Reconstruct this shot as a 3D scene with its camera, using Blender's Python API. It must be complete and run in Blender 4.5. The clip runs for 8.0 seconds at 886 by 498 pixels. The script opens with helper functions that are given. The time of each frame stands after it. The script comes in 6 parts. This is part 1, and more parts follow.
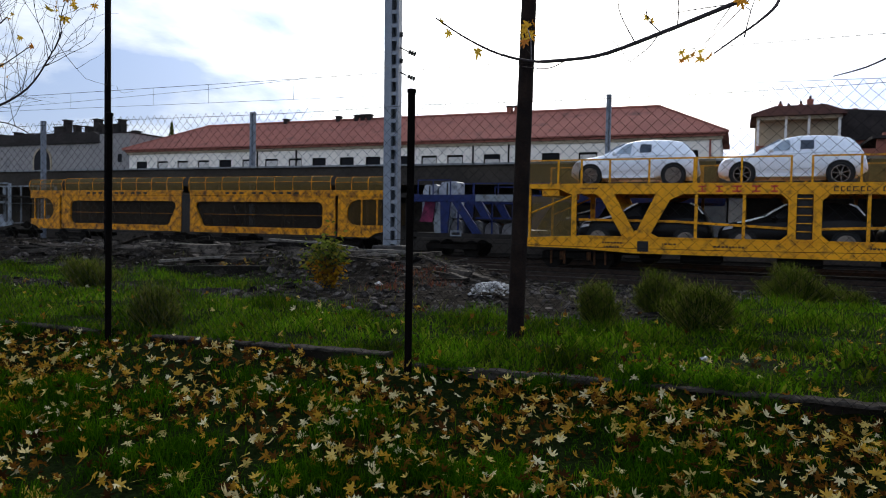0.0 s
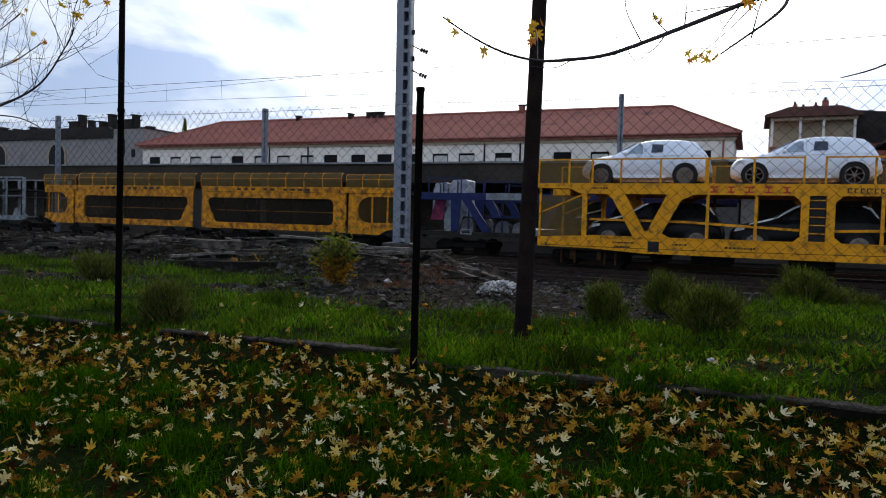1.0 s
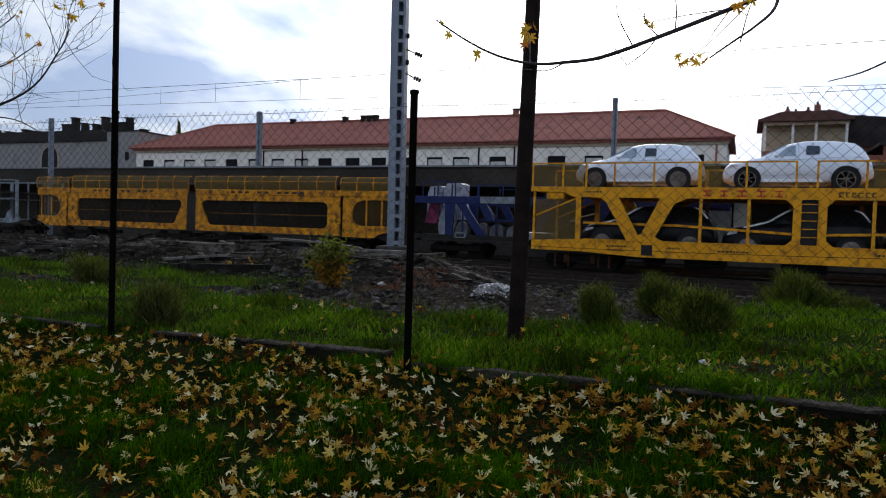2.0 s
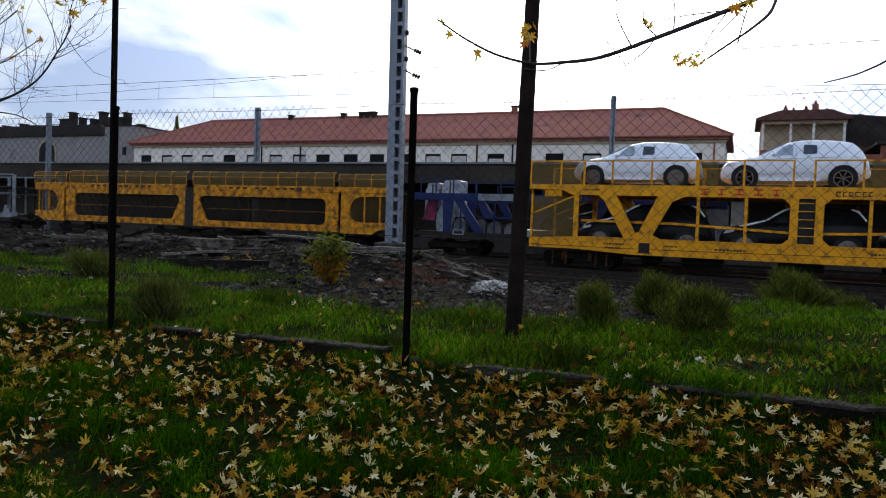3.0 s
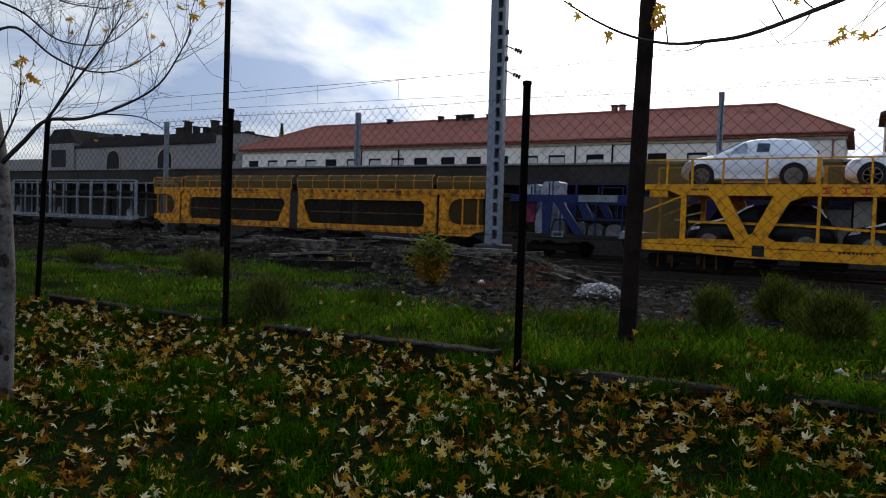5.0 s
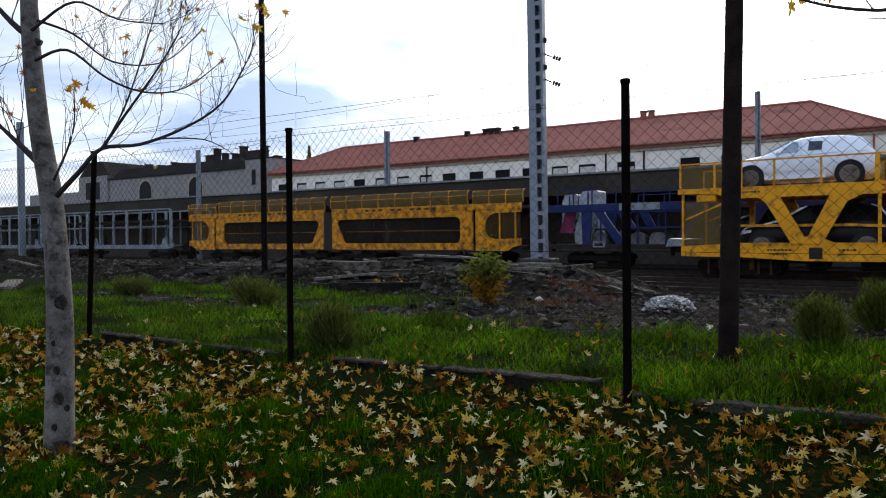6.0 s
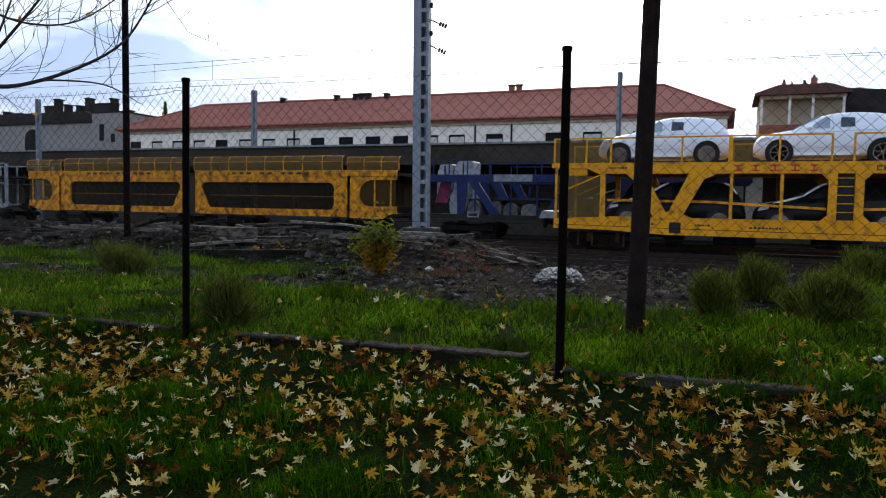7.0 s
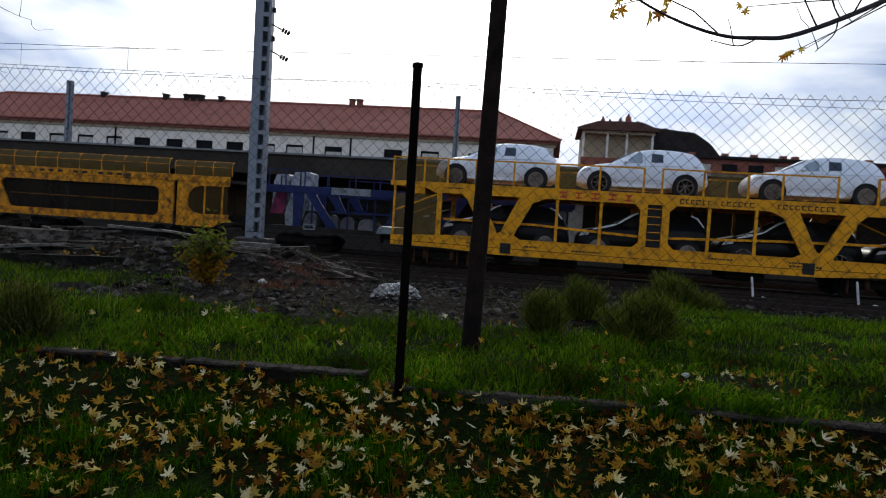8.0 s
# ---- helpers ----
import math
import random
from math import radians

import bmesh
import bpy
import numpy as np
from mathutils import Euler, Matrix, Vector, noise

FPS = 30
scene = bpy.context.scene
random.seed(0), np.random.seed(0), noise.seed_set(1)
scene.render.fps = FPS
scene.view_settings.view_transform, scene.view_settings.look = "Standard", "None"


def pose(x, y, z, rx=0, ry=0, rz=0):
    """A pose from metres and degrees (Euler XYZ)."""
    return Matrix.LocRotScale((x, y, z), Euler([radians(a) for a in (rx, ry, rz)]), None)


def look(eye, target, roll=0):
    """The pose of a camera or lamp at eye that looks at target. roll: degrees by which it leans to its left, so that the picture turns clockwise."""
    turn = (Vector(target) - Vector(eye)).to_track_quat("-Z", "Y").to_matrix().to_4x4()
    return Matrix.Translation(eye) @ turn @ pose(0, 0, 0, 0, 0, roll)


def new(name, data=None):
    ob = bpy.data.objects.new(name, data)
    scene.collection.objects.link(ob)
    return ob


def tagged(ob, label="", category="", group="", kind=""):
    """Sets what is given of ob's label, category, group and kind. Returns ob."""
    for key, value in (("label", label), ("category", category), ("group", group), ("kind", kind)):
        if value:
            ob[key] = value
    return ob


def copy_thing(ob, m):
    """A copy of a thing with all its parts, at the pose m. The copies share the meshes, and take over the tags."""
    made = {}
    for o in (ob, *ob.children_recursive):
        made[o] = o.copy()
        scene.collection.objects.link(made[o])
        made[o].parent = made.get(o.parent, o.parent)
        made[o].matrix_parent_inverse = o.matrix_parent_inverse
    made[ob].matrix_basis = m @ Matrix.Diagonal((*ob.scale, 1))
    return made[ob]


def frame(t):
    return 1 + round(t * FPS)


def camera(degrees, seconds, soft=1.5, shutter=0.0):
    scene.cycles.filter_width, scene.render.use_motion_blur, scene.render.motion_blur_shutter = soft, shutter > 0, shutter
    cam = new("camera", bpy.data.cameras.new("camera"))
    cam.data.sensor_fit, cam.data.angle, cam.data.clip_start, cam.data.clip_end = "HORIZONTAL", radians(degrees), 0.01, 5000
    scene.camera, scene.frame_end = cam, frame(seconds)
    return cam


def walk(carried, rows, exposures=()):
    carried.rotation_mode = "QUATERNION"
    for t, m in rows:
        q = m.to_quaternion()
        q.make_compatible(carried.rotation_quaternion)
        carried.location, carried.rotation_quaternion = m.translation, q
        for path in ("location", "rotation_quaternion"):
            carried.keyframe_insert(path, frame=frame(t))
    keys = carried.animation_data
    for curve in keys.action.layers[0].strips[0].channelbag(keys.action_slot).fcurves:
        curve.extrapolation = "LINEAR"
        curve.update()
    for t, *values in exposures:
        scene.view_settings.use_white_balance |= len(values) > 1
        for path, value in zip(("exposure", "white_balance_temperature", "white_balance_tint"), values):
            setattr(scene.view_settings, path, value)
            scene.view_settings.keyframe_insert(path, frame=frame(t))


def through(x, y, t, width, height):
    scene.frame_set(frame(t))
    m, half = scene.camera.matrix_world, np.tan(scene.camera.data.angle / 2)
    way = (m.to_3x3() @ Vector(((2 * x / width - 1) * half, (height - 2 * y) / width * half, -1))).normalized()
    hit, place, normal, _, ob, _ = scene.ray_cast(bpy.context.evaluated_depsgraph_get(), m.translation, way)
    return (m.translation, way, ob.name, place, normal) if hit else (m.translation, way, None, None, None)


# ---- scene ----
cam = camera(64.2, 8.0, soft=1.0)
PATH = [
    (0, (0.206, 0.372, 1.122), (0.221, 2.371, 1.051), 1.1),
    (0.5, (0.226, 0.369, 1.13), (0.171, 2.366, 1.033), 1.0),
    (1, (0.234, 0.36, 1.123), (0.219, 2.358, 1.046), 1.7),
    (1.5, (0.238, 0.335, 1.121), (0.237, 2.334, 1.062), 1.5),
    (2.8, (0.24, 0.332, 1.097), (0.242, 2.33, 1.016), 2.3),
    (3, (0.23, 0.299, 1.114), (0.238, 2.298, 1.039), 2.1),
    (3.5, (0.231, 0.357, 1.121), (0.233, 2.355, 1.039), 2.1),
    (4, (0.258, 0.379, 1.123), (0.173, 2.377, 1.094), 1.6),
    (4.5, (0.25, 0.398, 1.081), (0.001, 2.381, 1.011), 2.8),
    (5.8, (-0.32, 0.791, 1.095), (-0.623, 2.766, 1.02), -0.1),
    (6, (-0.396, 0.91, 1.104), (-0.736, 2.881, 1.069), -0.5),
    (6.5, (-0.61, 1.073, 1.089), (-0.822, 3.06, 1.009), 1.9),
    (7, (-0.853, 1.156, 1.111), (-0.811, 3.152, 0.986), 1.0),
    (7.5, (-0.888, 1.214, 1.117), (-0.527, 3.181, 1.095), 2.7),
    (8, (-0.895, 1.258, 1.105), (-0.394, 3.193, 1.041), 3.7),
]
EXPOSURES = [(0, 0.1), (0.5, 0.2), (1.5, -0.15), (2.8, 0.06), (3.5, 0.12), (4.0, -0.2), (4.5, -0.6), (5.8, 0.3), (6.0, 0.3), (6.5, 0.22), (7, 0.3), (7.5, 0.4), (8, -0.3)]
walk(cam, [(t, look(e, g, r)) for t, e, g, r in PATH], EXPOSURES)

# ---- world and sun: bright broken cloud, sun veiled ahead ----
SUN_AZ, SUN_EL = radians(12), radians(27)      # clockwise from +y
SUN_DIR = Vector((math.sin(SUN_AZ) * math.cos(SUN_EL), math.cos(SUN_AZ) * math.cos(SUN_EL), math.sin(SUN_EL)))
SKY_GAIN = 1.0


def make_world():
    w = bpy.data.worlds.new("sky")
    scene.world = w
    w.use_nodes = True
    nt = w.node_tree
    nt.nodes.clear()
    N, Lk = nt.nodes.new, nt.links.new
    out, bg = N("ShaderNodeOutputWorld"), N("ShaderNodeBackground")
    sky = N("ShaderNodeTexSky")
    sky.sky_type, sky.sun_disc = "NISHITA", False
    sky.sun_elevation, sky.sun_rotation = SUN_EL, SUN_AZ
    sky.air_density, sky.dust_density = 1.0, 2.0
    tc = N("ShaderNodeTexCoord")
    sep = N("ShaderNodeSeparateXYZ")
    Lk(tc.outputs["Generated"], sep.inputs[0])

    def mth(op, a, b=None, clamp=False):
        n = N("ShaderNodeMath")
        n.operation, n.use_clamp = op, clamp
        for i, v in enumerate((a, b)):
            if v is None:
                continue
            if isinstance(v, (int, float)):
                n.inputs[i].default_value = v
            else:
                Lk(v, n.inputs[i])
        return n.outputs[0]
    zc = mth("ADD", mth("MAXIMUM", sep.outputs[2], 0.0), 0.16)
    comb = N("ShaderNodeCombineXYZ")
    Lk(mth("DIVIDE", sep.outputs[0], zc), comb.inputs[0])
    Lk(mth("DIVIDE", sep.outputs[1], zc), comb.inputs[1])
    nz = N("ShaderNodeTexNoise")
    nz.inputs["Scale"].default_value = 0.9
    nz.inputs["Detail"].default_value = 7
    nz.inputs["Roughness"].default_value = 0.52
    nz.inputs["Distortion"].default_value = 0.35
    Lk(comb.outputs[0], nz.inputs["Vector"])
    dot = N("ShaderNodeVectorMath")
    dot.operation = "DOT_PRODUCT"
    dot.inputs[1].default_value = SUN_DIR
    Lk(tc.outputs["Generated"], dot.inputs[0])
    # thick cloud base colour against bright thin veil, the veil brighter near the sun
    near = mth("POWER", mth("MAXIMUM", dot.outputs["Value"], 0.0), 13.0)
    thick = mth("SUBTRACT", nz.outputs["Fac"], mth("MULTIPLY", near, 0.22))
    ramp = N("ShaderNodeValToRGB")
    ramp.color_ramp.elements[0].position, ramp.color_ramp.elements[0].color = 0.36, (0.95, 0.98, 1.0, 1)
    ramp.color_ramp.elements[1].position, ramp.color_ramp.elements[1].color = 0.545, (0.25, 0.355, 0.59, 1)
    Lk(thick, ramp.inputs[0])
    # unseen cloud opposite the sun is brightened as added fill for camera-facing sides
    rear_fill = mth("MULTIPLY", mth("POWER", mth("MAXIMUM", mth("MULTIPLY", dot.outputs["Value"], -1.0), 0.0), 1.3), 0.75)
    glow = mth("ADD", mth("ADD", mth("MULTIPLY", near, 2.2), 0.95), rear_fill)
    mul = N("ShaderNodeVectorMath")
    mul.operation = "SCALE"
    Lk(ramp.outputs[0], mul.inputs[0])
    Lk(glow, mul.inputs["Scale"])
    add = N("ShaderNodeVectorMath")
    add.operation = "MULTIPLY_ADD"
    Lk(sky.outputs[0], add.inputs[0])
    add.inputs[1].default_value = (0.03, 0.03, 0.03)
    Lk(mul.outputs[0], add.inputs[2])
    Lk(add.outputs[0], bg.inputs[0])
    bg.inputs[1].default_value = SKY_GAIN
    Lk(bg.outputs[0], out.inputs[0])


make_world()
sun_data = bpy.data.lights.new("sun", "SUN")
sun_data.energy, sun_data.angle, sun_data.color = 1.3, radians(10), (1.0, 0.93, 0.80)
sun = new("sun", sun_data)
sun.matrix_world = look(SUN_DIR * 60, (0, 0, 0))


# ---- materials ----
def material(name, c1, c2=None, rough=0.7, metal=0.0, scale=4.0, fine=40.0, bump=0.15, spread=0.5, dirt=None, dirt_amount=0.0,
             dirt_scale=1.5, island=0.0, spec=0.18, alpha=1.0, transmission=0.0, obrandom=0.0):
    """Two-scale noise between c1 and c2, with optional dirt and random brightness per island."""
    m = bpy.data.materials.new(name)
    m.use_nodes = True
    nt = m.node_tree
    N, Lk = nt.nodes.new, nt.links.new
    b = nt.nodes["Principled BSDF"]
    b.inputs["Roughness"].default_value = rough
    b.inputs["Metallic"].default_value = metal
    b.inputs["Specular IOR Level"].default_value = spec
    b.inputs["Alpha"].default_value = alpha
    b.inputs["Transmission Weight"].default_value = transmission
    c2 = c2 or tuple(v * 0.7 for v in c1)
    tc = N("ShaderNodeTexCoord")
    n1, n2 = N("ShaderNodeTexNoise"), N("ShaderNodeTexNoise")
    for n, s in ((n1, scale), (n2, fine)):
        n.inputs["Scale"].default_value = s
        n.inputs["Detail"].default_value = 4
        Lk(tc.outputs["Object"], n.inputs["Vector"])
    av = N("ShaderNodeMix")
    av.data_type = "FLOAT"
    av.inputs[0].default_value = 0.4
    Lk(n1.outputs["Fac"], av.inputs[2])
    Lk(n2.outputs["Fac"], av.inputs[3])
    ramp = N("ShaderNodeValToRGB")
    e = ramp.color_ramp.elements
    e[0].position, e[0].color = 0.5 - 0.25 * spread, (*c2, 1)
    e[1].position, e[1].color = 0.5 + 0.25 * spread, (*c1, 1)
    Lk(av.outputs[0], ramp.inputs[0])
    col = ramp.outputs[0]
    if dirt:
        n3 = N("ShaderNodeTexNoise")
        n3.inputs["Scale"].default_value = dirt_scale
        n3.inputs["Detail"].default_value = 8
        n3.inputs["Roughness"].default_value = 0.7
        Lk(tc.outputs["Object"], n3.inputs["Vector"])
        r3 = N("ShaderNodeValToRGB")
        r3.color_ramp.elements[0].position, r3.color_ramp.elements[1].position = 0.62 - 0.3 * dirt_amount, 0.75 - 0.2 * dirt_amount
        Lk(n3.outputs["Fac"], r3.inputs[0])
        mx = N("ShaderNodeMix")
        mx.data_type = "RGBA"
        Lk(r3.outputs[0], mx.inputs[0])
        Lk(col, mx.inputs[6])
        mx.inputs[7].default_value = (*dirt, 1)
        col = mx.outputs[2]
    if island or obrandom:
        src = N("ShaderNodeNewGeometry").outputs["Random Per Island"] if island else N("ShaderNodeObjectInfo").outputs["Random"]
        amount = island or obrandom
        mr = N("ShaderNodeMapRange")
        mr.inputs[3].default_value, mr.inputs[4].default_value = 1 - amount, 1 + amount
        Lk(src, mr.inputs[0])
        vm = N("ShaderNodeVectorMath")
        vm.operation = "SCALE"
        Lk(col, vm.inputs[0])
        Lk(mr.outputs[0], vm.inputs["Scale"])
        col = vm.outputs[0]
    Lk(col, b.inputs["Base Color"])
    if bump:
        bp = N("ShaderNodeBump")
        bp.inputs["Strength"].default_value = bump
        bp.inputs["Distance"].default_value = 0.02
        Lk(n2.outputs["Fac"], bp.inputs["Height"])
        Lk(bp.outputs[0], b.inputs["Normal"])
    return m


def leafy(name, stops, rough=0.6, through=0.25, by_object=False, patchy=0.0):
    """Thin leaves or blades whose colour runs through stops by a random number for each piece."""
    m = bpy.data.materials.new(name)
    m.use_nodes = True
    nt = m.node_tree
    N, Lk = nt.nodes.new, nt.links.new
    b = nt.nodes["Principled BSDF"]
    b.inputs["Roughness"].default_value = rough
    b.inputs["Specular IOR Level"].default_value = 0.0
    src = N("ShaderNodeObjectInfo").outputs["Random"] if by_object else N("ShaderNodeNewGeometry").outputs["Random Per Island"]
    ramp = N("ShaderNodeValToRGB")
    el = ramp.color_ramp.elements
    while len(el) < len(stops):
        el.new(0.5)
    for i, c in enumerate(stops):
        el[i].position, el[i].color = i / (len(stops) - 1), (*c, 1)
    Lk(src, ramp.inputs[0])
    tc, nz = N("ShaderNodeTexCoord"), N("ShaderNodeTexNoise")
    nz.inputs["Scale"].default_value = 45
    Lk(tc.outputs["Object"], nz.inputs["Vector"])
    mr = N("ShaderNodeMapRange")
    mr.inputs[3].default_value, mr.inputs[4].default_value = 0.65, 1.3
    Lk(nz.outputs["Fac"], mr.inputs[0])
    nb = N("ShaderNodeTexNoise")                       # broad patches of lusher and thinner growth
    nb.inputs["Scale"].default_value = 1.3
    nb.inputs["Detail"].default_value = 3
    Lk(tc.outputs["Object"], nb.inputs["Vector"])
    mb = N("ShaderNodeMapRange")
    mb.inputs[1].default_value, mb.inputs[2].default_value = 0.32, 0.68
    mb.inputs[3].default_value, mb.inputs[4].default_value = 1 - patchy, 1 + patchy
    Lk(nb.outputs["Fac"], mb.inputs[0])
    pm = N("ShaderNodeMath")
    pm.operation = "MULTIPLY"
    Lk(mr.outputs[0], pm.inputs[0])
    Lk(mb.outputs[0], pm.inputs[1])
    vm = N("ShaderNodeVectorMath")
    vm.operation = "SCALE"
    Lk(ramp.outputs[0], vm.inputs[0])
    Lk(pm.outputs[0], vm.inputs["Scale"])
    Lk(vm.outputs[0], b.inputs["Base Color"])
    tr, mix = N("ShaderNodeBsdfTranslucent"), N("ShaderNodeMixShader")
    Lk(vm.outputs[0], tr.inputs[0])
    mix.inputs[0].default_value = through
    Lk(b.outputs[0], mix.inputs[1])
    Lk(tr.outputs[0], mix.inputs[2])
    Lk(mix.outputs[0], nt.nodes["Material Output"].inputs[0])
    return m


YELLOW = material("yellow_wagon_paint", (0.80, 0.345, 0.004), (0.62, 0.255, 0.004), 0.45, 0, 1.2, 25, 0.05, 0.6, (0.13, 0.06, 0.015), 0.36, 3.4)
OLDYELLOW = material("worn_yellow_paint", (0.82, 0.335, 0.004), (0.56, 0.20, 0.004), 0.55, 0, 0.9, 18, 0.08, 0.7, (0.10, 0.04, 0.013), 0.62, 3.2)
YMESH = material("yellow_wire_infill", (0.20, 0.125, 0.03), (0.12, 0.08, 0.022), 0.7, 0, 3, 60, 0.1, alpha=0.42)
DMESH = material("dark_wire_infill", (0.045, 0.033, 0.022), (0.015, 0.012, 0.009), 0.85, 0, 0.7, 40, 0.1, 0.9, spec=0.05, alpha=0.3)
EMESH = material("rusty_wire_infill", (0.13, 0.07, 0.015), (0.06, 0.035, 0.012), 0.8, 0, 1.5, 40, 0.1, alpha=0.32)
DARKIN = material("dark_steel_and_inner_shade", (0.035, 0.03, 0.026), (0.018, 0.015, 0.013), 0.8, 0, 1.5, 20, spec=0.08)
RUSTY = material("rust_brown_steel", (0.09, 0.04, 0.018), (0.03, 0.016, 0.009), 0.9, 0, 6, 40, 0.3, spec=0.05)
UNDER = material("greasy_running_gear", (0.016, 0.014, 0.012), (0.008, 0.007, 0.006), 0.9, 0, 4, 30, spec=0.05)
BLUE = material("blue_wagon_paint", (0.010, 0.022, 0.115), (0.005, 0.010, 0.045), 0.5, 0, 1.5, 20, 0.05, 0.6, (0.03, 0.025, 0.03), 0.3)
GREYW = material("galvanised_grey_paint", (0.26, 0.285, 0.31), (0.13, 0.145, 0.16), 0.55, 0.1, 1.4, 22, 0.06, 0.7, (0.10, 0.08, 0.06), 0.25)
BUNDLE = material("grimy_grey_sheet", (0.17, 0.165, 0.17), (0.06, 0.058, 0.06), 0.7, 0, 1.6, 12, 0.3, 0.8, (0.03, 0.025, 0.025), 0.3)
RED = material("red_paint", (0.50, 0.035, 0.03), (0.35, 0.02, 0.02), 0.5, 0, 6, 50)
BLACKP = material("black_paint", (0.02, 0.018, 0.016), None, 0.55)
WRAP = material("white_transport_wrap", (0.82, 0.85, 0.89), (0.68, 0.72, 0.78), 0.42, 0, 3.5, 9, 0.25, 0.7)
WRAPGLASS = material("dark_car_glass", (0.06, 0.075, 0.10), (0.035, 0.045, 0.06), 0.12, 0, 2, 8, 0, spec=0.4)
SHEETING = material("grimy_white_sheeting", (0.46, 0.48, 0.53), (0.12, 0.125, 0.15), 0.6, 0, 2.2, 12, 0.3, 0.8, (0.05, 0.05, 0.06), 0.3, 2.5)
SEAM = material("wrap_tape", (0.56, 0.59, 0.63), (0.46, 0.49, 0.53), 0.5, 0, 5, 30, 0)
HAZEGLASS = material("film_covered_glass", (0.36, 0.42, 0.48), (0.26, 0.31, 0.36), 0.25, 0, 3, 12, 0.05)
TYRE = material("tyre_rubber", (0.025, 0.025, 0.026), None, 0.85, 0, 8, 60)
RIM = material("alloy_rim", (0.24, 0.20, 0.17), (0.15, 0.125, 0.105), 0.45, 0.4, 6, 40, 0)
ARCH = material("wheel_arch_plastic", (0.02, 0.02, 0.02), None, 0.8)
DARKCAR = material("dark_car_paint", (0.009, 0.008, 0.008), (0.006, 0.006, 0.006), 0.3, 0.0, 2, 10, 0, spec=0.12)
DARKGLASS = material("dark_car_tinted_glass", (0.02, 0.019, 0.019), (0.012, 0.012, 0.012), 0.2, 0, 2, 8, 0, spec=0.2)
LIGHTGLASS = material("lamp_glass", (0.7, 0.72, 0.75), None, 0.15, 0, 5, 30, 0)
POST = material("black_fence_steel", (0.0025, 0.002, 0.002), (0.005, 0.0038, 0.0034), 0.85, 0, 8, 80, 0.1, spec=0.02)
WIRE = material("weathered_wire", (0.012, 0.011, 0.010), (0.007, 0.006, 0.006), 0.7, 0.0, 10, 60, 0, spec=0.08)
OLDPOLE = material("dark_creosoted_pole", (0.024, 0.015, 0.011), (0.007, 0.005, 0.0045), 0.9, 0, 5, 60, 0.5, spec=0.06)
MAST = material("galvanised_mast", (0.22, 0.24, 0.275), (0.16, 0.175, 0.20), 0.5, 0.25, 2, 30, 0.08, 0.6, (0.18, 0.15, 0.13), 0.15)
CONC = material("old_concrete", (0.07, 0.063, 0.057), (0.022, 0.02, 0.018), 0.9, 0, 3, 35, 0.4)
# kerb faces dark, top slabs pale: shade and sky light put into the colour
KERBSHADE = material("weathered_kerb_shaded_face", (0.026, 0.021, 0.016), (0.006, 0.0055, 0.0045), 0.95, 0, 2.2, 40, 0.8, 0.6, (0.010, 0.010, 0.007), 0.5, 2.5, spec=0.03)
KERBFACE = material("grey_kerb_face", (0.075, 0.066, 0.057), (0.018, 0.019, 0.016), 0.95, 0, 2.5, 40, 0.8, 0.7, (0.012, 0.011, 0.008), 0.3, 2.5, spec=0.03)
KERBLIT = material("pale_kerb_lit_top", (0.075, 0.064, 0.053), (0.010, 0.009, 0.007), 0.95, 0, 2.5, 40, 0.8, 0.6, (0.012, 0.011, 0.008), 0.35, 2.5, spec=0.03)
EDGEGLINT = material("white_edge_glint", (0.9, 0.9, 0.9), (0.82, 0.82, 0.82), 0.35, 0, 4, 30, 0, spec=0.5)
TIMBER = material("rotten_timber", (0.095, 0.08, 0.066), (0.005, 0.004, 0.003), 0.85, 0, 5, 60, 0.5, obrandom=0.85, spec=0.03)
BOARD = material("bleached_board", (0.25, 0.225, 0.195), (0.06, 0.052, 0.044), 0.85, 0, 3, 50, 0.5, 0.8, (0.02, 0.017, 0.014), 0.3, 3, spec=0.05)
DARKBALK = material("tarred_balk", (0.014, 0.012, 0.010), (0.004, 0.0035, 0.003), 0.85, 0, 4, 50, 0.5, 0.7, (0.07, 0.06, 0.05), 0.12, 4, spec=0.04)
RAILM = material("rusty_rail", (0.04, 0.026, 0.019), (0.02, 0.013, 0.010), 0.8, 0.1, 6, 50)
RAILTOP = material("worn_rail_head", (0.055, 0.046, 0.04), (0.02, 0.016, 0.013), 0.75, 0.15, 1.2, 40, 0, 0.9, spec=0.08)
BARK = material("pale_maple_bark", (0.21, 0.188, 0.172), (0.085, 0.074, 0.066), 0.9, 0, 7, 70, 0.6, 0.7, (0.03, 0.024, 0.020), 0.5, 9)
SCAR = material("dark_bark_scar", (0.05, 0.04, 0.035), (0.015, 0.012, 0.010), 0.95, 0, 30, 120, 0.6, spec=0.03)
TWIG = material("dark_twig_bark", (0.045, 0.034, 0.034), (0.022, 0.017, 0.018), 0.8, 0, 20, 90, 0.2)
STONE = material("pale_rubble", (0.60, 0.575, 0.54), (0.30, 0.285, 0.265), 0.9, 0, 12, 60, 0.4, island=0.55)
CLOD = material("dark_clods", (0.085, 0.073, 0.064), (0.006, 0.005, 0.0045), 0.95, 0, 10, 60, 0.4, island=0.9, spec=0.05)
ROOF = material("red_clay_tiles", (0.36, 0.132, 0.098), (0.25, 0.09, 0.069), 0.85, 0, 0.35, 6, 0.5, 0.8, (0.12, 0.06, 0.05), 0.25, 0.5)
PLASTER = material("cream_plaster", (0.88, 0.81, 0.71), (0.78, 0.70, 0.61), 0.9, 0, 0.35, 5, 0.1, 0.7, (0.36, 0.31, 0.26), 0.18, 0.4)
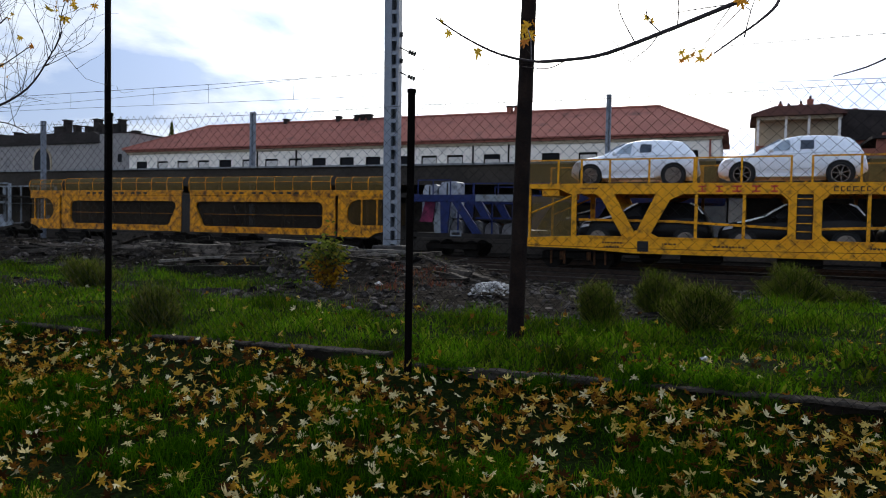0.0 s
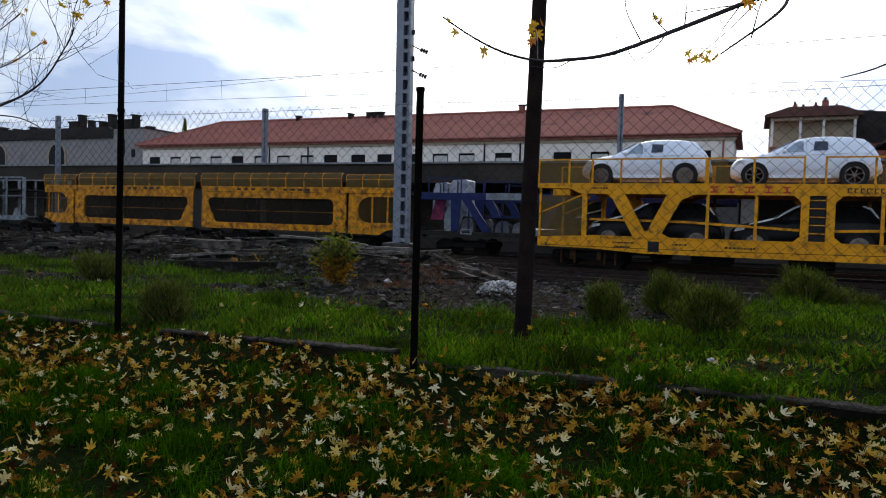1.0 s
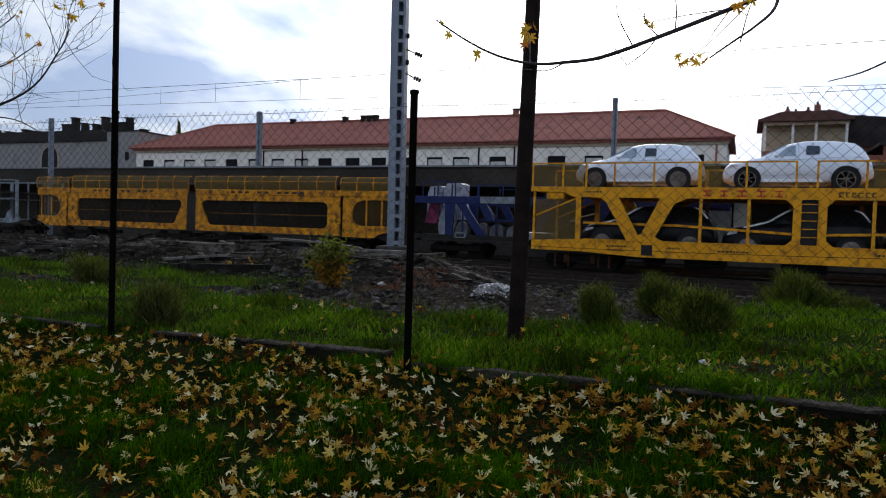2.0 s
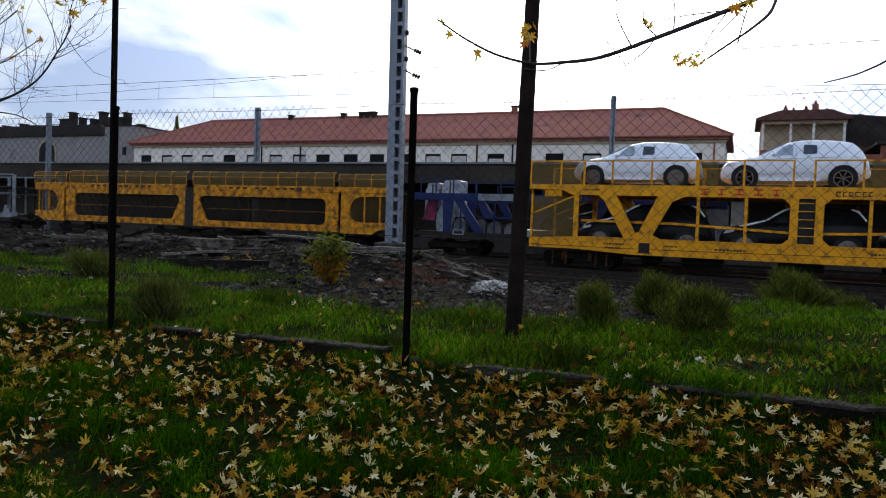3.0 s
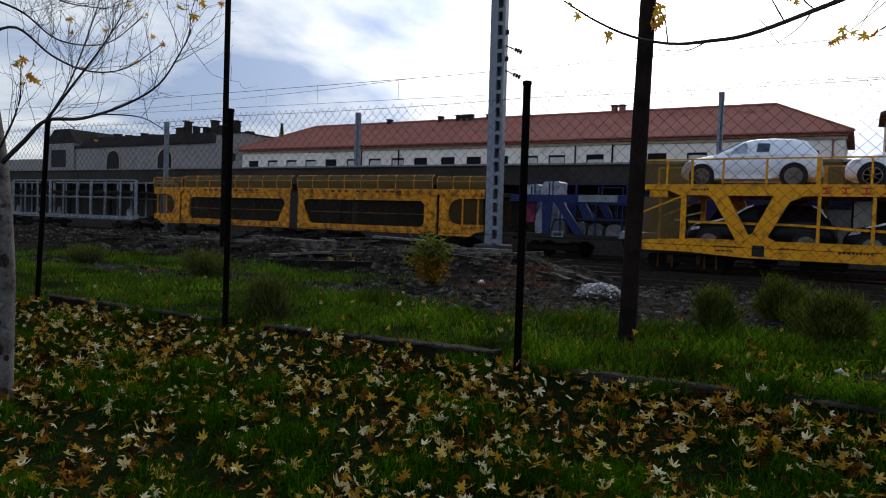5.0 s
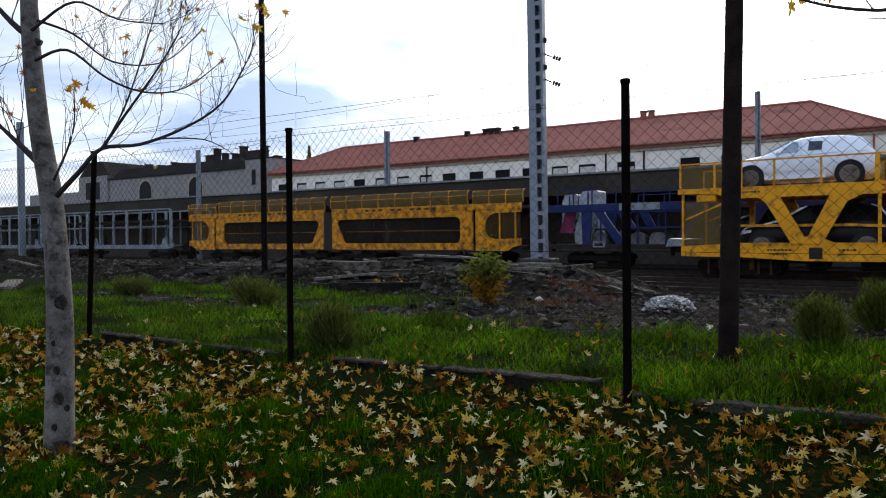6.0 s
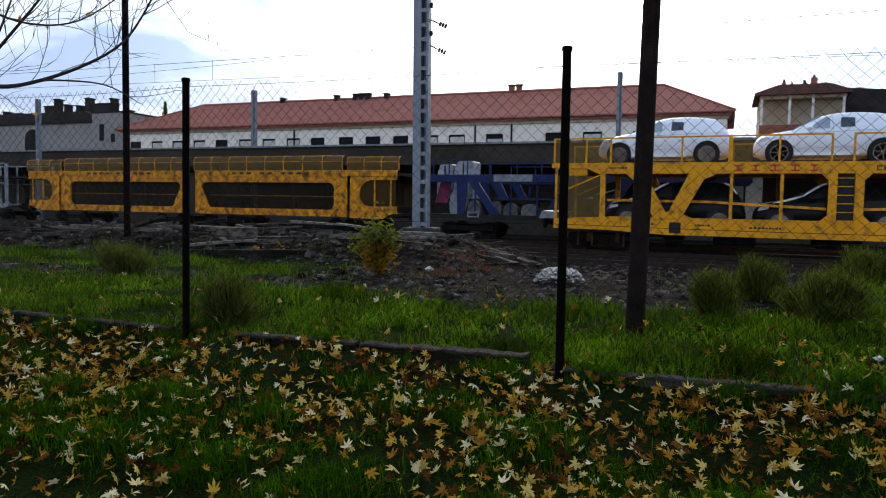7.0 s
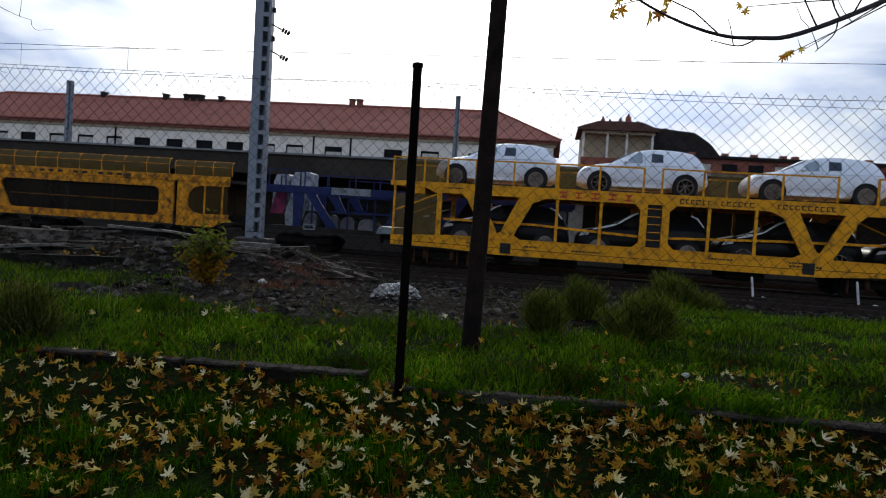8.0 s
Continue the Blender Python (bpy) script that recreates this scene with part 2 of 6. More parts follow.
GREYPL = material("grey_stucco", (0.31, 0.285, 0.27), (0.22, 0.205, 0.195), 0.92, 0, 0.3, 4, 0.1, 0.7, (0.15, 0.14, 0.14), 0.25, 0.3)
SLATE = material("dark_roofing", (0.045, 0.038, 0.035), (0.022, 0.019, 0.018), 0.85, 0, 0.5, 8, 0.2, spec=0.05)
DULLTILE = material("dull_brown_tiles", (0.13, 0.062, 0.048), (0.08, 0.04, 0.034), 0.85, 0, 0.5, 8, 0.4, 0.8)
BRICK = material("red_brick", (0.30, 0.11, 0.075), (0.20, 0.075, 0.055), 0.9, 0, 0.8, 12, 0.2)
BEIGE = material("beige_render", (0.42, 0.34, 0.24), (0.32, 0.26, 0.18), 0.9, 0, 0.5, 8, 0.1)
WHITEP = material("white_painted_trim", (0.70, 0.68, 0.66), (0.6, 0.58, 0.56), 0.7, 0, 1, 10, 0.05)
TRIMRED = material("red_trim", (0.38, 0.14, 0.10), None, 0.8, 0, 1, 10, 0.1)
PANE = material("dark_window_pane", (0.012, 0.012, 0.014), (0.006, 0.006, 0.007), 0.3, 0, 1, 5, 0, spec=0.06)
BLIND = material("closed_roller_blind", (0.58, 0.55, 0.50), (0.48, 0.45, 0.41), 0.7, 0, 2, 20, 0.1)
CANOPY = material("weathered_canopy_sheet", (0.055, 0.047, 0.038), (0.032, 0.027, 0.023), 0.85, 0, 0.4, 6, 0.2, spec=0.08)
CANEDGE = material("grey_gutter", (0.25, 0.25, 0.25), None, 0.6, 0.3, 1, 10, 0)
PINK = material("sprayed_magenta", (0.20, 0.022, 0.065), (0.07, 0.010, 0.03), 0.6, 0, 3, 20)
GRASS = leafy("lawn_blades", [(0.0102, 0.0323, 0.00085), (0.0187, 0.06375, 0.00085), (0.034, 0.102, 0.0017), (0.06375, 0.119, 0.0034)], 0.6, 0.35, patchy=0.4)
VERGE = leafy("verge_blades", [(0.020, 0.05, 0.0015), (0.038, 0.096, 0.002), (0.066, 0.138, 0.004), (0.135, 0.155, 0.014)], 0.6, 0.35, patchy=0.7)
BROOM = leafy("broom_stems", [(0.014, 0.024, 0.002), (0.045, 0.072, 0.005), (0.09, 0.118, 0.012), (0.19, 0.16, 0.045)], 0.7, 0.3)
SHRUBLEAF = leafy("shrub_leaves", [(0.035, 0.06, 0.008), (0.09, 0.12, 0.014), (0.16, 0.18, 0.03), (0.20, 0.15, 0.02)], 0.6, 0.4)
AUTUMNLEAF = leafy("shrub_autumn_leaves", [(0.12, 0.06, 0.006), (0.24, 0.13, 0.008), (0.32, 0.19, 0.01), (0.30, 0.10, 0.008)], 0.6, 0.4)
LITTER = leafy("fallen_leaf_tissue", [(0.016, 0.007, 0.003), (0.055, 0.021, 0.006), (0.13, 0.052, 0.009), (0.28, 0.13, 0.014), (0.43, 0.25, 0.026), (0.49, 0.37, 0.11), (0.64, 0.57, 0.36)], 0.6, 0.12)
LITTER_OB = leafy("fallen_leaf_tissue_loose", [(0.016, 0.007, 0.003), (0.055, 0.021, 0.006), (0.13, 0.052, 0.009), (0.28, 0.13, 0.014), (0.43, 0.25, 0.026), (0.49, 0.37, 0.11), (0.64, 0.57, 0.36)], 0.6, 0.12, True)
HANGLEAF = leafy("yellow_hanging_leaf", [(0.42, 0.15, 0.02), (0.52, 0.30, 0.03), (0.58, 0.42, 0.05), (0.36, 0.11, 0.03)], 0.55, 0.45, True)
WEEDRED = leafy("red_weed", [(0.10, 0.025, 0.02), (0.16, 0.05, 0.03), (0.10, 0.07, 0.03)], 0.7, 0.2)


def ground_material():
    """Dark soil under the lawn and verge, grey trackside dirt beyond, broken by noise."""
    m = bpy.data.materials.new("earth")
    m.use_nodes = True
    nt = m.node_tree
    N, Lk = nt.nodes.new, nt.links.new
    b = nt.nodes["Principled BSDF"]
    b.inputs["Roughness"].default_value = 0.95
    b.inputs["Specular IOR Level"].default_value = 0.01
    tc = N("ShaderNodeTexCoord")

    def nz(s, d=6):
        n = N("ShaderNodeTexNoise")
        n.inputs["Scale"].default_value, n.inputs["Detail"].default_value = s, d
        Lk(tc.outputs["Object"], n.inputs["Vector"])
        return n.outputs["Fac"]

    def ramp(src, stops):
        r = N("ShaderNodeValToRGB")
        el = r.color_ramp.elements
        while len(el) < len(stops):
            el.new(0.5)
        for i, (p, c) in enumerate(stops):
            el[i].position, el[i].color = p, (*c, 1)
        Lk(src, r.inputs[0])
        return r.outputs[0]
    fine, mid, big = nz(38), nz(6), nz(0.8)
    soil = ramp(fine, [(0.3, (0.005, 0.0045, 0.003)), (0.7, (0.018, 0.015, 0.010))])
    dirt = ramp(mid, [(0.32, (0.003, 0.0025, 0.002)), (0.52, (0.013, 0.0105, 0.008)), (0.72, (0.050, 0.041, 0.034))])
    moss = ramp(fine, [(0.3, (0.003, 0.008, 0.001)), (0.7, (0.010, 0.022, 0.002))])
    at = N("ShaderNodeAttribute")
    at.attribute_name = "growth"
    g = N("ShaderNodeMath")
    g.operation = "ADD"
    Lk(at.outputs["Fac"], g.inputs[0])
    m2 = N("ShaderNodeMath")
    m2.operation = "MULTIPLY_ADD"
    Lk(big, m2.inputs[0])
    m2.inputs[1].default_value, m2.inputs[2].default_value = 0.9, -0.45
    Lk(m2.outputs[0], g.inputs[1])
    sharp = ramp(g.outputs[0], [(0.35, (0, 0, 0)), (0.6, (1, 1, 1))])

    def mix(f, a, c):
        x = N("ShaderNodeMix")
        x.data_type = "RGBA"
        if isinstance(f, float):
            x.inputs[0].default_value = f
        else:
            Lk(f, x.inputs[0])
        Lk(a, x.inputs[6])
        Lk(c, x.inputs[7])
        return x.outputs[2]
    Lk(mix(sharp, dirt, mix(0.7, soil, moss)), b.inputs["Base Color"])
    bp = N("ShaderNodeBump")
    bp.inputs["Strength"].default_value, bp.inputs["Distance"].default_value = 0.8, 0.04
    Lk(fine, bp.inputs["Height"])
    Lk(bp.outputs[0], b.inputs["Normal"])
    return m


EARTH = ground_material()


# ---- mesh helpers ----
def box(bm, x0, x1, y0, y1, z0, z1, bevel=0.0):
    r = bmesh.ops.create_cube(bm, size=1, matrix=Matrix.LocRotScale(((x0 + x1) / 2, (y0 + y1) / 2, (z0 + z1) / 2), None, (x1 - x0, y1 - y0, z1 - z0)))
    if bevel:
        es = list({e for v in r["verts"] for e in v.link_edges})
        bmesh.ops.bevel(bm, geom=es, offset=bevel, segments=1, affect="EDGES")
    return bm


def prism(bm, outline, y0, y1):
    """Polygon in x, z pushed from y0 to y1."""
    a = [bm.verts.new((x, y0, z)) for x, z in outline]
    c = [bm.verts.new((x, y1, z)) for x, z in outline]
    n = len(a)
    bm.faces.new(a)
    bm.faces.new(c[::-1])
    for i in range(n):
        bm.faces.new((a[i], c[i], c[(i + 1) % n], a[(i + 1) % n]))
    return bm


def tube(bm, path, radii, sides=6, caps=True):
    pts = [Vector(p) for p in path]
    if isinstance(radii, (int, float)):
        radii = [radii] * len(pts)
    rings = []
    for i, p in enumerate(pts):
        d = (pts[min(i + 1, len(pts) - 1)] - pts[max(i - 1, 0)]).normalized()
        u = d.cross(Vector((0, 0, 1)) if abs(d.z) < 0.9 else Vector((1, 0, 0))).normalized()
        v = d.cross(u)
        rings.append([bm.verts.new(p + (u * math.cos(2 * math.pi * k / sides) + v * math.sin(2 * math.pi * k / sides)) * radii[i]) for k in range(sides)])
    for r0, r1 in zip(rings, rings[1:]):
        for k in range(sides):
            bm.faces.new((r0[k], r0[(k + 1) % sides], r1[(k + 1) % sides], r1[k]))
    if caps and sides > 2:
        bm.faces.new(rings[0][::-1])
        bm.faces.new(rings[-1])
    return bm


def framed(bm, rect, hole, y0, y1):
    """Plate over rect (x0, x1, z0, z1) with a polygonal hole, from y0 to y1."""
    x0, x1, z0, z1 = rect
    cx, cz = sum(p[0] for p in hole) / len(hole), sum(p[1] for p in hole) / len(hole)
    outer = []
    for x, z in hole:
        dx, dz = x - cx, z - cz
        k = min(((x1 if dx > 0 else x0) - cx) / dx if abs(dx) > 1e-6 else 1e9, ((z1 if dz > 0 else z0) - cz) / dz if abs(dz) > 1e-6 else 1e9)
        outer.append((cx + dx * k, cz + dz * k))
    for cxn, czn in ((x0, z0), (x1, z0), (x1, z1), (x0, z1)):     # pull the nearest sample into each corner
        i = min(range(len(outer)), key=lambda j: (outer[j][0] - cxn) ** 2 + (outer[j][1] - czn) ** 2)
        outer[i] = (cxn, czn)
    n = len(hole)
    V = [[bm.verts.new((p[0], y, p[1])) for p in ring] for ring, y in ((hole, y0), (outer, y0), (hole, y1), (outer, y1))]
    for i in range(n):
        j = (i + 1) % n
        bm.faces.new((V[0][i], V[0][j], V[1][j], V[1][i]))
        bm.faces.new((V[2][j], V[2][i], V[3][i], V[3][j]))
        bm.faces.new((V[0][j], V[0][i], V[2][i], V[2][j]))
        bm.faces.new((V[1][i], V[1][j], V[3][j], V[3][i]))
    return bm


def rounded(x0, x1, z0, z1, r, steps=5, lean0=0.0, lean1=0.0):
    """Rounded window outline; lean0 and lean1 shift the lower corners sideways."""
    out = []
    for cx, cz, a0, ln in ((x1 - r, z1 - r, 0, 0), (x0 + r, z1 - r, 90, 0), (x0 + r + lean0, z0 + r, 180, 0), (x1 - r + lean1, z0 + r, 270, 0)):
        for k in range(steps + 1):
            a = radians(a0 + 90 * k / steps)
            out.append((cx + r * math.cos(a), cz + r * math.sin(a)))
    return out


def link_mesh(name, bm, mat, smooth=False):
    me = bpy.data.meshes.new(name)
    bmesh.ops.recalc_face_normals(bm, faces=bm.faces)
    bm.to_mesh(me)
    bm.free()
    if smooth:
        me.polygons.foreach_set("use_smooth", [True] * len(me.polygons))
    me.materials.append(mat)
    return me


def part(name, bm, mat, parent=None, label="", smooth=False):
    ob = new(name, link_mesh(name, bm, mat, smooth))
    if parent:
        ob.parent = parent
    return tagged(ob, label)


def shared(name, mesh, parent, at, label=""):
    ob = new(name, mesh)
    ob.parent = parent
    ob.matrix_basis = at
    return tagged(ob, label)


def empty(name, m, label, category, group="", kind=""):
    e = new(name)
    e.empty_display_size = 0.2
    e.matrix_basis = m
    return tagged(e, label, category, group, kind)


def raw(name, verts, faces, mat, kind="", label="", category="", smooth=False):
    """A mesh from computed arrays."""
    me = bpy.data.meshes.new(name)
    verts = np.asarray(verts, dtype=np.float32)
    me.from_pydata(verts.tolist(), [], faces if isinstance(faces, list) else faces.tolist())
    if smooth:
        me.polygons.foreach_set("use_smooth", [True] * len(me.polygons))
    me.materials.append(mat)
    return tagged(new(name, me), label, category, "", kind)


def B():
    return bmesh.new()


# ---- plan ----
FENCE_O, FENCE_T = Vector((0.0, 5.605)), radians(22.7)          # fence origin and its turn to the right
FU, FN = Vector((math.cos(FENCE_T), -math.sin(FENCE_T))), Vector((math.sin(FENCE_T), math.cos(FENCE_T)))
RT = radians(24.3)                                              # near loaded track
RO = Vector((4.99, 23.28))
RU, RN = Vector((math.cos(RT), -math.sin(RT))), Vector((math.sin(RT), math.cos(RT)))
RIGHT = Matrix.Translation((RO.x, RO.y, 0)) @ pose(0, 0, 0, 0, 0, -24.3)
LEFT = Matrix.Translation((-3.37, 31.8, 0)) @ pose(0, 0, 0, 0, 0, -23)
BLDG = Matrix.Translation((-37.3, 86.4, 0)) @ pose(0, 0, 0, 0, 0, -23)
FENCE = Matrix.Translation((FENCE_O.x, FENCE_O.y, 0)) @ pose(0, 0, 0, 0, 0, -22.7)


def sm(a, b, v):
    t = np.clip((v - a) / (b - a), 0, 1)
    return t * t * (3 - 2 * t)


def coords(x, y):
    a = (x - FENCE_O.x) * FU.x + (y - FENCE_O.y) * FU.y
    d = (x - FENCE_O.x) * FN.x + (y - FENCE_O.y) * FN.y
    s = (x - RO.x) * RU.x + (y - RO.y) * RU.y
    r = (x - RO.x) * RN.x + (y - RO.y) * RN.y
    return a, d, s, r


def ground_z(x, y):
    """Lawn bank falling from the fence to the viewer, level verge, spoil mound on one side, sunken tracks."""
    x, y = np.asarray(x, float), np.asarray(y, float)
    a, d, s, r = coords(x, y)
    z = np.where(d < 0, -0.6 * (1 - np.exp(0.5 * np.minimum(d, 0))), 0.0)
    z = z + 0.03 * np.clip(a, 0, 6) * sm(0.02, 0.16, d) * (1 - sm(3, 8, d))
    z = z - 0.42 * sm(-12, -5.2, r)
    mound = sm(-12.3, -10.6, r) * (1 - sm(-6.2, -4.6, r)) * (1 - sm(-3.0, 0.8, s))
    z = z + mound * (0.38 + 0.06 * (r + 10) + 0.15 * np.sin(s * 1.7 + r) * np.sin(r * 1.3 + s * 0.6)
                     + 0.09 * np.sin(s * 4.3 + 2 * np.sin(r * 2.7)) * np.sin(r * 5.1 + 1.5 * np.sin(s * 2.2)))
    lump = 0.035 * np.sin(x * 2.3 + 1.1 * np.sin(y * 1.7)) * np.sin(y * 2.1 + 0.7) + 0.02 * np.sin(x * 5.1 + y * 3.7) * np.sin(y * 5.9 - x * 2)
    return z + lump * (1 - sm(-4.5, -3.5, r))


def gz(x, y):
    return float(ground_z(x, y))


def growth(x, y):
    """1 where grass grows."""
    a, d, s, r = coords(np.asarray(x, float), np.asarray(y, float))
    edge = 3.3 + 3.6 * sm(1.0, 2.6, a) + 2.5 * sm(2.6, 5, a)
    g = 1 - sm(edge - 0.5, edge + 0.5, d)
    patch = (1 - sm(-6.0, -4.0, a)) * sm(3.8, 4.6, d) * (1 - sm(7.5, 9, d)) * (1 - sm(-12.6, -11.4, r))
    return np.maximum(g, 0.8 * patch)


def build_ground():
    xs = np.concatenate([[-2500, -900, -350, -150, -80, -50, -35], np.arange(-26, 26.01, 0.2), [32, 45, 70, 120, 300, 900, 2500]])
    ys = np.concatenate([[-900, -200, -60, -25, -12, -6, -3], np.arange(-1, 30.01, 0.2), [33, 37, 42, 50, 65, 90, 150, 350, 1000, 3500]])
    X, Y = np.meshgrid(xs, ys)
    Z = ground_z(X, Y)
    nx, ny = len(xs), len(ys)
    idx = np.arange(nx * ny).reshape(ny, nx)
    f = np.stack([idx[:-1, :-1], idx[:-1, 1:], idx[1:, 1:], idx[1:, :-1]], -1).reshape(-1, 4)
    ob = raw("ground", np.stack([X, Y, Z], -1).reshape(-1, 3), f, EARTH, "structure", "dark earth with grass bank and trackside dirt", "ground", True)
    at = ob.data.attributes.new("growth", "FLOAT", "POINT")
    at.data.foreach_set("value", growth(X, Y).reshape(-1).astype(np.float32))


build_ground()


# ---- tracks ----
def build_track(m, centre, s0, s1, sleepers):
    t = empty("railway_track", m, "rusty steel rails on dark timber sleepers", "railway track", "sidings", "structure")
    for off in (-0.83, 0.83):
        y = centre + off
        part("rail", prism(B(), [(s0, -0.44), (s1, -0.44), (s1, -0.305), (s0, -0.305)], y - 0.02, y + 0.02), RAILM, t)
        part("rail_head", box(B(), s0, s1, y - 0.036, y + 0.036, -0.303, -0.28), RAILTOP, t, "worn bright rail head")
    if sleepers:
        me = link_mesh("sleeper", box(B(), -0.12, 0.12, -1.3, 1.3, -0.13, 0, 0.015), TIMBER)
        for k in range(int((sleepers[1] - sleepers[0]) / 0.62)):
            shared("sleeper", me, t, pose(sleepers[0] + k * 0.62, centre + random.uniform(-0.04, 0.04), -0.418, 0, 0, random.uniform(-1.5, 1.5)))
    return t


build_track(RIGHT, 1.5, -45, 60, None)
build_track(LEFT, 1.5, -60, 70, None)
build_track(RIGHT, -2.7, -45, 60, (-22, 16))


# ---- fence along the bank ----
def build_fence():
    f = empty("chain_link_fence", FENCE, "chain-link fence on slim black steel posts along the bank", "fence")
    for a, top, lean in ((-12.0, 2.08, 0.5), (-9.0, 2.08, -0.4), (-6.08, 2.08, 4.6), (-3.0, 2.06, 0.3), (0.0, 2.11, -0.2), (3.25, 2.1, 0.0), (6.2, 2.1, 0.0)):
        z0 = gz(*(FENCE_O + FU * a)) - 0.25
        bm = B()
        tube(bm, [(0, 0, z0), (0, 0, top - 0.03)], 0.028, 10)
        tube(bm, [(0, 0, top - 0.03), (0, 0, top - 0.004), (0, 0, top)], [0.034, 0.034, 0.026], 10)
        for z in np.arange(0.25, top, 0.28):
            tube(bm, [(0, -0.03, z), (0, -0.045, z + 0.01), (0.012, -0.03, z)], 0.004, 4)
        p = part("post", bm, POST, f)
        p.matrix_basis = Matrix.Translation((a, 0, 0)) @ pose(0, 0, 0, 0, lean, 0)
    pitch = 0.041

    def bay(a0, a1, sag):
        bm = B()
        top = 2.05

        def sheet(a, z):
            k = min(max((a - a0) / (a1 - a0), 0), 1)
            return Vector((a, 0.03 + 0.02 * math.sin(a * 1.9 + z), z - sag * math.sin(math.pi * k) * (z / top)))
        n = int((a1 - a0) / pitch)
        w, rows = 0.0016, int((top - 0.06) / 0.04)
        verts, faces = [], []

        def strand(pts, off):
            base = len(verts)
            for p in pts:
                q = p + Vector((0, off, 0))
                verts.extend(((q.x - w, q.y, q.z), (q.x + w, q.y, q.z), (q.x, q.y + w * 1.7, q.z)))
            for i in range(len(pts) - 1):
                b0 = base + 3 * i
                for k in range(3):
                    faces.append((b0 + k, b0 + (k + 1) % 3, b0 + 3 + (k + 1) % 3, b0 + 3 + k))
        for i in range(n + 1):
            a = a0 + i * pitch
            pts = []
            for j in range(rows + 1):
                pts.append(sheet(min(max(a + pitch * (0.51 if (i + j) % 2 else -0.51), a0), a1), 0.05 + j * 0.04 + (0.02 if j == rows else 0)))
            strand(pts, 0.002 if i % 2 else 0.0)
        me = bpy.data.meshes.new("wire_mesh")
        bm.free()
        me.from_pydata([tuple(v) for v in verts], [], faces)
        me.materials.append(WIRE)
        ob = new("wire_mesh", me)
        ob.parent = f
        tagged(ob, "diamond wire netting")
        for z in (2.0, 1.0):
            b2 = B()
            tube(b2, [sheet(a0 + (a1 - a0) * k / 8, z) for k in range(9)], 0.0018, 5)
            part("tension_wire", b2, WIRE, f)
    for a0, a1, sag in ((-12, -9, 0.03), (-9, -6, 0.03), (-6, -3, 0.02), (-3, 0, 0.02), (0, 3.25, 0.03), (3.25, 6.2, 0.02)):
        bay(a0, a1, sag)


build_fence()


def kerb(a0, a1, d0, d1, z0, z1, height, depth, label, mat=None):
    """A worn kerb beam along the fence foot from (a0, d0) to (a1, d1): a chipped top slab, coloured pale as if lit,
    over a hollowed face, by default coloured dark as if shaded.
    """
    p0, p1 = FENCE_O + FU * a0 + FN * d0, FENCE_O + FU * a1 + FN * d1
    L = (p1 - p0).length
    rk = random.Random(int(100 * (a0 + 20)))
    root = empty("kerb_beam", Matrix.Translation((p0.x, p0.y, 0)) @ Matrix.Rotation(math.atan2((p1 - p0).y, (p1 - p0).x), 4, "Z"), label, "kerb", "kerb beams at the fence foot")
    n = max(6, int(L / 0.07))
    for nm, m, prof in (("top_slab", KERBLIT, lambda i: (rk.uniform(-0.012, 0.018) + (0.03 if rk.random() < 0.08 else 0), depth, rk.uniform(-0.022, -0.014), rk.uniform(-0.007, 0.007))),
                        ("face", mat or KERBSHADE, lambda i: (0.022 + rk.uniform(-0.008, 0.02) + 0.018 * math.sin(i * 0.37), depth - 0.006, -height - 0.15, -0.012))):
        bm = B()
        rings = []
        for i in range(n + 1):
            k = i / n
            y0, y1, zl, zh = prof(i)
            c = rk.uniform(0.004, 0.012)
            rings.append([bm.verts.new((k * L, y, z + z0 + (z1 - z0) * k)) for y, z in ((y0, zl), (y1, zl), (y1, zh), (y0 + c, zh), (y0, zh - c))])
        for r0, r1 in zip(rings, rings[1:]):
            for k in range(5):
                bm.faces.new((r0[k], r0[(k + 1) % 5], r1[(k + 1) % 5], r1[k]))
        bm.faces.new(rings[0])
        bm.faces.new(rings[-1][::-1])
        part(nm, bm, m, root, "weathered top edge coloured pale as if lit" if nm == "top_slab" else "")


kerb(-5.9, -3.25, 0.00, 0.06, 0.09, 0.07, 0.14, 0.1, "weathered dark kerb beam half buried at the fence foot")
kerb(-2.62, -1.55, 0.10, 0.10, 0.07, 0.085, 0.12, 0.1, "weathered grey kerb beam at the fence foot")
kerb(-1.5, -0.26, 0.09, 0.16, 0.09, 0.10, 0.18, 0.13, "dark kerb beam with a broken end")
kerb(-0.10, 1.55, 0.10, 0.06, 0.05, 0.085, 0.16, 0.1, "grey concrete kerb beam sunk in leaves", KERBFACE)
kerb(1.56, 3.2, 0.05, 0.04, 0.085, 0.10, 0.25, 0.11, "weathered kerb beam, its stained face coloured dark as if shaded")
kerb(3.21, 5.6, 0.04, 0.04, 0.10, 0.13, 0.25, 0.11, "weathered kerb beam, its stained face coloured dark as if shaded")

# leaning dark pole just behind the fence
bm = B()
tube(bm, [(0, 0, -0.6), (0.0, 0, 0.0), (0.03, 0, 1.6), (0.06, 0, 3.3), (0.12, 0, 6.4)], [0.085, 0.084, 0.078, 0.072, 0.062], 14)
ob = part("wooden_pole", bm, OLDPOLE, smooth=True)
ob.matrix_basis = pose(0.99, 7.33, 0)
tagged(ob, "tall dark creosoted wooden pole leaning slightly, in the grass verge", "pole")
bm = B()
tube(bm, [(0, 0, -0.6), (0, 0, 0.2), (0, 0, 7.5)], [0.075, 0.075, 0.066], 12)
ob = part("steel_pole", bm, POST, smooth=True)
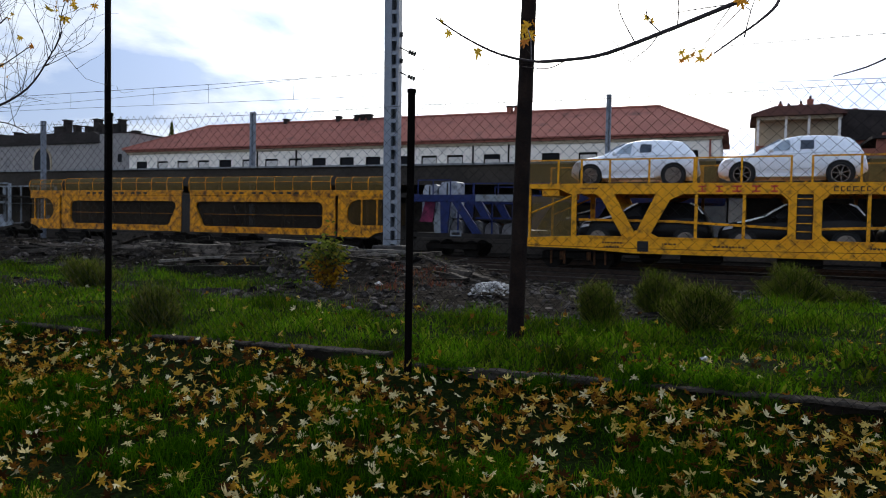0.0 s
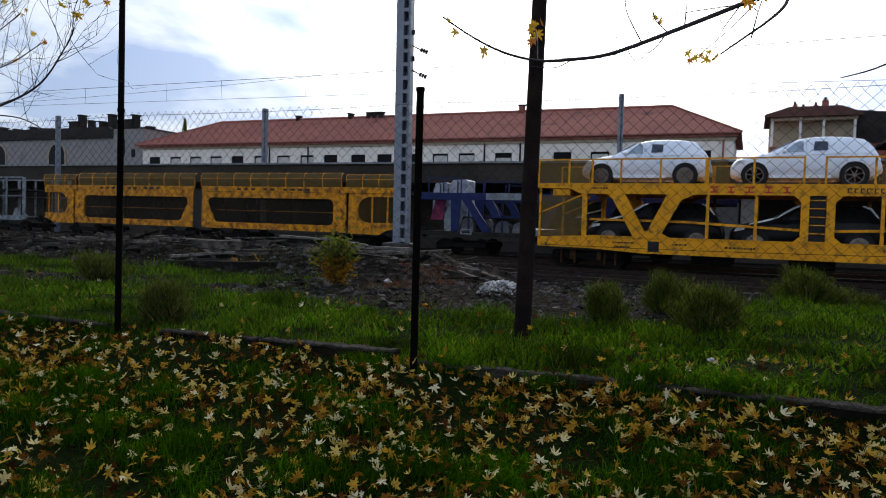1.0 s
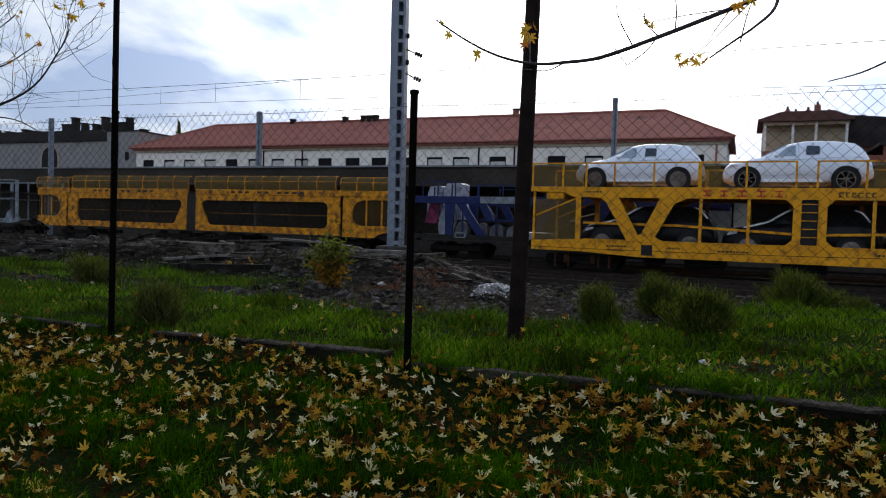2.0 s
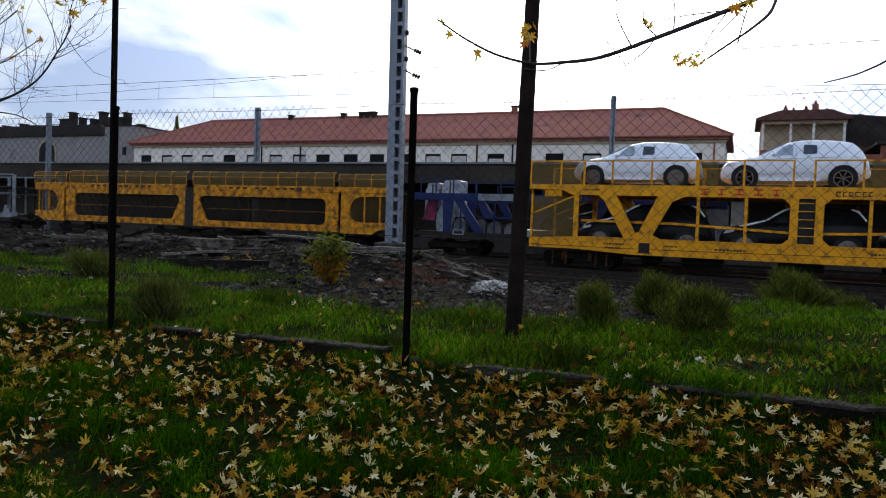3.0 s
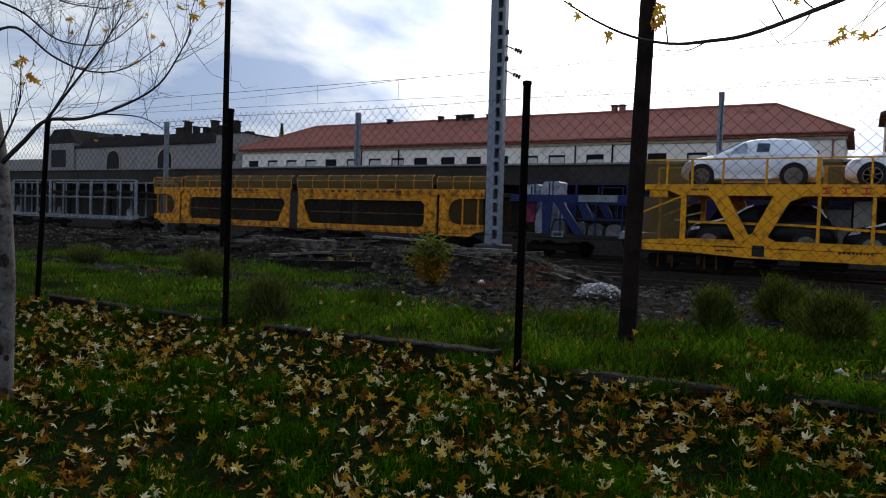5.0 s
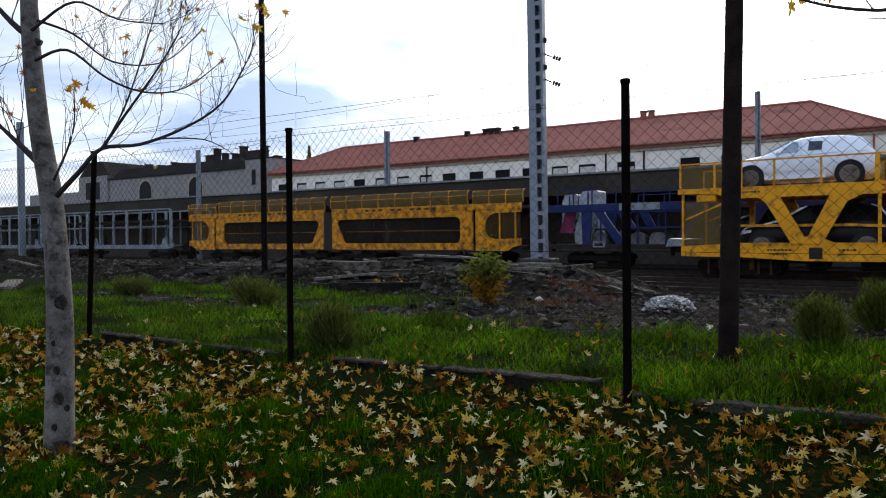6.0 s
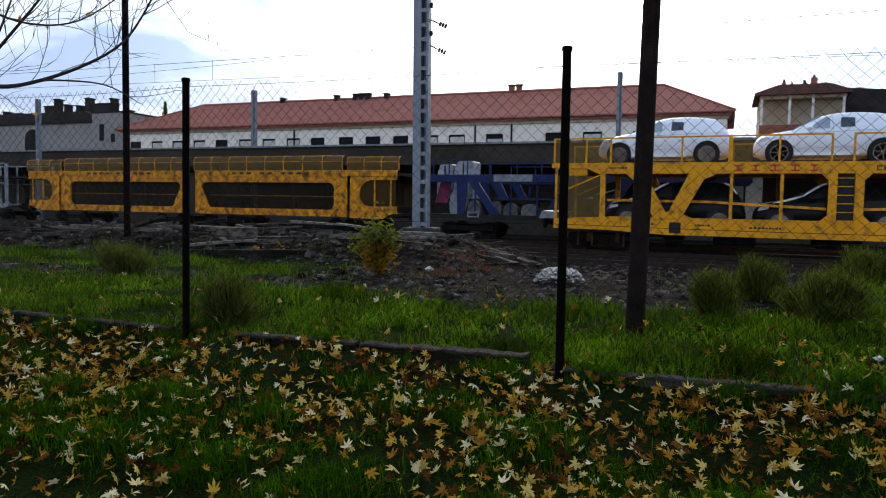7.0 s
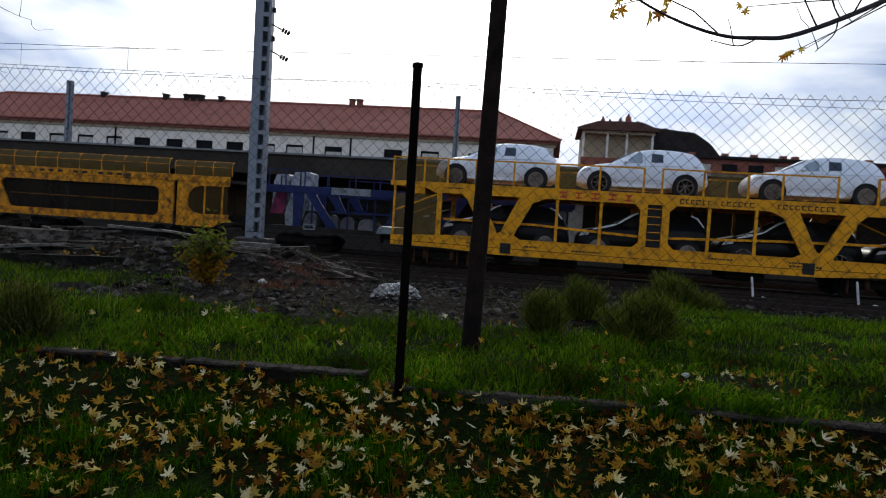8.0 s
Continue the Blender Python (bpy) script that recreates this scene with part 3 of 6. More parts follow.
ob.matrix_basis = pose(-7.55, 17.0, 0)
tagged(ob, "tall slim black pole standing on the spoil bank", "pole")


# ---- overhead-line masts ----
def lattice_mast(name, m, z0, z1, width, label, detail=True):
    t = empty(name, m, label, "railway mast", "overhead-line masts")
    h = width / 2
    b = width * 0.30
    part("channel", box(B(), -h, -h + b * 1.75, -h * 0.8, h * 0.8, z0, z1, 0.01), MAST, t)
    part("channel", box(B(), h - b * 0.5, h, -h * 0.8, h * 0.8, z0, z1, 0.008), MAST, t)
    step = width * 0.9
    part("back_plate", box(B(), -h + b * 1.7, h - b * 0.45, h * 0.70, h * 0.76, z0, z1), MAST, t)
    me = link_mesh("batten", box(B(), -h + b * 1.7, h - b * 0.45, -h * 0.76, -h * 0.70, -0.05, 0.05), MAST)
    z = z0 + step * 0.3
    while z < z1:
        shared("batten", me, t, pose(0, 0, z))
        z += step
    return t


mast = lattice_mast("lattice_mast", pose(-1.04, 19.5, 0, 0, -0.5, -14), 0.5, 10.5, 0.40, "tall grey lattice mast on a concrete footing")
part("footing", box(B(), -0.42, 0.42, -0.42, 0.42, -0.2, 0.52, 0.03), CONC, mast, "concrete footing")
for z, dx in ((5.75, 0.42), (5.1, 0.40)):
    bm = B()
    tube(bm, [(0.2, 0, z + 0.06), (0.28, 0, z + 0.02), (dx, 0, z - 0.05)], 0.018, 6)
    for k in range(3):
        x = dx + 0.03 + k * 0.07
        tube(bm, [(x, 0, z - 0.06 - k * 0.03), (x + 0.03, 0, z - 0.075 - k * 0.03)], 0.06, 10)
    part("insulator", bm, BLACKP, mast, "dark stay insulator")
for z in (6.1, 5.4):
    part("step_bracket", box(B(), 0.2, 0.27, -0.03, 0.03, z, z + 0.12), BLACKP, mast)
for (x, y, top, w, zb) in ((-12.85, 50, 8.65, 0.34, -0.4), (-27.4, 50, 7.75, 0.30, -0.4), (10.8, 45, 9.45, 0.30, -0.4), (-39.0, 46, 9.6, 0.42, -0.4)):
    lattice_mast("lattice_mast", pose(x, y, 0, 0, 0, -23), zb, top, w, "distant grey lattice mast beyond the wagons")

# overhead wires
for s in (-70, 62):
    e = lattice_mast("lattice_mast", LEFT @ pose(s, 3.9, 0), -0.4, 9.4, 0.42, "distant grey lattice mast beyond the wagons")
    part("bracket_arm", tube(B(), [(0, -0.15, 8.9), (0, -2.45, 8.75)], 0.04, 6), MAST, e)
up = Vector((0, 0, 1))
for label, rad, pts in (("messenger", 0.012, [(-70, 8.75), (-45, 8.35), (-22, 8.13), (-2, 7.98), (20, 8.1), (62, 8.75)]),
                        ("contact", 0.009, [(-70, 7.55), (-27, 7.36), (-1.7, 6.98), (20, 6.55), (62, 6.3)]),
                        ("stay", 0.009, [(-36, 7.46), (-20, 7.6), (-9.4, 7.80), (-4, 7.98)])):
    w = tagged(part("overhead_wire", tube(B(), [(s, 1.5, z) for s, z in pts], rad, 5), POST), "thin dark overhead %s wire against the sky" % label, "wire", "overhead wires")
    w.matrix_basis = LEFT
    if label == "messenger":
        for s in (-32, -25.5, -19.5, -13.4, -9.7, -4.5):
            part("dropper", tube(B(), [(s, 1.5, 8.28 + 0.008 * (s - 8) * (s < -22) * -0.6 - (0.2 if s > -22 else 0.05)), (s, 1.5, 7.37 - 0.015 * (s + 27))], 0.009, 4), POST, w)


# ---- cars ----
def car_section(x):
    """Half-widths and heights of the body at x from the nose, metres."""
    def ip(t):
        xs, vs = zip(*t)
        return float(np.interp(x, xs, vs))
    top = ip(((0, 0.60), (0.06, 0.78), (0.22, 0.90), (0.6, 0.99), (1.1, 1.06), (1.45, 1.25), (1.85, 1.47), (2.25, 1.565), (2.8, 1.575), (3.35, 1.54), (3.74, 1.47), (3.96, 1.24), (4.1, 1.02), (4.18, 0.88), (4.22, 0.58)))
    belt = min(ip(((0, 0.58), (0.2, 0.80), (0.9, 0.93), (2.4, 1.0), (3.6, 1.06), (4.0, 1.02), (4.22, 0.60))), top - 0.02)
    hw = ip(((0, 0.58), (0.1, 0.72), (0.35, 0.84), (0.8, 0.89), (3.4, 0.90), (3.9, 0.84), (4.15, 0.74), (4.22, 0.62)))
    roof = ip(((0, 0.50), (1.1, 0.68), (1.85, 0.62), (2.9, 0.61), (3.7, 0.56), (4.22, 0.5)))
    low = ip(((0, 0.34), (0.25, 0.22), (3.95, 0.24), (4.22, 0.42)))
    return top, belt, hw, roof, low


def side_y(x, z):
    """Outer half-width of the body at height z."""
    top, belt, hw, roof, low = car_section(x)
    if z <= belt:
        return hw
    k = (z - belt) / max(top - belt, 0.05)
    return hw * 0.97 + (roof * 1.02 - hw * 0.97) * min(k, 1)


def build_car(name, m, paint, glass, label, windows=True, wrap=True):
    car = empty(name, m @ Matrix.Scale(0.96, 4) if wrap else m, label, "car", "cars on the wagons")
    bm = B()
    xs = [0, 0.04, 0.1, 0.22, 0.4, 0.6, 0.85, 1.1, 1.3, 1.5, 1.7, 1.9, 2.1, 2.35, 2.6, 2.85, 3.1, 3.35, 3.55, 3.72, 3.85, 3.98, 4.08, 4.16, 4.22]
    rings = []
    for x in xs:
        top, belt, hw, roof, low = car_section(x)
        prof = [(0, low), (hw * 0.8, low), (hw * 0.97, low + 0.08), (hw, (low + belt) / 2), (hw * 0.995, belt - 0.05), (hw * 0.96, belt),
                (roof + (hw * 0.96 - roof) * 0.45, belt + (top - belt) * 0.5), (roof, top - (top - belt) * 0.12), (roof * 0.75, top - (top - belt) * 0.02), (0, top)]
        full = prof + [(-y, z) for y, z in prof[-2:0:-1]]
        rings.append([bm.verts.new((x, y, z)) for y, z in full])
    for r0, r1 in zip(rings, rings[1:]):
        for k in range(len(r0)):
            bm.faces.new((r0[k], r0[(k + 1) % len(r0)], r1[(k + 1) % len(r0)], r1[k]))
    bm.faces.new(rings[0])
    bm.faces.new(rings[-1][::-1])
    body = part("body", bm, paint, car, smooth=True)

    def panel(pname, outline, mat, side, out=0.006, lab=""):
        b2 = B()
        vs = []
        for x, z in outline:
            y = side * (side_y(x, z) + out)
            vs.append((b2.verts.new((x, y, z)), b2.verts.new((x, y - side * 0.03, z))))
        b2.faces.new([v[0] for v in vs])
        b2.faces.new([v[1] for v in vs][::-1])
        for i in range(len(vs)):
            j = (i + 1) % len(vs)
            b2.faces.new((vs[i][0], vs[j][0], vs[j][1], vs[i][1]))
        part(pname, b2, mat, body, lab)
    for side in (-1, 1):
        panel("front_side_window", [(1.52, 1.07), (2.08, 1.08), (2.08, 1.38), (1.98, 1.42), (1.80, 1.32)], glass[0], side, 0.012)
        panel("rear_side_window", [(2.36, 1.10), (2.74, 1.11), (2.74, 1.38), (2.38, 1.40)], glass[1], side, 0.012, "small dark window left open in the wrap")
        panel("sill_trim", [(1.15, 0.26), (2.85, 0.26), (2.85, 0.36), (1.15, 0.36)], ARCH if not wrap else paint, side, 0.01)
        panel("headlight", [(0.12, 0.68), (0.42, 0.74), (0.44, 0.82), (0.2, 0.80)], LIGHTGLASS, side, 0.012)
        for seam in ([(1.3, 0.35), (1.22, 0.65), (1.24, 0.95)], [(2.2, 0.3), (2.2, 0.7), (2.18, 1.05), (2.15, 1.42)], [(3.02, 0.35), (3.1, 0.75), (3.02, 1.05)], [(0.3, 0.84), (1.2, 0.92), (2.2, 0.96), (3.2, 1.0), (3.9, 1.0)],
                     [(1.2, 0.46), (2.0, 0.5), (2.9, 0.52)]) if wrap else ():
            part("wrap_seam", tube(B(), [(x, side * (side_y(x, z) - 0.001), z) for x, z in seam], 0.009, 5), SEAM, body)
        mb = B()
        bmesh.ops.create_icosphere(mb, subdivisions=2, radius=1, matrix=Matrix.LocRotScale((1.55, side * 0.98, 1.07), None, (0.08, 0.1, 0.075)))
        part("door_mirror", mb, paint, body, smooth=True)
        for wx in (0.73, 3.47):
            ab = B()
            tube(ab, [(wx, side * (side_y(wx, 0.5) - 0.25), 0.36), (wx, side * (side_y(wx, 0.5) + 0.012), 0.36)], 0.40, 24)
            part("wheel_arch", ab, ARCH, body)
            wb = B()
            y0 = side * (side_y(wx, 0.5) - 0.17)
            y1 = side * (side_y(wx, 0.5) + 0.028)
            ym = y1 - side * 0.03
            tube(wb, [(wx, y0, 0.34), (wx, y0 + side * 0.03, 0.34), (wx, ym, 0.34), (wx, y1, 0.34), (wx, y1 - side * 0.006, 0.34)], [0.29, 0.34, 0.34, 0.32, 0.255], 28)
            wheel = part("wheel", wb, TYRE, car, smooth=False)
            rb = B()
            tube(rb, [(wx, y1 - side * 0.008, 0.34), (wx, y1 + side * 0.002, 0.34), (wx, y1 + side * 0.002, 0.34), (wx, y1 - side * 0.02, 0.34)], [0.262, 0.262, 0.238, 0.225], 28, False)
            tube(rb, [(wx, y1 - side * 0.02, 0.34), (wx, y1 + side * 0.004, 0.34)], [0.06, 0.05], 12)
            for k in range(7):
                a = radians(360 / 7 * k + 18)
                tube(rb, [(wx + 0.04 * math.cos(a), y1 - side * 0.002, 0.34 + 0.04 * math.sin(a)), (wx + 0.235 * math.cos(a), y1 - side * 0.002, 0.34 + 0.235 * math.sin(a))], [0.022, 0.014], 5)
            part("rim", rb, RIM, wheel, "brownish alloy rim with thin spokes")
    for pts, nm in ((((1.18, 0.60, 1.10), (1.18, -0.60, 1.10), (1.82, -0.50, 1.455), (1.82, 0.50, 1.455)), "windscreen"), (((3.80, 0.46, 1.38), (3.80, -0.46, 1.38), (3.99, -0.52, 1.16), (3.99, 0.52, 1.16)), "rear_window")):
        gb = B()
        n = (Vector(pts[1]) - Vector(pts[0])).cross(Vector(pts[2]) - Vector(pts[0])).normalized()
        if n.z < 0:
            n = -n
        lo = [gb.verts.new(Vector(p) + n * 0.0) for p in pts]
        hi = [gb.verts.new(Vector(p) + n * 0.03) for p in pts]
        gb.faces.new(hi)
        gb.faces.new(lo[::-1])
        for i in range(4):
            gb.faces.new((lo[i], lo[(i + 1) % 4], hi[(i + 1) % 4], hi[i]))
        part(nm, gb, glass[0], body)
    return car


DECK = 2.50
car_label = "white compact SUV wrapped in protective film on the upper deck"
first = build_car("wrapped_car", RIGHT @ pose(-0.72, 1.42, DECK - 0.02), WRAP, (HAZEGLASS, WRAPGLASS), car_label)
for s in (3.92, 9.13):
    copy_thing(first, RIGHT @ pose(s, 1.42, DECK - 0.02))
dark = build_car("dark_car", RIGHT @ pose(3.98, 1.36, 0.41), DARKCAR, (DARKGLASS, DARKGLASS), "dark glossy car parked on the lower deck of the wagon", wrap=False)
# white strips paint the highlights along bonnet, pillar and rear edges
for side in (-1, 1):
    for run in (((0.55, 0.90), (0.85, 0.97), (1.12, 1.05), (1.30, 1.10)), ((1.33, 1.11), (1.5, 1.24), (1.78, 1.42), (1.95, 1.49)), ((3.55, 1.50), (3.75, 1.42), (3.95, 1.16))):
        pts = [(x, side * (side_y(x, z) * 0.93 + 0.03), z + 0.02) for x, z in run]
        part("edge_glint", tube(B(), pts, [0.02] + [0.034] * (len(pts) - 2) + [0.022], 6), EDGEGLINT, dark, "white strip painted as a highlight along a body edge")
for s in (-0.42, 8.36, 12.76):
    copy_thing(dark, RIGHT @ pose(s, 1.36, 0.41))


# ---- wagons ----
def bogie(parent, s):
    b = part("bogie", box(B(), s - 1.15, s + 1.15, 0.42, 0.54, 0.05, 0.28, 0.03), UNDER, parent, "dark greasy bogie")
    for dx in (-0.85, 0.85):
        for y in (0.66, 2.1):
            part("wheel", tube(B(), [(s + dx, y, 0.08), (s + dx, y + 0.11, 0.08)], 0.36, 20), UNDER, b)
    part("side_frame", prism(B(), [(s - 1.2, 0.12), (s - 0.5, 0.02), (s + 0.5, 0.02), (s + 1.2, 0.12), (s + 1.1, 0.3), (s - 1.1, 0.3)], 2.45, 2.57), UNDER, b)


def buffers(parent, s, side, mat):
    for y in (0.62, 2.38):
        bm = B()
        tube(bm, [(s, y, 0.62), (s + side * 0.35, y, 0.62), (s + side * 0.36, y, 0.62), (s + side * 0.42, y, 0.62)], [0.09, 0.09, 0.22, 0.22], 14)
        part("buffer", bm, mat, parent, "dark round buffer")


def railing(parent, mat, s_posts, y, z0, z1, rad=0.028):
    for s in s_posts:
        part("railing_post", box(B(), s - rad, s + rad, y - rad, y + rad, z0, z1), mat, parent)
    for a, c in zip(s_posts, s_posts[1:]):
        part("railing_bar", box(B(), a + rad, c - rad, y - 0.018, y + 0.018, z1 - 0.045, z1), mat, parent)


def yellow_right():
    w = empty("car_transporter_wagon", RIGHT, "yellow double-deck car transporter wagon with V-braced sides, loaded", "railway wagon", "wagons")
    mid = 6.33
    for y0, y1 in ((0.0, 0.12), (2.88, 3.0)):
        part("top_beam", prism(B(), [(-2.05, 2.36), (-0.9, 2.34), (-0.55, 2.18), (2 * mid + 0.55, 2.18), (2 * mid + 0.9, 2.34), (2 * mid + 2.05, 2.36), (2 * mid + 2.05, 2.52), (-2.05, 2.52)], y0, y1), YELLOW, w)
        part("sill", prism(B(), [(-1.95, 0.43), (-0.2, 0.41), (1.5, 0.31), (2 * mid - 1.5, 0.31), (2 * mid + 0.2, 0.41), (2 * mid + 1.95, 0.43), (2 * mid + 1.95, 0.74), (2 * mid, 0.83), (0, 0.83), (-1.95, 0.74)], y0, y1), YELLOW, w)
        part("sill_flange", box(B(), -0.2, 2 * mid + 0.2, y0 - 0.03, y0, 0.80, 0.84), YELLOW, w)
        for sgn, c in ((1, 0.0), (-1, 2 * mid)):
            for poly in ([(0.40, 2.2), (0.88, 2.2), (1.62, 0.82), (1.18, 0.82)], [(2.18, 2.2), (2.70, 2.2), (1.98, 0.82), (1.52, 0.82)]):
                q = [(c + sgn * x, z) for x, z in poly]
                part("brace", prism(B(), q, y0 + 0.005, y1 - 0.005), YELLOW, w, "slanting yellow brace")
            for poly in ([(2.62, 2.19), (3.0, 2.19), (2.55, 1.98)], [(0.3, 2.19), (0.5, 2.19), (0.52, 2.0)], [(1.75, 0.82), (2.3, 0.82), (1.97, 1.0)], [(1.4, 0.82), (1.78, 0.82), (1.58, 1.04)]):
                q = [(c + sgn * x, z) for x, z in poly]
                part("gusset", prism(B(), q, y0 + 0.01, y1 - 0.01), YELLOW, w)
            part("end_post", box(B(), c + sgn * -0.40 - 0.08, c + sgn * -0.40 + 0.08, y0 + 0.01, y1 - 0.01, 0.8, 2.2), YELLOW, w)
            part("corner_post", box(B(), c + sgn * -1.9 - 0.035, c + sgn * -1.9 + 0.035, y0 + 0.02, y1 - 0.02, 0.7, 2.38), YELLOW, w)
            part("stay", tube(B(), [(c + sgn * -1.85, y0 + 0.06, 1.55), (c + sgn * -0.45, y0 + 0.06, 2.15)], 0.03, 6), YELLOW, w, "grimy diagonal stay")
        for s in (3.37, 4.72, 7.94, 9.29):
            part("slim_post", box(B(), s - 0.045, s + 0.045, y0 + 0.02, y1 - 0.02, 0.82, 2.2), YELLOW, w)
        for s0, s1 in ((5.90, 6.12), (6.55, 6.78)):
            part("middle_post", box(B(), s0, s1, y0 - 0.01, y1 - 0.0, 0.34, 2.3, 0.01), YELLOW, w)
        for s0, s1, z0, z1 in ((5.70, 5.9, 2.19, 1.99), (6.98, 6.78, 2.19, 1.99), (5.70, 5.9, 0.82, 1.0), (6.98, 6.78, 0.82, 1.0)):
            part("gusset", prism(B(), [(s0, z0), (s1, z0), (s1, z1)], y0 + 0.01, y1 - 0.01), YELLOW, w)
        for z in np.arange(0.6, 2.2, 0.24):
            part("ladder_rung", box(B(), 6.12, 6.55, y0 + 0.03, y0 + 0.055, z, z + 0.025), YELLOW, w)
    part("upper_deck", box(B(), -2.0, 2 * mid + 2.0, 0.12, 2.88, 2.38, 2.49), OLDYELLOW, w)
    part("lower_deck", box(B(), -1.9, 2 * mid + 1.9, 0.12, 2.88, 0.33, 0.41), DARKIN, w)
    # solid black sheet paints the darkness of the open slot
    part("ladder_slot_shade", box(B(), 6.13, 6.54, 0.10, 0.14, 0.4, 2.3), BLACKP, w, "black sheet painting the dark of the slot behind the ladder")
    for y in (0.32, 2.6):
        for s0, z0, s1, z1 in ((-0.3, 1.32, 2.7, 1.30), (2.7, 1.30, 5.9, 1.14), (6.75, 1.14, 9.9, 1.26), (9.9, 1.26, 13.0, 1.32)):
            part("inner_rail", prism(B(), [(s0, z0), (s1, z1), (s1, z1 + 0.075), (s0, z0 + 0.075)], y, y + 0.05), YELLOW, w)
    for s in (1.82, 2 * mid - 1.82):
        part("plate", box(B(), s - 0.17, s + 0.17, -0.012, 0.0, 0.37, 0.70), BLACKP, w, "black square marking panel")
    # railings on the upper deck
    for run in ((-1.98, -0.95, -0.18, 0.73, 1.95, 3.28), (3.34, 4.62, 5.95), (6.5, 7.72, 9.0, 9.97, 11.5), (12.6, 13.6, 14.6)):
        railing(w, YELLOW, run, 0.05, 2.52, 3.31)
        railing(w, YELLOW, run, 2.95, 2.52, 3.31)
    for s0, s1 in ((-1.95, -0.2), (3.3, 3.9), (7.9, 9.0), (13.6, 14.6)):
        for y in (0.05, 2.95):
            part("mesh_panel", box(B(), s0, s1, y - 0.006, y + 0.006, 2.55, 3.25), YMESH, w, "dull yellow wire infill")
    for s0, s1 in ((-1.85, -0.5), (2 * mid + 0.5, 2 * mid + 1.85)):
        part("mesh_panel", box(B(), s0, s1, 0.055, 0.067, 0.8, 2.1), YMESH, w, "grimy wire infill at the wagon end")
    # painted markings, as plain strokes
    x = 3.42
    for k, wd in enumerate((0.22, 0.2, 0.26, 0.24, 0.2)):
        bm = B()
        z0, z1, t = 2.245, 2.435, 0.042
        shape = ((0, wd, z1 - t, z1), (0, wd, z0, z0 + t), (wd / 2 - t / 2, wd / 2 + t / 2, z0 + t, z1 - t))
        for a, c, e, g in shape:
            box(bm, x + a, x + c, -0.006, 0.0, e, g)
        part("painted_mark", bm, RED, w, "red painted mark")
        x += wd + 0.27
    for run in ((7.05, 7.95), (8.25, 9.3), (9.85, 11.5)):
        x = run[0]
        while x < run[1] - 0.08:
            bm = B()
            wd = random.choice((0.1, 0.12, 0.14))
            box(bm, x, x + 0.03, -0.006, 0.0, 2.26, 2.40)
            box(bm, x + 0.03, x + wd, -0.006, 0.0, 2.37, 2.40)
            box(bm, x + 0.03, x + wd, -0.006, 0.0, 2.26, 2.285)
            part("painted_mark", bm, BLACKP, w, "small dark painted mark")
            x += wd + 0.05
    for s0, s1, z in ((-0.2, 0.32, 2.33), (0.55, 1.15, 0.60), (0.6, 1.1, 0.47), (2.4, 2.8, 0.6), (3.9, 4.7, 0.56), (8.0, 8.7, 0.62), (10.3, 11.2, 0.56), (10.3, 11.0, 0.66)):
        x = s0
        while x < s1:
            wd = random.uniform(0.03, 0.09)
            part("painted_mark", box(B(), x, x + wd, -0.005, 0.0, z, z + 0.055), BLACKP, w)
            x += wd + 0.03
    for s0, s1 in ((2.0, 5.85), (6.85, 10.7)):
        part("mesh_panel", box(B(), s0, s1, 2.78, 2.79, 0.84, 2.17), DMESH, w, "dark see-through infill on the far side")
    for s in (-1.2, -0.75, 0.25, 0.6, 2 * mid - 0.6, 2 * mid + 0.9):
        part("brake_hanger", box(B(), s - 0.03, s + 0.03, 0.30, 0.36, -0.12, 0.42), RUSTY, w, "rusty brake hanger")
    for s in (-0.4, 2 * mid + 0.4):
        for ds in (-0.45, 0.45):
            part("spring", tube(B(), [(s + ds, 0.36, z) for z in (0.02, 0.3)], 0.075, 10), RUSTY, w, "rusty bogie spring")
        part("step_iron", tube(B(), [(s - 0.9, 0.2, 0.42), (s - 0.9, 0.2, 0.05), (s - 0.55, 0.2, 0.05), (s - 0.55, 0.2, 0.42)], 0.015, 5), UNDER, w)
    part("brake_rod", tube(B(), [(1.2, 0.4, 0.12), (2 * mid - 1.2, 0.4, 0.12)], 0.025, 6), UNDER, w)
    part("coupler_housing", box(B(), -1.5, -0.9, 0.05, 2.95, 2.1, 2.36, 0.03), YELLOW, w)
    part("end_ramp", prism(B(), [(-2.5, 0.72), (-1.9, 0.74), (-1.9, 0.95), (-2.4, 0.98)], 0.2, 2.8), GREYW, w, "grey folded loading ramp")
    for s in (-0.4, 2 * mid + 0.4):
        bogie(w, s)
    for s in (3.5, 6.3, 9.2):
        part("underframe_box", box(B(), s - 0.6, s + 0.6, 0.6, 2.4, 0.02, 0.31, 0.03), UNDER, w)
    buffers(w, -2.0, -1, UNDER)
    return w


wagon = yellow_right()
copy_thing(wagon, RIGHT @ pose(18.4, 0, 0))


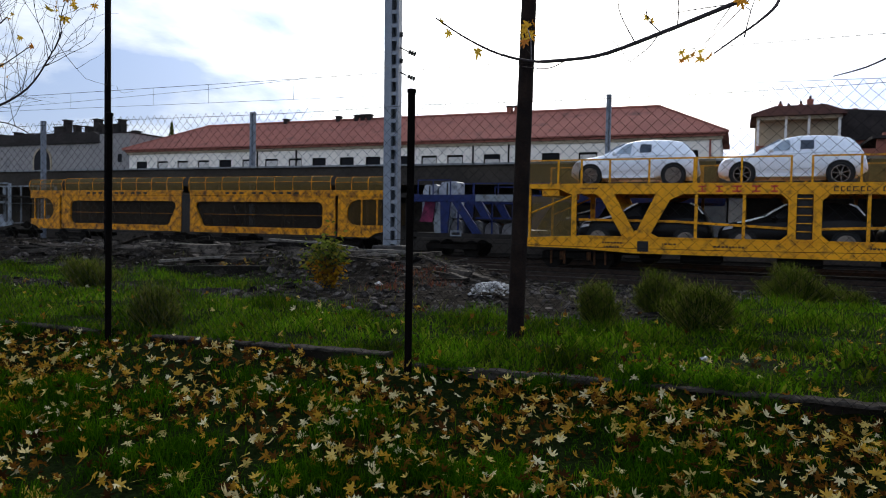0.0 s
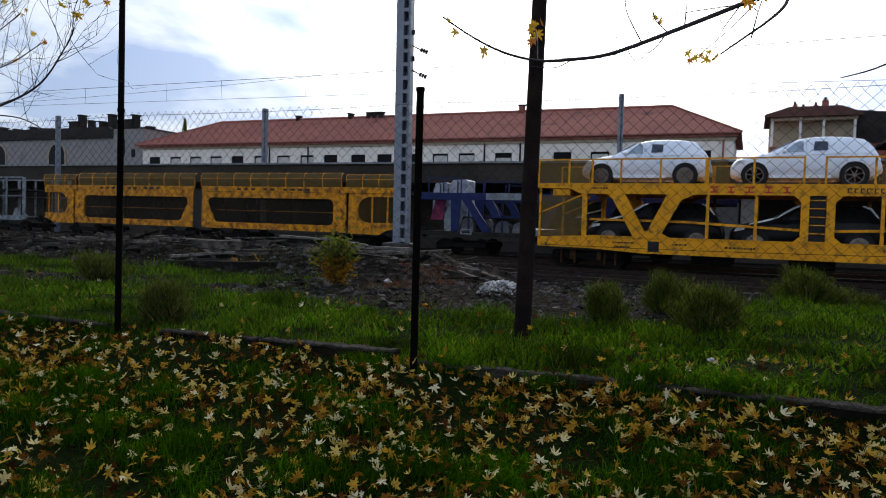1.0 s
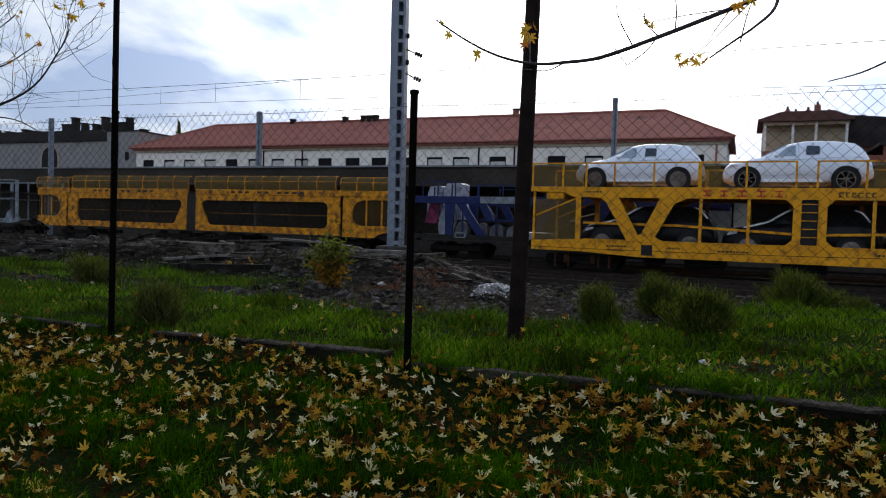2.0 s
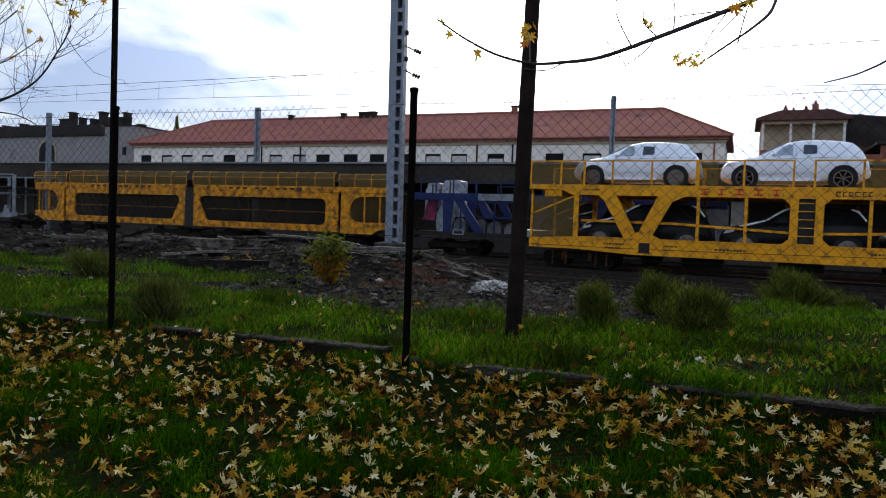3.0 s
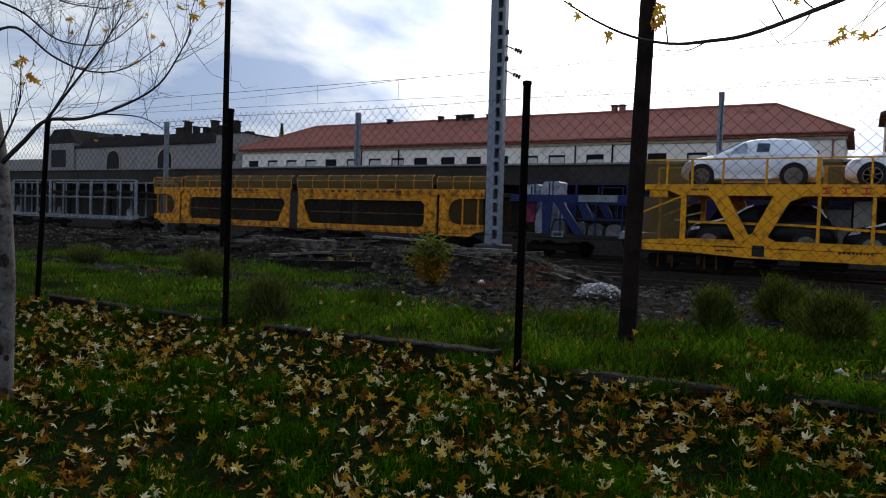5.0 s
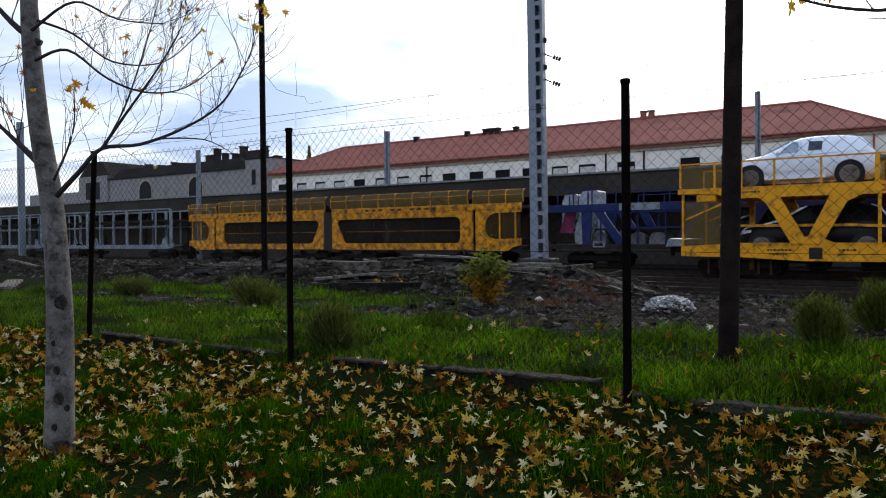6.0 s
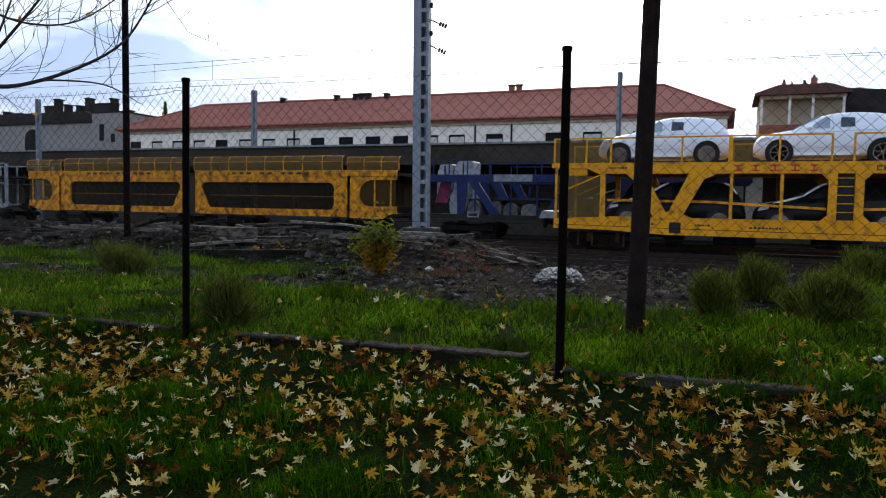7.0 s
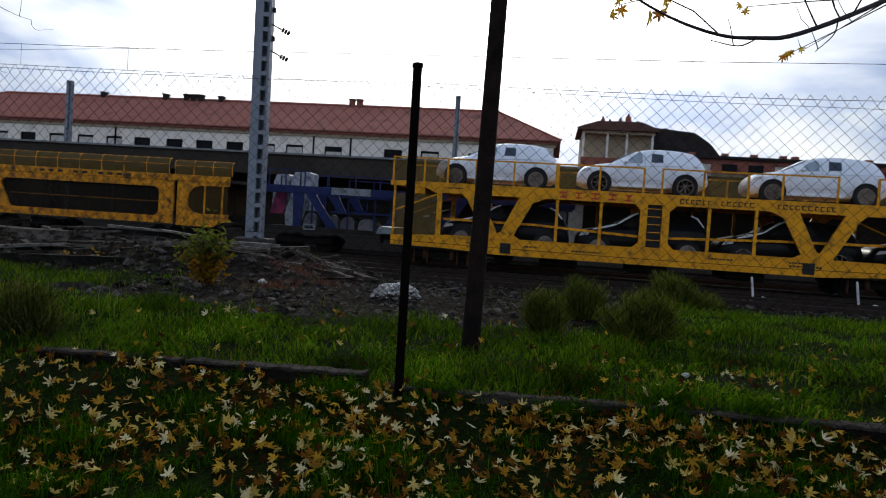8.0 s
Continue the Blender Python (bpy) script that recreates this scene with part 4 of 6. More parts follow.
def cage(w, mat, infill, s0, s1, n, z0, z1):
    """Bowed wire guard on the upper deck."""
    for i in range(n + 1):
        s = s0 + (s1 - s0) * i / n
        part("cage_hoop", tube(B(), [(s, 0.04, z0), (s, 0.0, z0 + (z1 - z0) * 0.6), (s, 0.07, z1 - 0.05), (s, 0.2, z1)], 0.022, 5), mat, w)
    for y, z in ((0.2, z1), (0.0, z0 + (z1 - z0) * 0.6)):
        part("cage_bar", tube(B(), [(s0, y, z), (s1, y, z)], 0.014, 5), mat, w)
    bm = B()
    ring = [(0.03, z0), (0.0, z0 + (z1 - z0) * 0.6), (0.07, z1 - 0.05), (0.2, z1)]
    lo = [(bm.verts.new((s0, y, z)), bm.verts.new((s1, y, z)), bm.verts.new((s0, y + 0.008, z)), bm.verts.new((s1, y + 0.008, z))) for y, z in ring]
    for a, c in zip(lo, lo[1:]):
        bm.faces.new((a[0], a[1], c[1], c[0]))
        bm.faces.new((a[2], c[2], c[3], a[3]))
    part("mesh_panel", bm, infill, w, "dull yellow wire infill")


def yellow_left():
    w = empty("car_transporter_wagon", LEFT, "older yellow two-section car transporter wagon with rounded window openings, empty", "railway wagon", "wagons")
    c = -9.78
    for sg in (1, -1):
        def X(u):
            return c + sg * u
        # far side gets a dark colour instead of yellow, painting the shade inside
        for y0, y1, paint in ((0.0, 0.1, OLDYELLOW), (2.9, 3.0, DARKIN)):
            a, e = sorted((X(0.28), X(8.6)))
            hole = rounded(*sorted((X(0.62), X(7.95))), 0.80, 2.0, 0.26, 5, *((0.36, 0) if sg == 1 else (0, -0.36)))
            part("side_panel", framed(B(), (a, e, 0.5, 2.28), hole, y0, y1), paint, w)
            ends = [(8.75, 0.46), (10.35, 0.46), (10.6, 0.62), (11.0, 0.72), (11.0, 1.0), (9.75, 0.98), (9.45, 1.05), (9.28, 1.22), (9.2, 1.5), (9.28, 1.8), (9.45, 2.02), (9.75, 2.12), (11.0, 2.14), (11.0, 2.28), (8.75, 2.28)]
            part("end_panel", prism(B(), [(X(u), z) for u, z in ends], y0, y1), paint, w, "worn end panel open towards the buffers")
            for u in (9.95, 10.72):
                part("end_post", box(B(), X(u) - 0.035, X(u) + 0.035, y0 + 0.02, y1 - 0.02, 0.985, 2.13), paint, w)
            a, e = sorted((X(9.25), X(10.95)))
            part("mesh_panel", box(B(), a, e, y0 + 0.045, y0 + 0.055, 1.0, 2.13), EMESH, w, "grimy wire infill at the wagon end")
            # one dark brown see-through sheet stands for the wire infill
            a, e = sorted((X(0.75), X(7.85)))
            part("mesh_panel", box(B(), a, e, y0 + 0.105 if y0 < 1 else y0 - 0.02, y0 + 0.112 if y0 < 1 else y0 - 0.012, 0.72, 2.1), DMESH, w, "dark see-through infill behind the openings")
            a, e = sorted((X(0.28), X(11.0)))
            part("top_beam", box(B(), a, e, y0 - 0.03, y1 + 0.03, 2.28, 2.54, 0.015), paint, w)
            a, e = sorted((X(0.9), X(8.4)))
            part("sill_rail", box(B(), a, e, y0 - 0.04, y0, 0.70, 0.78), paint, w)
            part("inner_rail", box(B(), a, e, y0 + 0.3, y0 + 0.34, 1.37, 1.41), paint, w)
            for u in (3.3, 5.6):
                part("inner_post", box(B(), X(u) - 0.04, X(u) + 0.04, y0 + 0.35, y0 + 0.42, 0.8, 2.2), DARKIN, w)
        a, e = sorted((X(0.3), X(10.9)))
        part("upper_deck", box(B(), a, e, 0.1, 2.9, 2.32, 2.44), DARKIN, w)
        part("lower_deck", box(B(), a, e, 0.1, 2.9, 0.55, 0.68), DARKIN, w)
        cage(w, OLDYELLOW, YMESH, *sorted((X(0.2), X(8.35))), 8, 2.54, 3.2)
        cage(w, OLDYELLOW, YMESH, *sorted((X(8.6), X(11.1))), 3, 2.54, 3.14)
        bogie(w, X(8.5))
        bogie(w, X(1.6))
        buffers(w, X(11.05), sg, UNDER)
        for k in range(9):
            s = X(2.6 + 0.42 * k + (0.3 if k > 2 else 0) + (0.3 if k > 4 else 0))
            part("painted_mark", box(B(), s - 0.12, s + 0.12, -0.036, -0.03, 2.36, 2.46), BLACKP, w)
    for y in (0.03, 2.9):
        part("gap_cover", box(B(), c - 0.27, c + 0.27, y, y + 0.05, 0.5, 2.3), BLACKP, w, "dark joint between the two sections")
    return w


yellow_left()


def grey_wagon(m):
    w = empty("car_transporter_wagon", m, "galvanised grey open car transporter wagon with slim posts, empty", "railway wagon", "wagons")
    L = 14.0
    for y0, y1 in ((0.0, 0.08), (2.92, 3.0)):
        part("sill", prism(B(), [(0, 0.62), (0.7, 0.5), (L - 0.7, 0.5), (L, 0.62), (L, 0.85), (L - 0.8, 0.72), (0.8, 0.72), (0, 0.85)], y0, y1), GREYW, w)
        part("top_rail", box(B(), 0.4, L - 0.4, y0, y1, 2.92, 3.0), GREYW, w)
        part("waist_rail", box(B(), 0.2, L - 0.2, y0 + 0.02, y1 - 0.02, 1.86, 1.93), GREYW, w)
        part("deck_edge", box(B(), 0, L, y0 + 0.2, y1 + 0.2, 2.18, 2.3), DARKIN, w)
        for k in range(10):
            s = 0.25 + k * (L - 0.5) / 9
            wd = 0.11 if k % 3 == 0 else 0.045
            part("post", box(B(), s - wd, s + wd, y0 + 0.004, y1 - 0.004, 0.6, 2.95), GREYW, w)
        for s in (0.9, L - 0.9):
            part("brace", prism(B(), [(s - 0.3, 0.7), (s + 0.3, 0.7), (s + 0.08, 1.2), (s - 0.08, 1.2)], y0 + 0.01, y1 - 0.01), GREYW, w)
    part("lower_deck", box(B(), 0.1, L - 0.1, 0.1, 2.9, 0.55, 0.66), DARKIN, w)
    part("upper_deck", box(B(), 0.1, L - 0.1, 0.1, 2.9, 2.2, 2.28), DARKIN, w)
    bogie(w, 2.0)
    bogie(w, L - 2.0)
    buffers(w, L, 1, UNDER)
    buffers(w, 0, -1, UNDER)
    return w


gw = grey_wagon(LEFT @ pose(-36.3, 0, 0))
copy_thing(gw, LEFT @ pose(-51.2, 0, 0))


def blue_wagon():
    w = empty("car_transporter_wagon", LEFT @ pose(2.1, 0, 0), "dark blue open car transporter wagon with bent braces, carrying covered cars", "railway wagon", "wagons")
    L = 13.0
    for y0, y1 in ((0.0, 0.12), (2.88, 3.0)):
        part("top_beam", box(B(), 0.4, L, y0, y1, 2.05, 2.36, 0.015), BLUE, w)
        part("sill", box(B(), 0.0, L, y0, y1, 0.55, 0.74, 0.01), DARKIN, w)
        for poly in ([(1.85, 2.1), (2.3, 2.1), (2.2, 0.7), (1.9, 0.7)], [(2.35, 2.1), (2.75, 2.1), (3.75, 0.7), (3.35, 0.7)], [(3.3, 2.1), (3.7, 2.1), (4.1, 1.35), (3.75, 1.35)],
                     [(6.3, 2.1), (6.7, 2.1), (5.9, 0.7), (5.5, 0.7)], [(9.3, 2.1), (9.7, 2.1), (9.7, 0.7), (9.3, 0.7)], [(8.5, 2.1), (8.9, 2.1), (8.0, 0.7), (7.6, 0.7)]):
            part("brace", prism(B(), poly, y0 + 0.01, y1 - 0.01), BLUE, w)
        part("inner_rail", box(B(), 3.4, 8.8, y0 + 0.2, y0 + 0.25, 1.36, 1.43), BLUE, w)
        for s in (2.6, 4.1, 5.2):
            part("inner_post", box(B(), s - 0.03, s + 0.03, y0 + 0.2, y0 + 0.26, 0.7, 2.1), BLUE, w)
        railing(w, BLUE, (0.8, 1.5, 2.3), y0 + 0.05, 2.36, 3.0, 0.02)
        railing(w, BLUE, (3.3, 4.4, 5.4, 6.6, 7.8), y0 + 0.05, 2.36, 2.85, 0.02)
    part("white_panel", box(B(), 3.45, 5.05, -0.03, 0.0, 2.08, 2.36), GREYW, w, "pale painted panel on the beam")
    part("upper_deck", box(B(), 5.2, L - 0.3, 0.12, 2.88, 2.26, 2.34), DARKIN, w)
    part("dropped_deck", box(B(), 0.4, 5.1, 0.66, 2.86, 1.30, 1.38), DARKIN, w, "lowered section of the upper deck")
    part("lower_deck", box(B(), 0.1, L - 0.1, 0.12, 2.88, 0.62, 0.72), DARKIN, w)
    part("end_plate", prism(B(), [(0.7, 1.2), (1.3, 1.2), (1.42, 2.08), (0.95, 2.08)], 0.5, 0.54), PINK, w, "magenta sprayed end plate")
    part("number_frame", framed(B(), (2.35, 2.85, 0.62, 0.86), rounded(2.41, 2.79, 0.67, 0.81, 0.03, 2), -0.03, -0.005), GREYW, w)
    bogie(w, 2.2)
    bogie(w, 9.5)
    buffers(w, 0.0, -1, UNDER)
    return w


blue_wagon()
load = empty("sheeted_load", LEFT, "white sheeted load on the lowered deck of the blue wagon", "load")
for x0, x1, z0, zt in ((2.78, 3.5, 1.39, 2.84), (3.53, 4.40, 1.39, 2.97)):
    bm = B()
    prism(bm, [(x0, z0), (x1, z0), (x1, zt - 0.06), (x1 - 0.08, zt), (x0 + 0.22 * (x1 - x0), zt - 0.03), (x0 + 0.04, zt - 0.3)], 0.75, 1.7)
    part("sheet", bm, SHEETING, load)
    part("strap", box(B(), (x0 + x1) / 2 - 0.03, (x0 + x1) / 2 + 0.03, 0.735, 0.748, z0, zt - 0.08), BLACKP, load, "dark tie strap")
for s, wd, ht in ((4.32, 0.55, 0.60), (5.28, 0.5, 0.56), (5.85, 0.62, 0.5), (6.6, 0.7, 0.48)):
    bm = B()
    prism(bm, [(s + wd * (0.5 - 0.5 * math.cos(math.pi * k / 8)), 0.725 + ht * math.sin(math.pi * k / 8) ** 0.6) for k in range(9)], 0.35, 1.5)
    tagged(part("tarpaulin_roll", bm, BUNDLE), "grimy grey tarpaulin roll on the lower deck of the blue wagon", "tarpaulin", "tarpaulins on the blue wagon").matrix_basis = LEFT
bm = B()
prism(bm, [(3.5, 0.72), (4.15, 0.72), (4.3, 1.3), (4.1, 1.95), (3.65, 1.9), (3.45, 1.2)], 0.5, 0.62)
tagged(part("loading_flap", bm, GREYW), "pale folded loading flap on the blue wagon", "loading flap").matrix_basis = LEFT
copy_thing(dark, LEFT @ pose(9.0, 1.5, 0.70))["label"] = "dark car on the lower deck of the blue wagon"


# ---- platform canopy behind the trains ----
def build_canopy():
    m = Matrix.Translation((-4.7, 42, 0)) @ pose(0, 0, 0, 0, 0, -23)
    c = empty("platform_canopy", m, "long low dark platform canopy behind the wagons", "platform canopy")
    bm = B()
    prism(bm, [(0, 0)] * 0 + [(-0.0, 4.42), (0.15, 4.46), (6.0, 5.0), (6.0, 4.86), (0.15, 4.30), (0.0, 4.30)], -80, 60)
    for v in bm.verts:                                   # outline runs across the length
        v.co = Vector((v.co.y, v.co.x, v.co.z))
    part("roof_sheet", bm, CANOPY, c)
    part("gutter", box(B(), -80, 60, -0.14, 0.0, 4.38, 4.48), CANEDGE, c, "pale gutter edge")
    part("fascia", box(B(), -80, 60, 0.02, 0.10, 3.3, 4.30), CANOPY, c, "dark fascia boards")
    part("rear_wall", box(B(), -80, 60, 5.6, 5.9, -0.3, 4.8), CANOPY, c)
    part("platform", box(B(), -80, 60, 0.6, 5.6, -0.45, 0.35, 0.02), CANOPY, c)
    for k in range(24):
        part("column", box(B(), -78 + 6 * k, -77.8 + 6 * k, 2.0, 2.2, 0.35, 4.45), UNDER, c)


build_canopy()
for s0, s1, z1, mat, text in ((20.34, 21.11, 2.72, BLIND, "tall pale metal cabinet standing on the platform"), (19.1, 20.25, 2.5, CANEDGE, "grey metal cabinet standing on the platform")):
    cab = empty("platform_cabinet", Matrix.Translation((-4.7, 42, 0)) @ pose(0, 0, 0, 0, 0, -23), text, "cabinet")
    part("body", box(B(), s0, s1, 2.3, 2.8, 0.352, z1, 0.02), mat, cab)
    part("door", box(B(), s0 + 0.05, s1 - 0.05, 2.27, 2.298, 0.45, z1 - 0.08, 0.008), mat, cab)


# ---- station building with red hipped roof ----
def wall_with_windows(parent, s0, s1, z0, z1, y, th, wins, mat):
    """A wall standing from s0 to s1 with rectangular openings (centre, half-width, sill, head) through it."""
    bm = B()
    x = s0
    for c, h, a, b in wins:
        box(bm, x, c - h, y, y + th, z0, z1)
        box(bm, c - h, c + h, y, y + th, z0, a)
        box(bm, c - h, c + h, y, y + th, b, z1)
        x = c + h
    box(bm, x, s1, y, y + th, z0, z1)
    bmesh.ops.remove_doubles(bm, verts=bm.verts, dist=0.001)
    part("wall", bm, mat, parent)


def window(parent, c, h, a, b, y, blind):
    w = part("window", framed(B(), (c - h, c + h, a, b), [(c + h - 0.12, a + 0.1), (c + h - 0.12, b - 0.1), (c - h + 0.12, b - 0.1), (c - h + 0.12, a + 0.1)], y + 0.12, y + 0.2), UNDER, parent)
    part("pane", box(B(), c - h + 0.11, c + h - 0.11, y + 0.17, y + 0.19, a + 0.09, b - 0.09), PANE, w)
    if blind:
        part("roller_blind", box(B(), c - h + 0.12, c + h - 0.12, y + 0.13, y + 0.16, a + 0.1, a + (b - a) * (0.78 if blind == 1 else 0.5)), BLIND, w, "lowered pale roller blind")
    part("sill", box(B(), c - h - 0.1, c + h + 0.1, y - 0.1, y - 0.003, a - 0.12, a), WHITEP, w)


def station():
    L, D, e, r = 66.6, 12.5, 9.35, 12.75
    st = empty("station_building", BLDG, "long cream plastered station building with red hipped tile roof", "building")
    cs = [1.95, 5.2, 8.25, 11.3, 14.4, 17.6, 20.7, 23.8, 26.8, 30.2, 33.3, 36.4, 39.6, 42.4, 46.2, 51.95, 55.4, 59.8, 64.0]
    darkset = {0, 4, 8, 9, 10, 11, 15, 18}
    wins = [(c, 0.85, 6.95, 7.9) for c in cs]
    wall_with_windows(st, 0, L, -0.4, e, 0, 0.4, wins, PLASTER)
    for i, c in enumerate(cs):
        window(st, c, 0.85, 6.95, 7.9, 0, 0 if i in darkset else (2 if i in (14, 17) else 1))
    for y in (0.4, D):
        if y == D:
            part("wall", box(B(), 0, L, D - 0.4, D, -0.4, e), PLASTER, st)
    for x in (0, L - 0.4):
        part("wall", box(B(), x, x + 0.4, 0.4, D - 0.4, -0.4, e), PLASTER, st)
    o = 0.6
    bm = B()
    P = [(-o, -o, e), (L + o, -o, e), (L + o, D + o, e), (-o, D + o, e), (6.4, D / 2, r), (L - 5.6, D / 2, r)]
    V = [bm.verts.new(p) for p in P]
    W = [bm.verts.new((p[0], p[1], e - 0.12)) for p in P[:4]]
    for q in ((0, 1, 5, 4), (1, 2, 5), (2, 3, 4, 5), (3, 0, 4)):
        bm.faces.new([V[i] for i in q])
    for i in range(4):
        bm.faces.new((V[i], W[i], W[(i + 1) % 4], V[(i + 1) % 4]))
    bm.faces.new(W)
    roof = part("roof", bm, ROOF, st, "weathered red clay tile roof")
    part("ridge_tiles", tube(B(), [(6.4, D / 2, r + 0.03), (L - 5.6, D / 2, r + 0.03)], 0.16, 8), ROOF, roof)
    for a, c in (((-o, -o, e), (6.4, D / 2, r)), ((L + o, -o, e), (L - 5.6, D / 2, r))):
        part("hip_tiles", tube(B(), [a, c], 0.13, 8), ROOF, roof)
    bm = B()
    for k in range(272):                                  # rows of cover tiles running down the slope
        x = k * 0.25 + 0.1
        kx = min(1.0, (x + o) / (6.4 + o), (L + o - x) / (5.6 + o))
        if kx > 0.05:
            tube(bm, [(x, -o, e + 0.005), (x, -o + (D / 2 + o) * kx, e + (r - e) * kx + 0.005)], 0.025, 4, False)
    tagged(part("cover_tiles", bm, ROOF, roof), kind="stuff")
    part("cornice", box(B(), -0.35, L + 0.35, -0.35, -0.004, e - 0.34, e - 0.13), TRIMRED, st, "reddish moulding under the eaves")
    part("cornice_band", box(B(), -0.2, L + 0.2, -0.15, -0.003, e - 0.62, e - 0.345), BEIGE, st, "beige moulding band")
    for s in (18.9, 24.0, 44.3, 47.9, L - 0.8):
        part("downpipe", tube(B(), [(s, -0.1, -0.3), (s, -0.1, e - 0.6)], 0.08, 8), TRIMRED if s > 60 else UNDER, st)
    for s, n, h in ((45.7, 2, 0.6), (25.2, 1, 0.4), (27.6, 3, 0.45), (31.5, 1, 0.35), (18.0, 1, 0.35)):
        for k in range(n):
            ch = part("chimney", box(B(), s + 0.8 * k, s + 0.8 * k + 0.5, D / 2 - 0.3, D / 2 + 0.3, r - 0.4, r + h, 0.02), BRICK if s > 40 else SLATE, st)
            part("chimney_cap", box(B(), s + 0.8 * k - 0.08, s + 0.8 * k + 0.58, D / 2 - 0.38, D / 2 + 0.38, r + h, r + h + 0.12), SLATE, ch)


station()


def arch_outline(c, h, z0, z1, n=9):
    return [(c + h, z0)] + [(c + h * math.cos(math.pi * k / n), z1 - h + h * math.sin(math.pi * k / n)) for k in range(n + 1)] + [(c - h, z0)]


def grey_station():
    m = BLDG @ pose(0, 1.0, 0)
    st = empty("grey_annex_building", m, "grey stuccoed station annex with arched windows and many chimneys", "building")

    def block(s0, s1, top, depth, y=0.0):
        part("wall", box(B(), s0, s1, y, y + depth, -0.4, top), GREYPL, st)
    block(-6.0, -0.9, 11.55, 10)
    block(-38.0, -6.0, 10.9, 11, 0.6)
    block(-46.0, -38.0, 11.3, 11, 0.2)
    block(-62.0, -46.0, 9.0, 10, 0.5)
    part("cornice", box(B(), -38.1, -5.9, 0.3, 0.597, 10.55, 10.9), SLATE, st, "dark eaves board")
    part("coping", box(B(), -6.1, -0.8, -0.1, 10.1, 11.552, 11.7), SLATE, st)
    bm = B()
    prism(bm, [(-38.2, 10.9), (-5.8, 10.9), (-8.5, 12.1), (-36, 12.1)], 1.2, 10)
    part("roof", bm, SLATE, st, "low dark roof")
    bm = B()
    prism(bm, [(-46.2, 11.3), (-37.8, 11.3), (-39.6, 13.6), (-43.6, 13.6)], 0.4, 11)
    part("gable_roof", bm, SLATE, st)
    for c in (-28.6, -16.9):
        w = part("window", prism(B(), arch_outline(c, 1.5, 6.2, 9.95), 0.5, 0.597), PANE, st, "dark arched window")
        outer, inner = arch_outline(c, 1.75, 6.2, 10.2), arch_outline(c, 1.5, 6.2, 9.95)
        bm = B()
        for i in range(len(outer) - 1):
            prism(bm, [outer[i], outer[i + 1], inner[i + 1], inner[i]], 0.46, 0.596)
        part("surround", bm, BEIGE, w)
        part("mullion", box(B(), c - 0.06, c + 0.06, 0.45, 0.498, 6.2, 9.9), SLATE, w)
    for c, a, b, h in ((-4.4, 8.2, 10.2, 0.35), (-2.6, 8.0, 9.0, 0.3), (-42.0, 7.6, 10.3, 1.9)):
        part("window", box(B(), c - h, c + h, -0.06 if c > -10 else 0.12, (-0.003 if c > -10 else 0.197), a, b), PANE, st)
    random.seed(5)
    for s, top, wd in ((-34.0, 13.0, 0.7), (-31, 12.7, 0.6), (-27.5, 12.9, 0.6), (-25, 12.6, 1.2), (-18.6, 13.4, 2.2), (-17.6, 14.3, 0.6), (-15.8, 13.5, 0.5), (-13.6, 13.3, 0.6), (-11.9, 14.2, 0.7), (-9.0, 13.4, 3.4), (-7.6, 14.0, 0.5), (-5.0, 12.4, 0.5)):
        ch = part("chimney", box(B(), s - wd / 2, s + wd / 2, 4.5, 5.5, 10.5, top, 0.03), SLATE, st)
        part("chimney_cap", box(B(), s - wd / 2 - 0.12, s + wd / 2 + 0.12, 4.4, 5.6, top, top + 0.15), SLATE, ch)


grey_station()


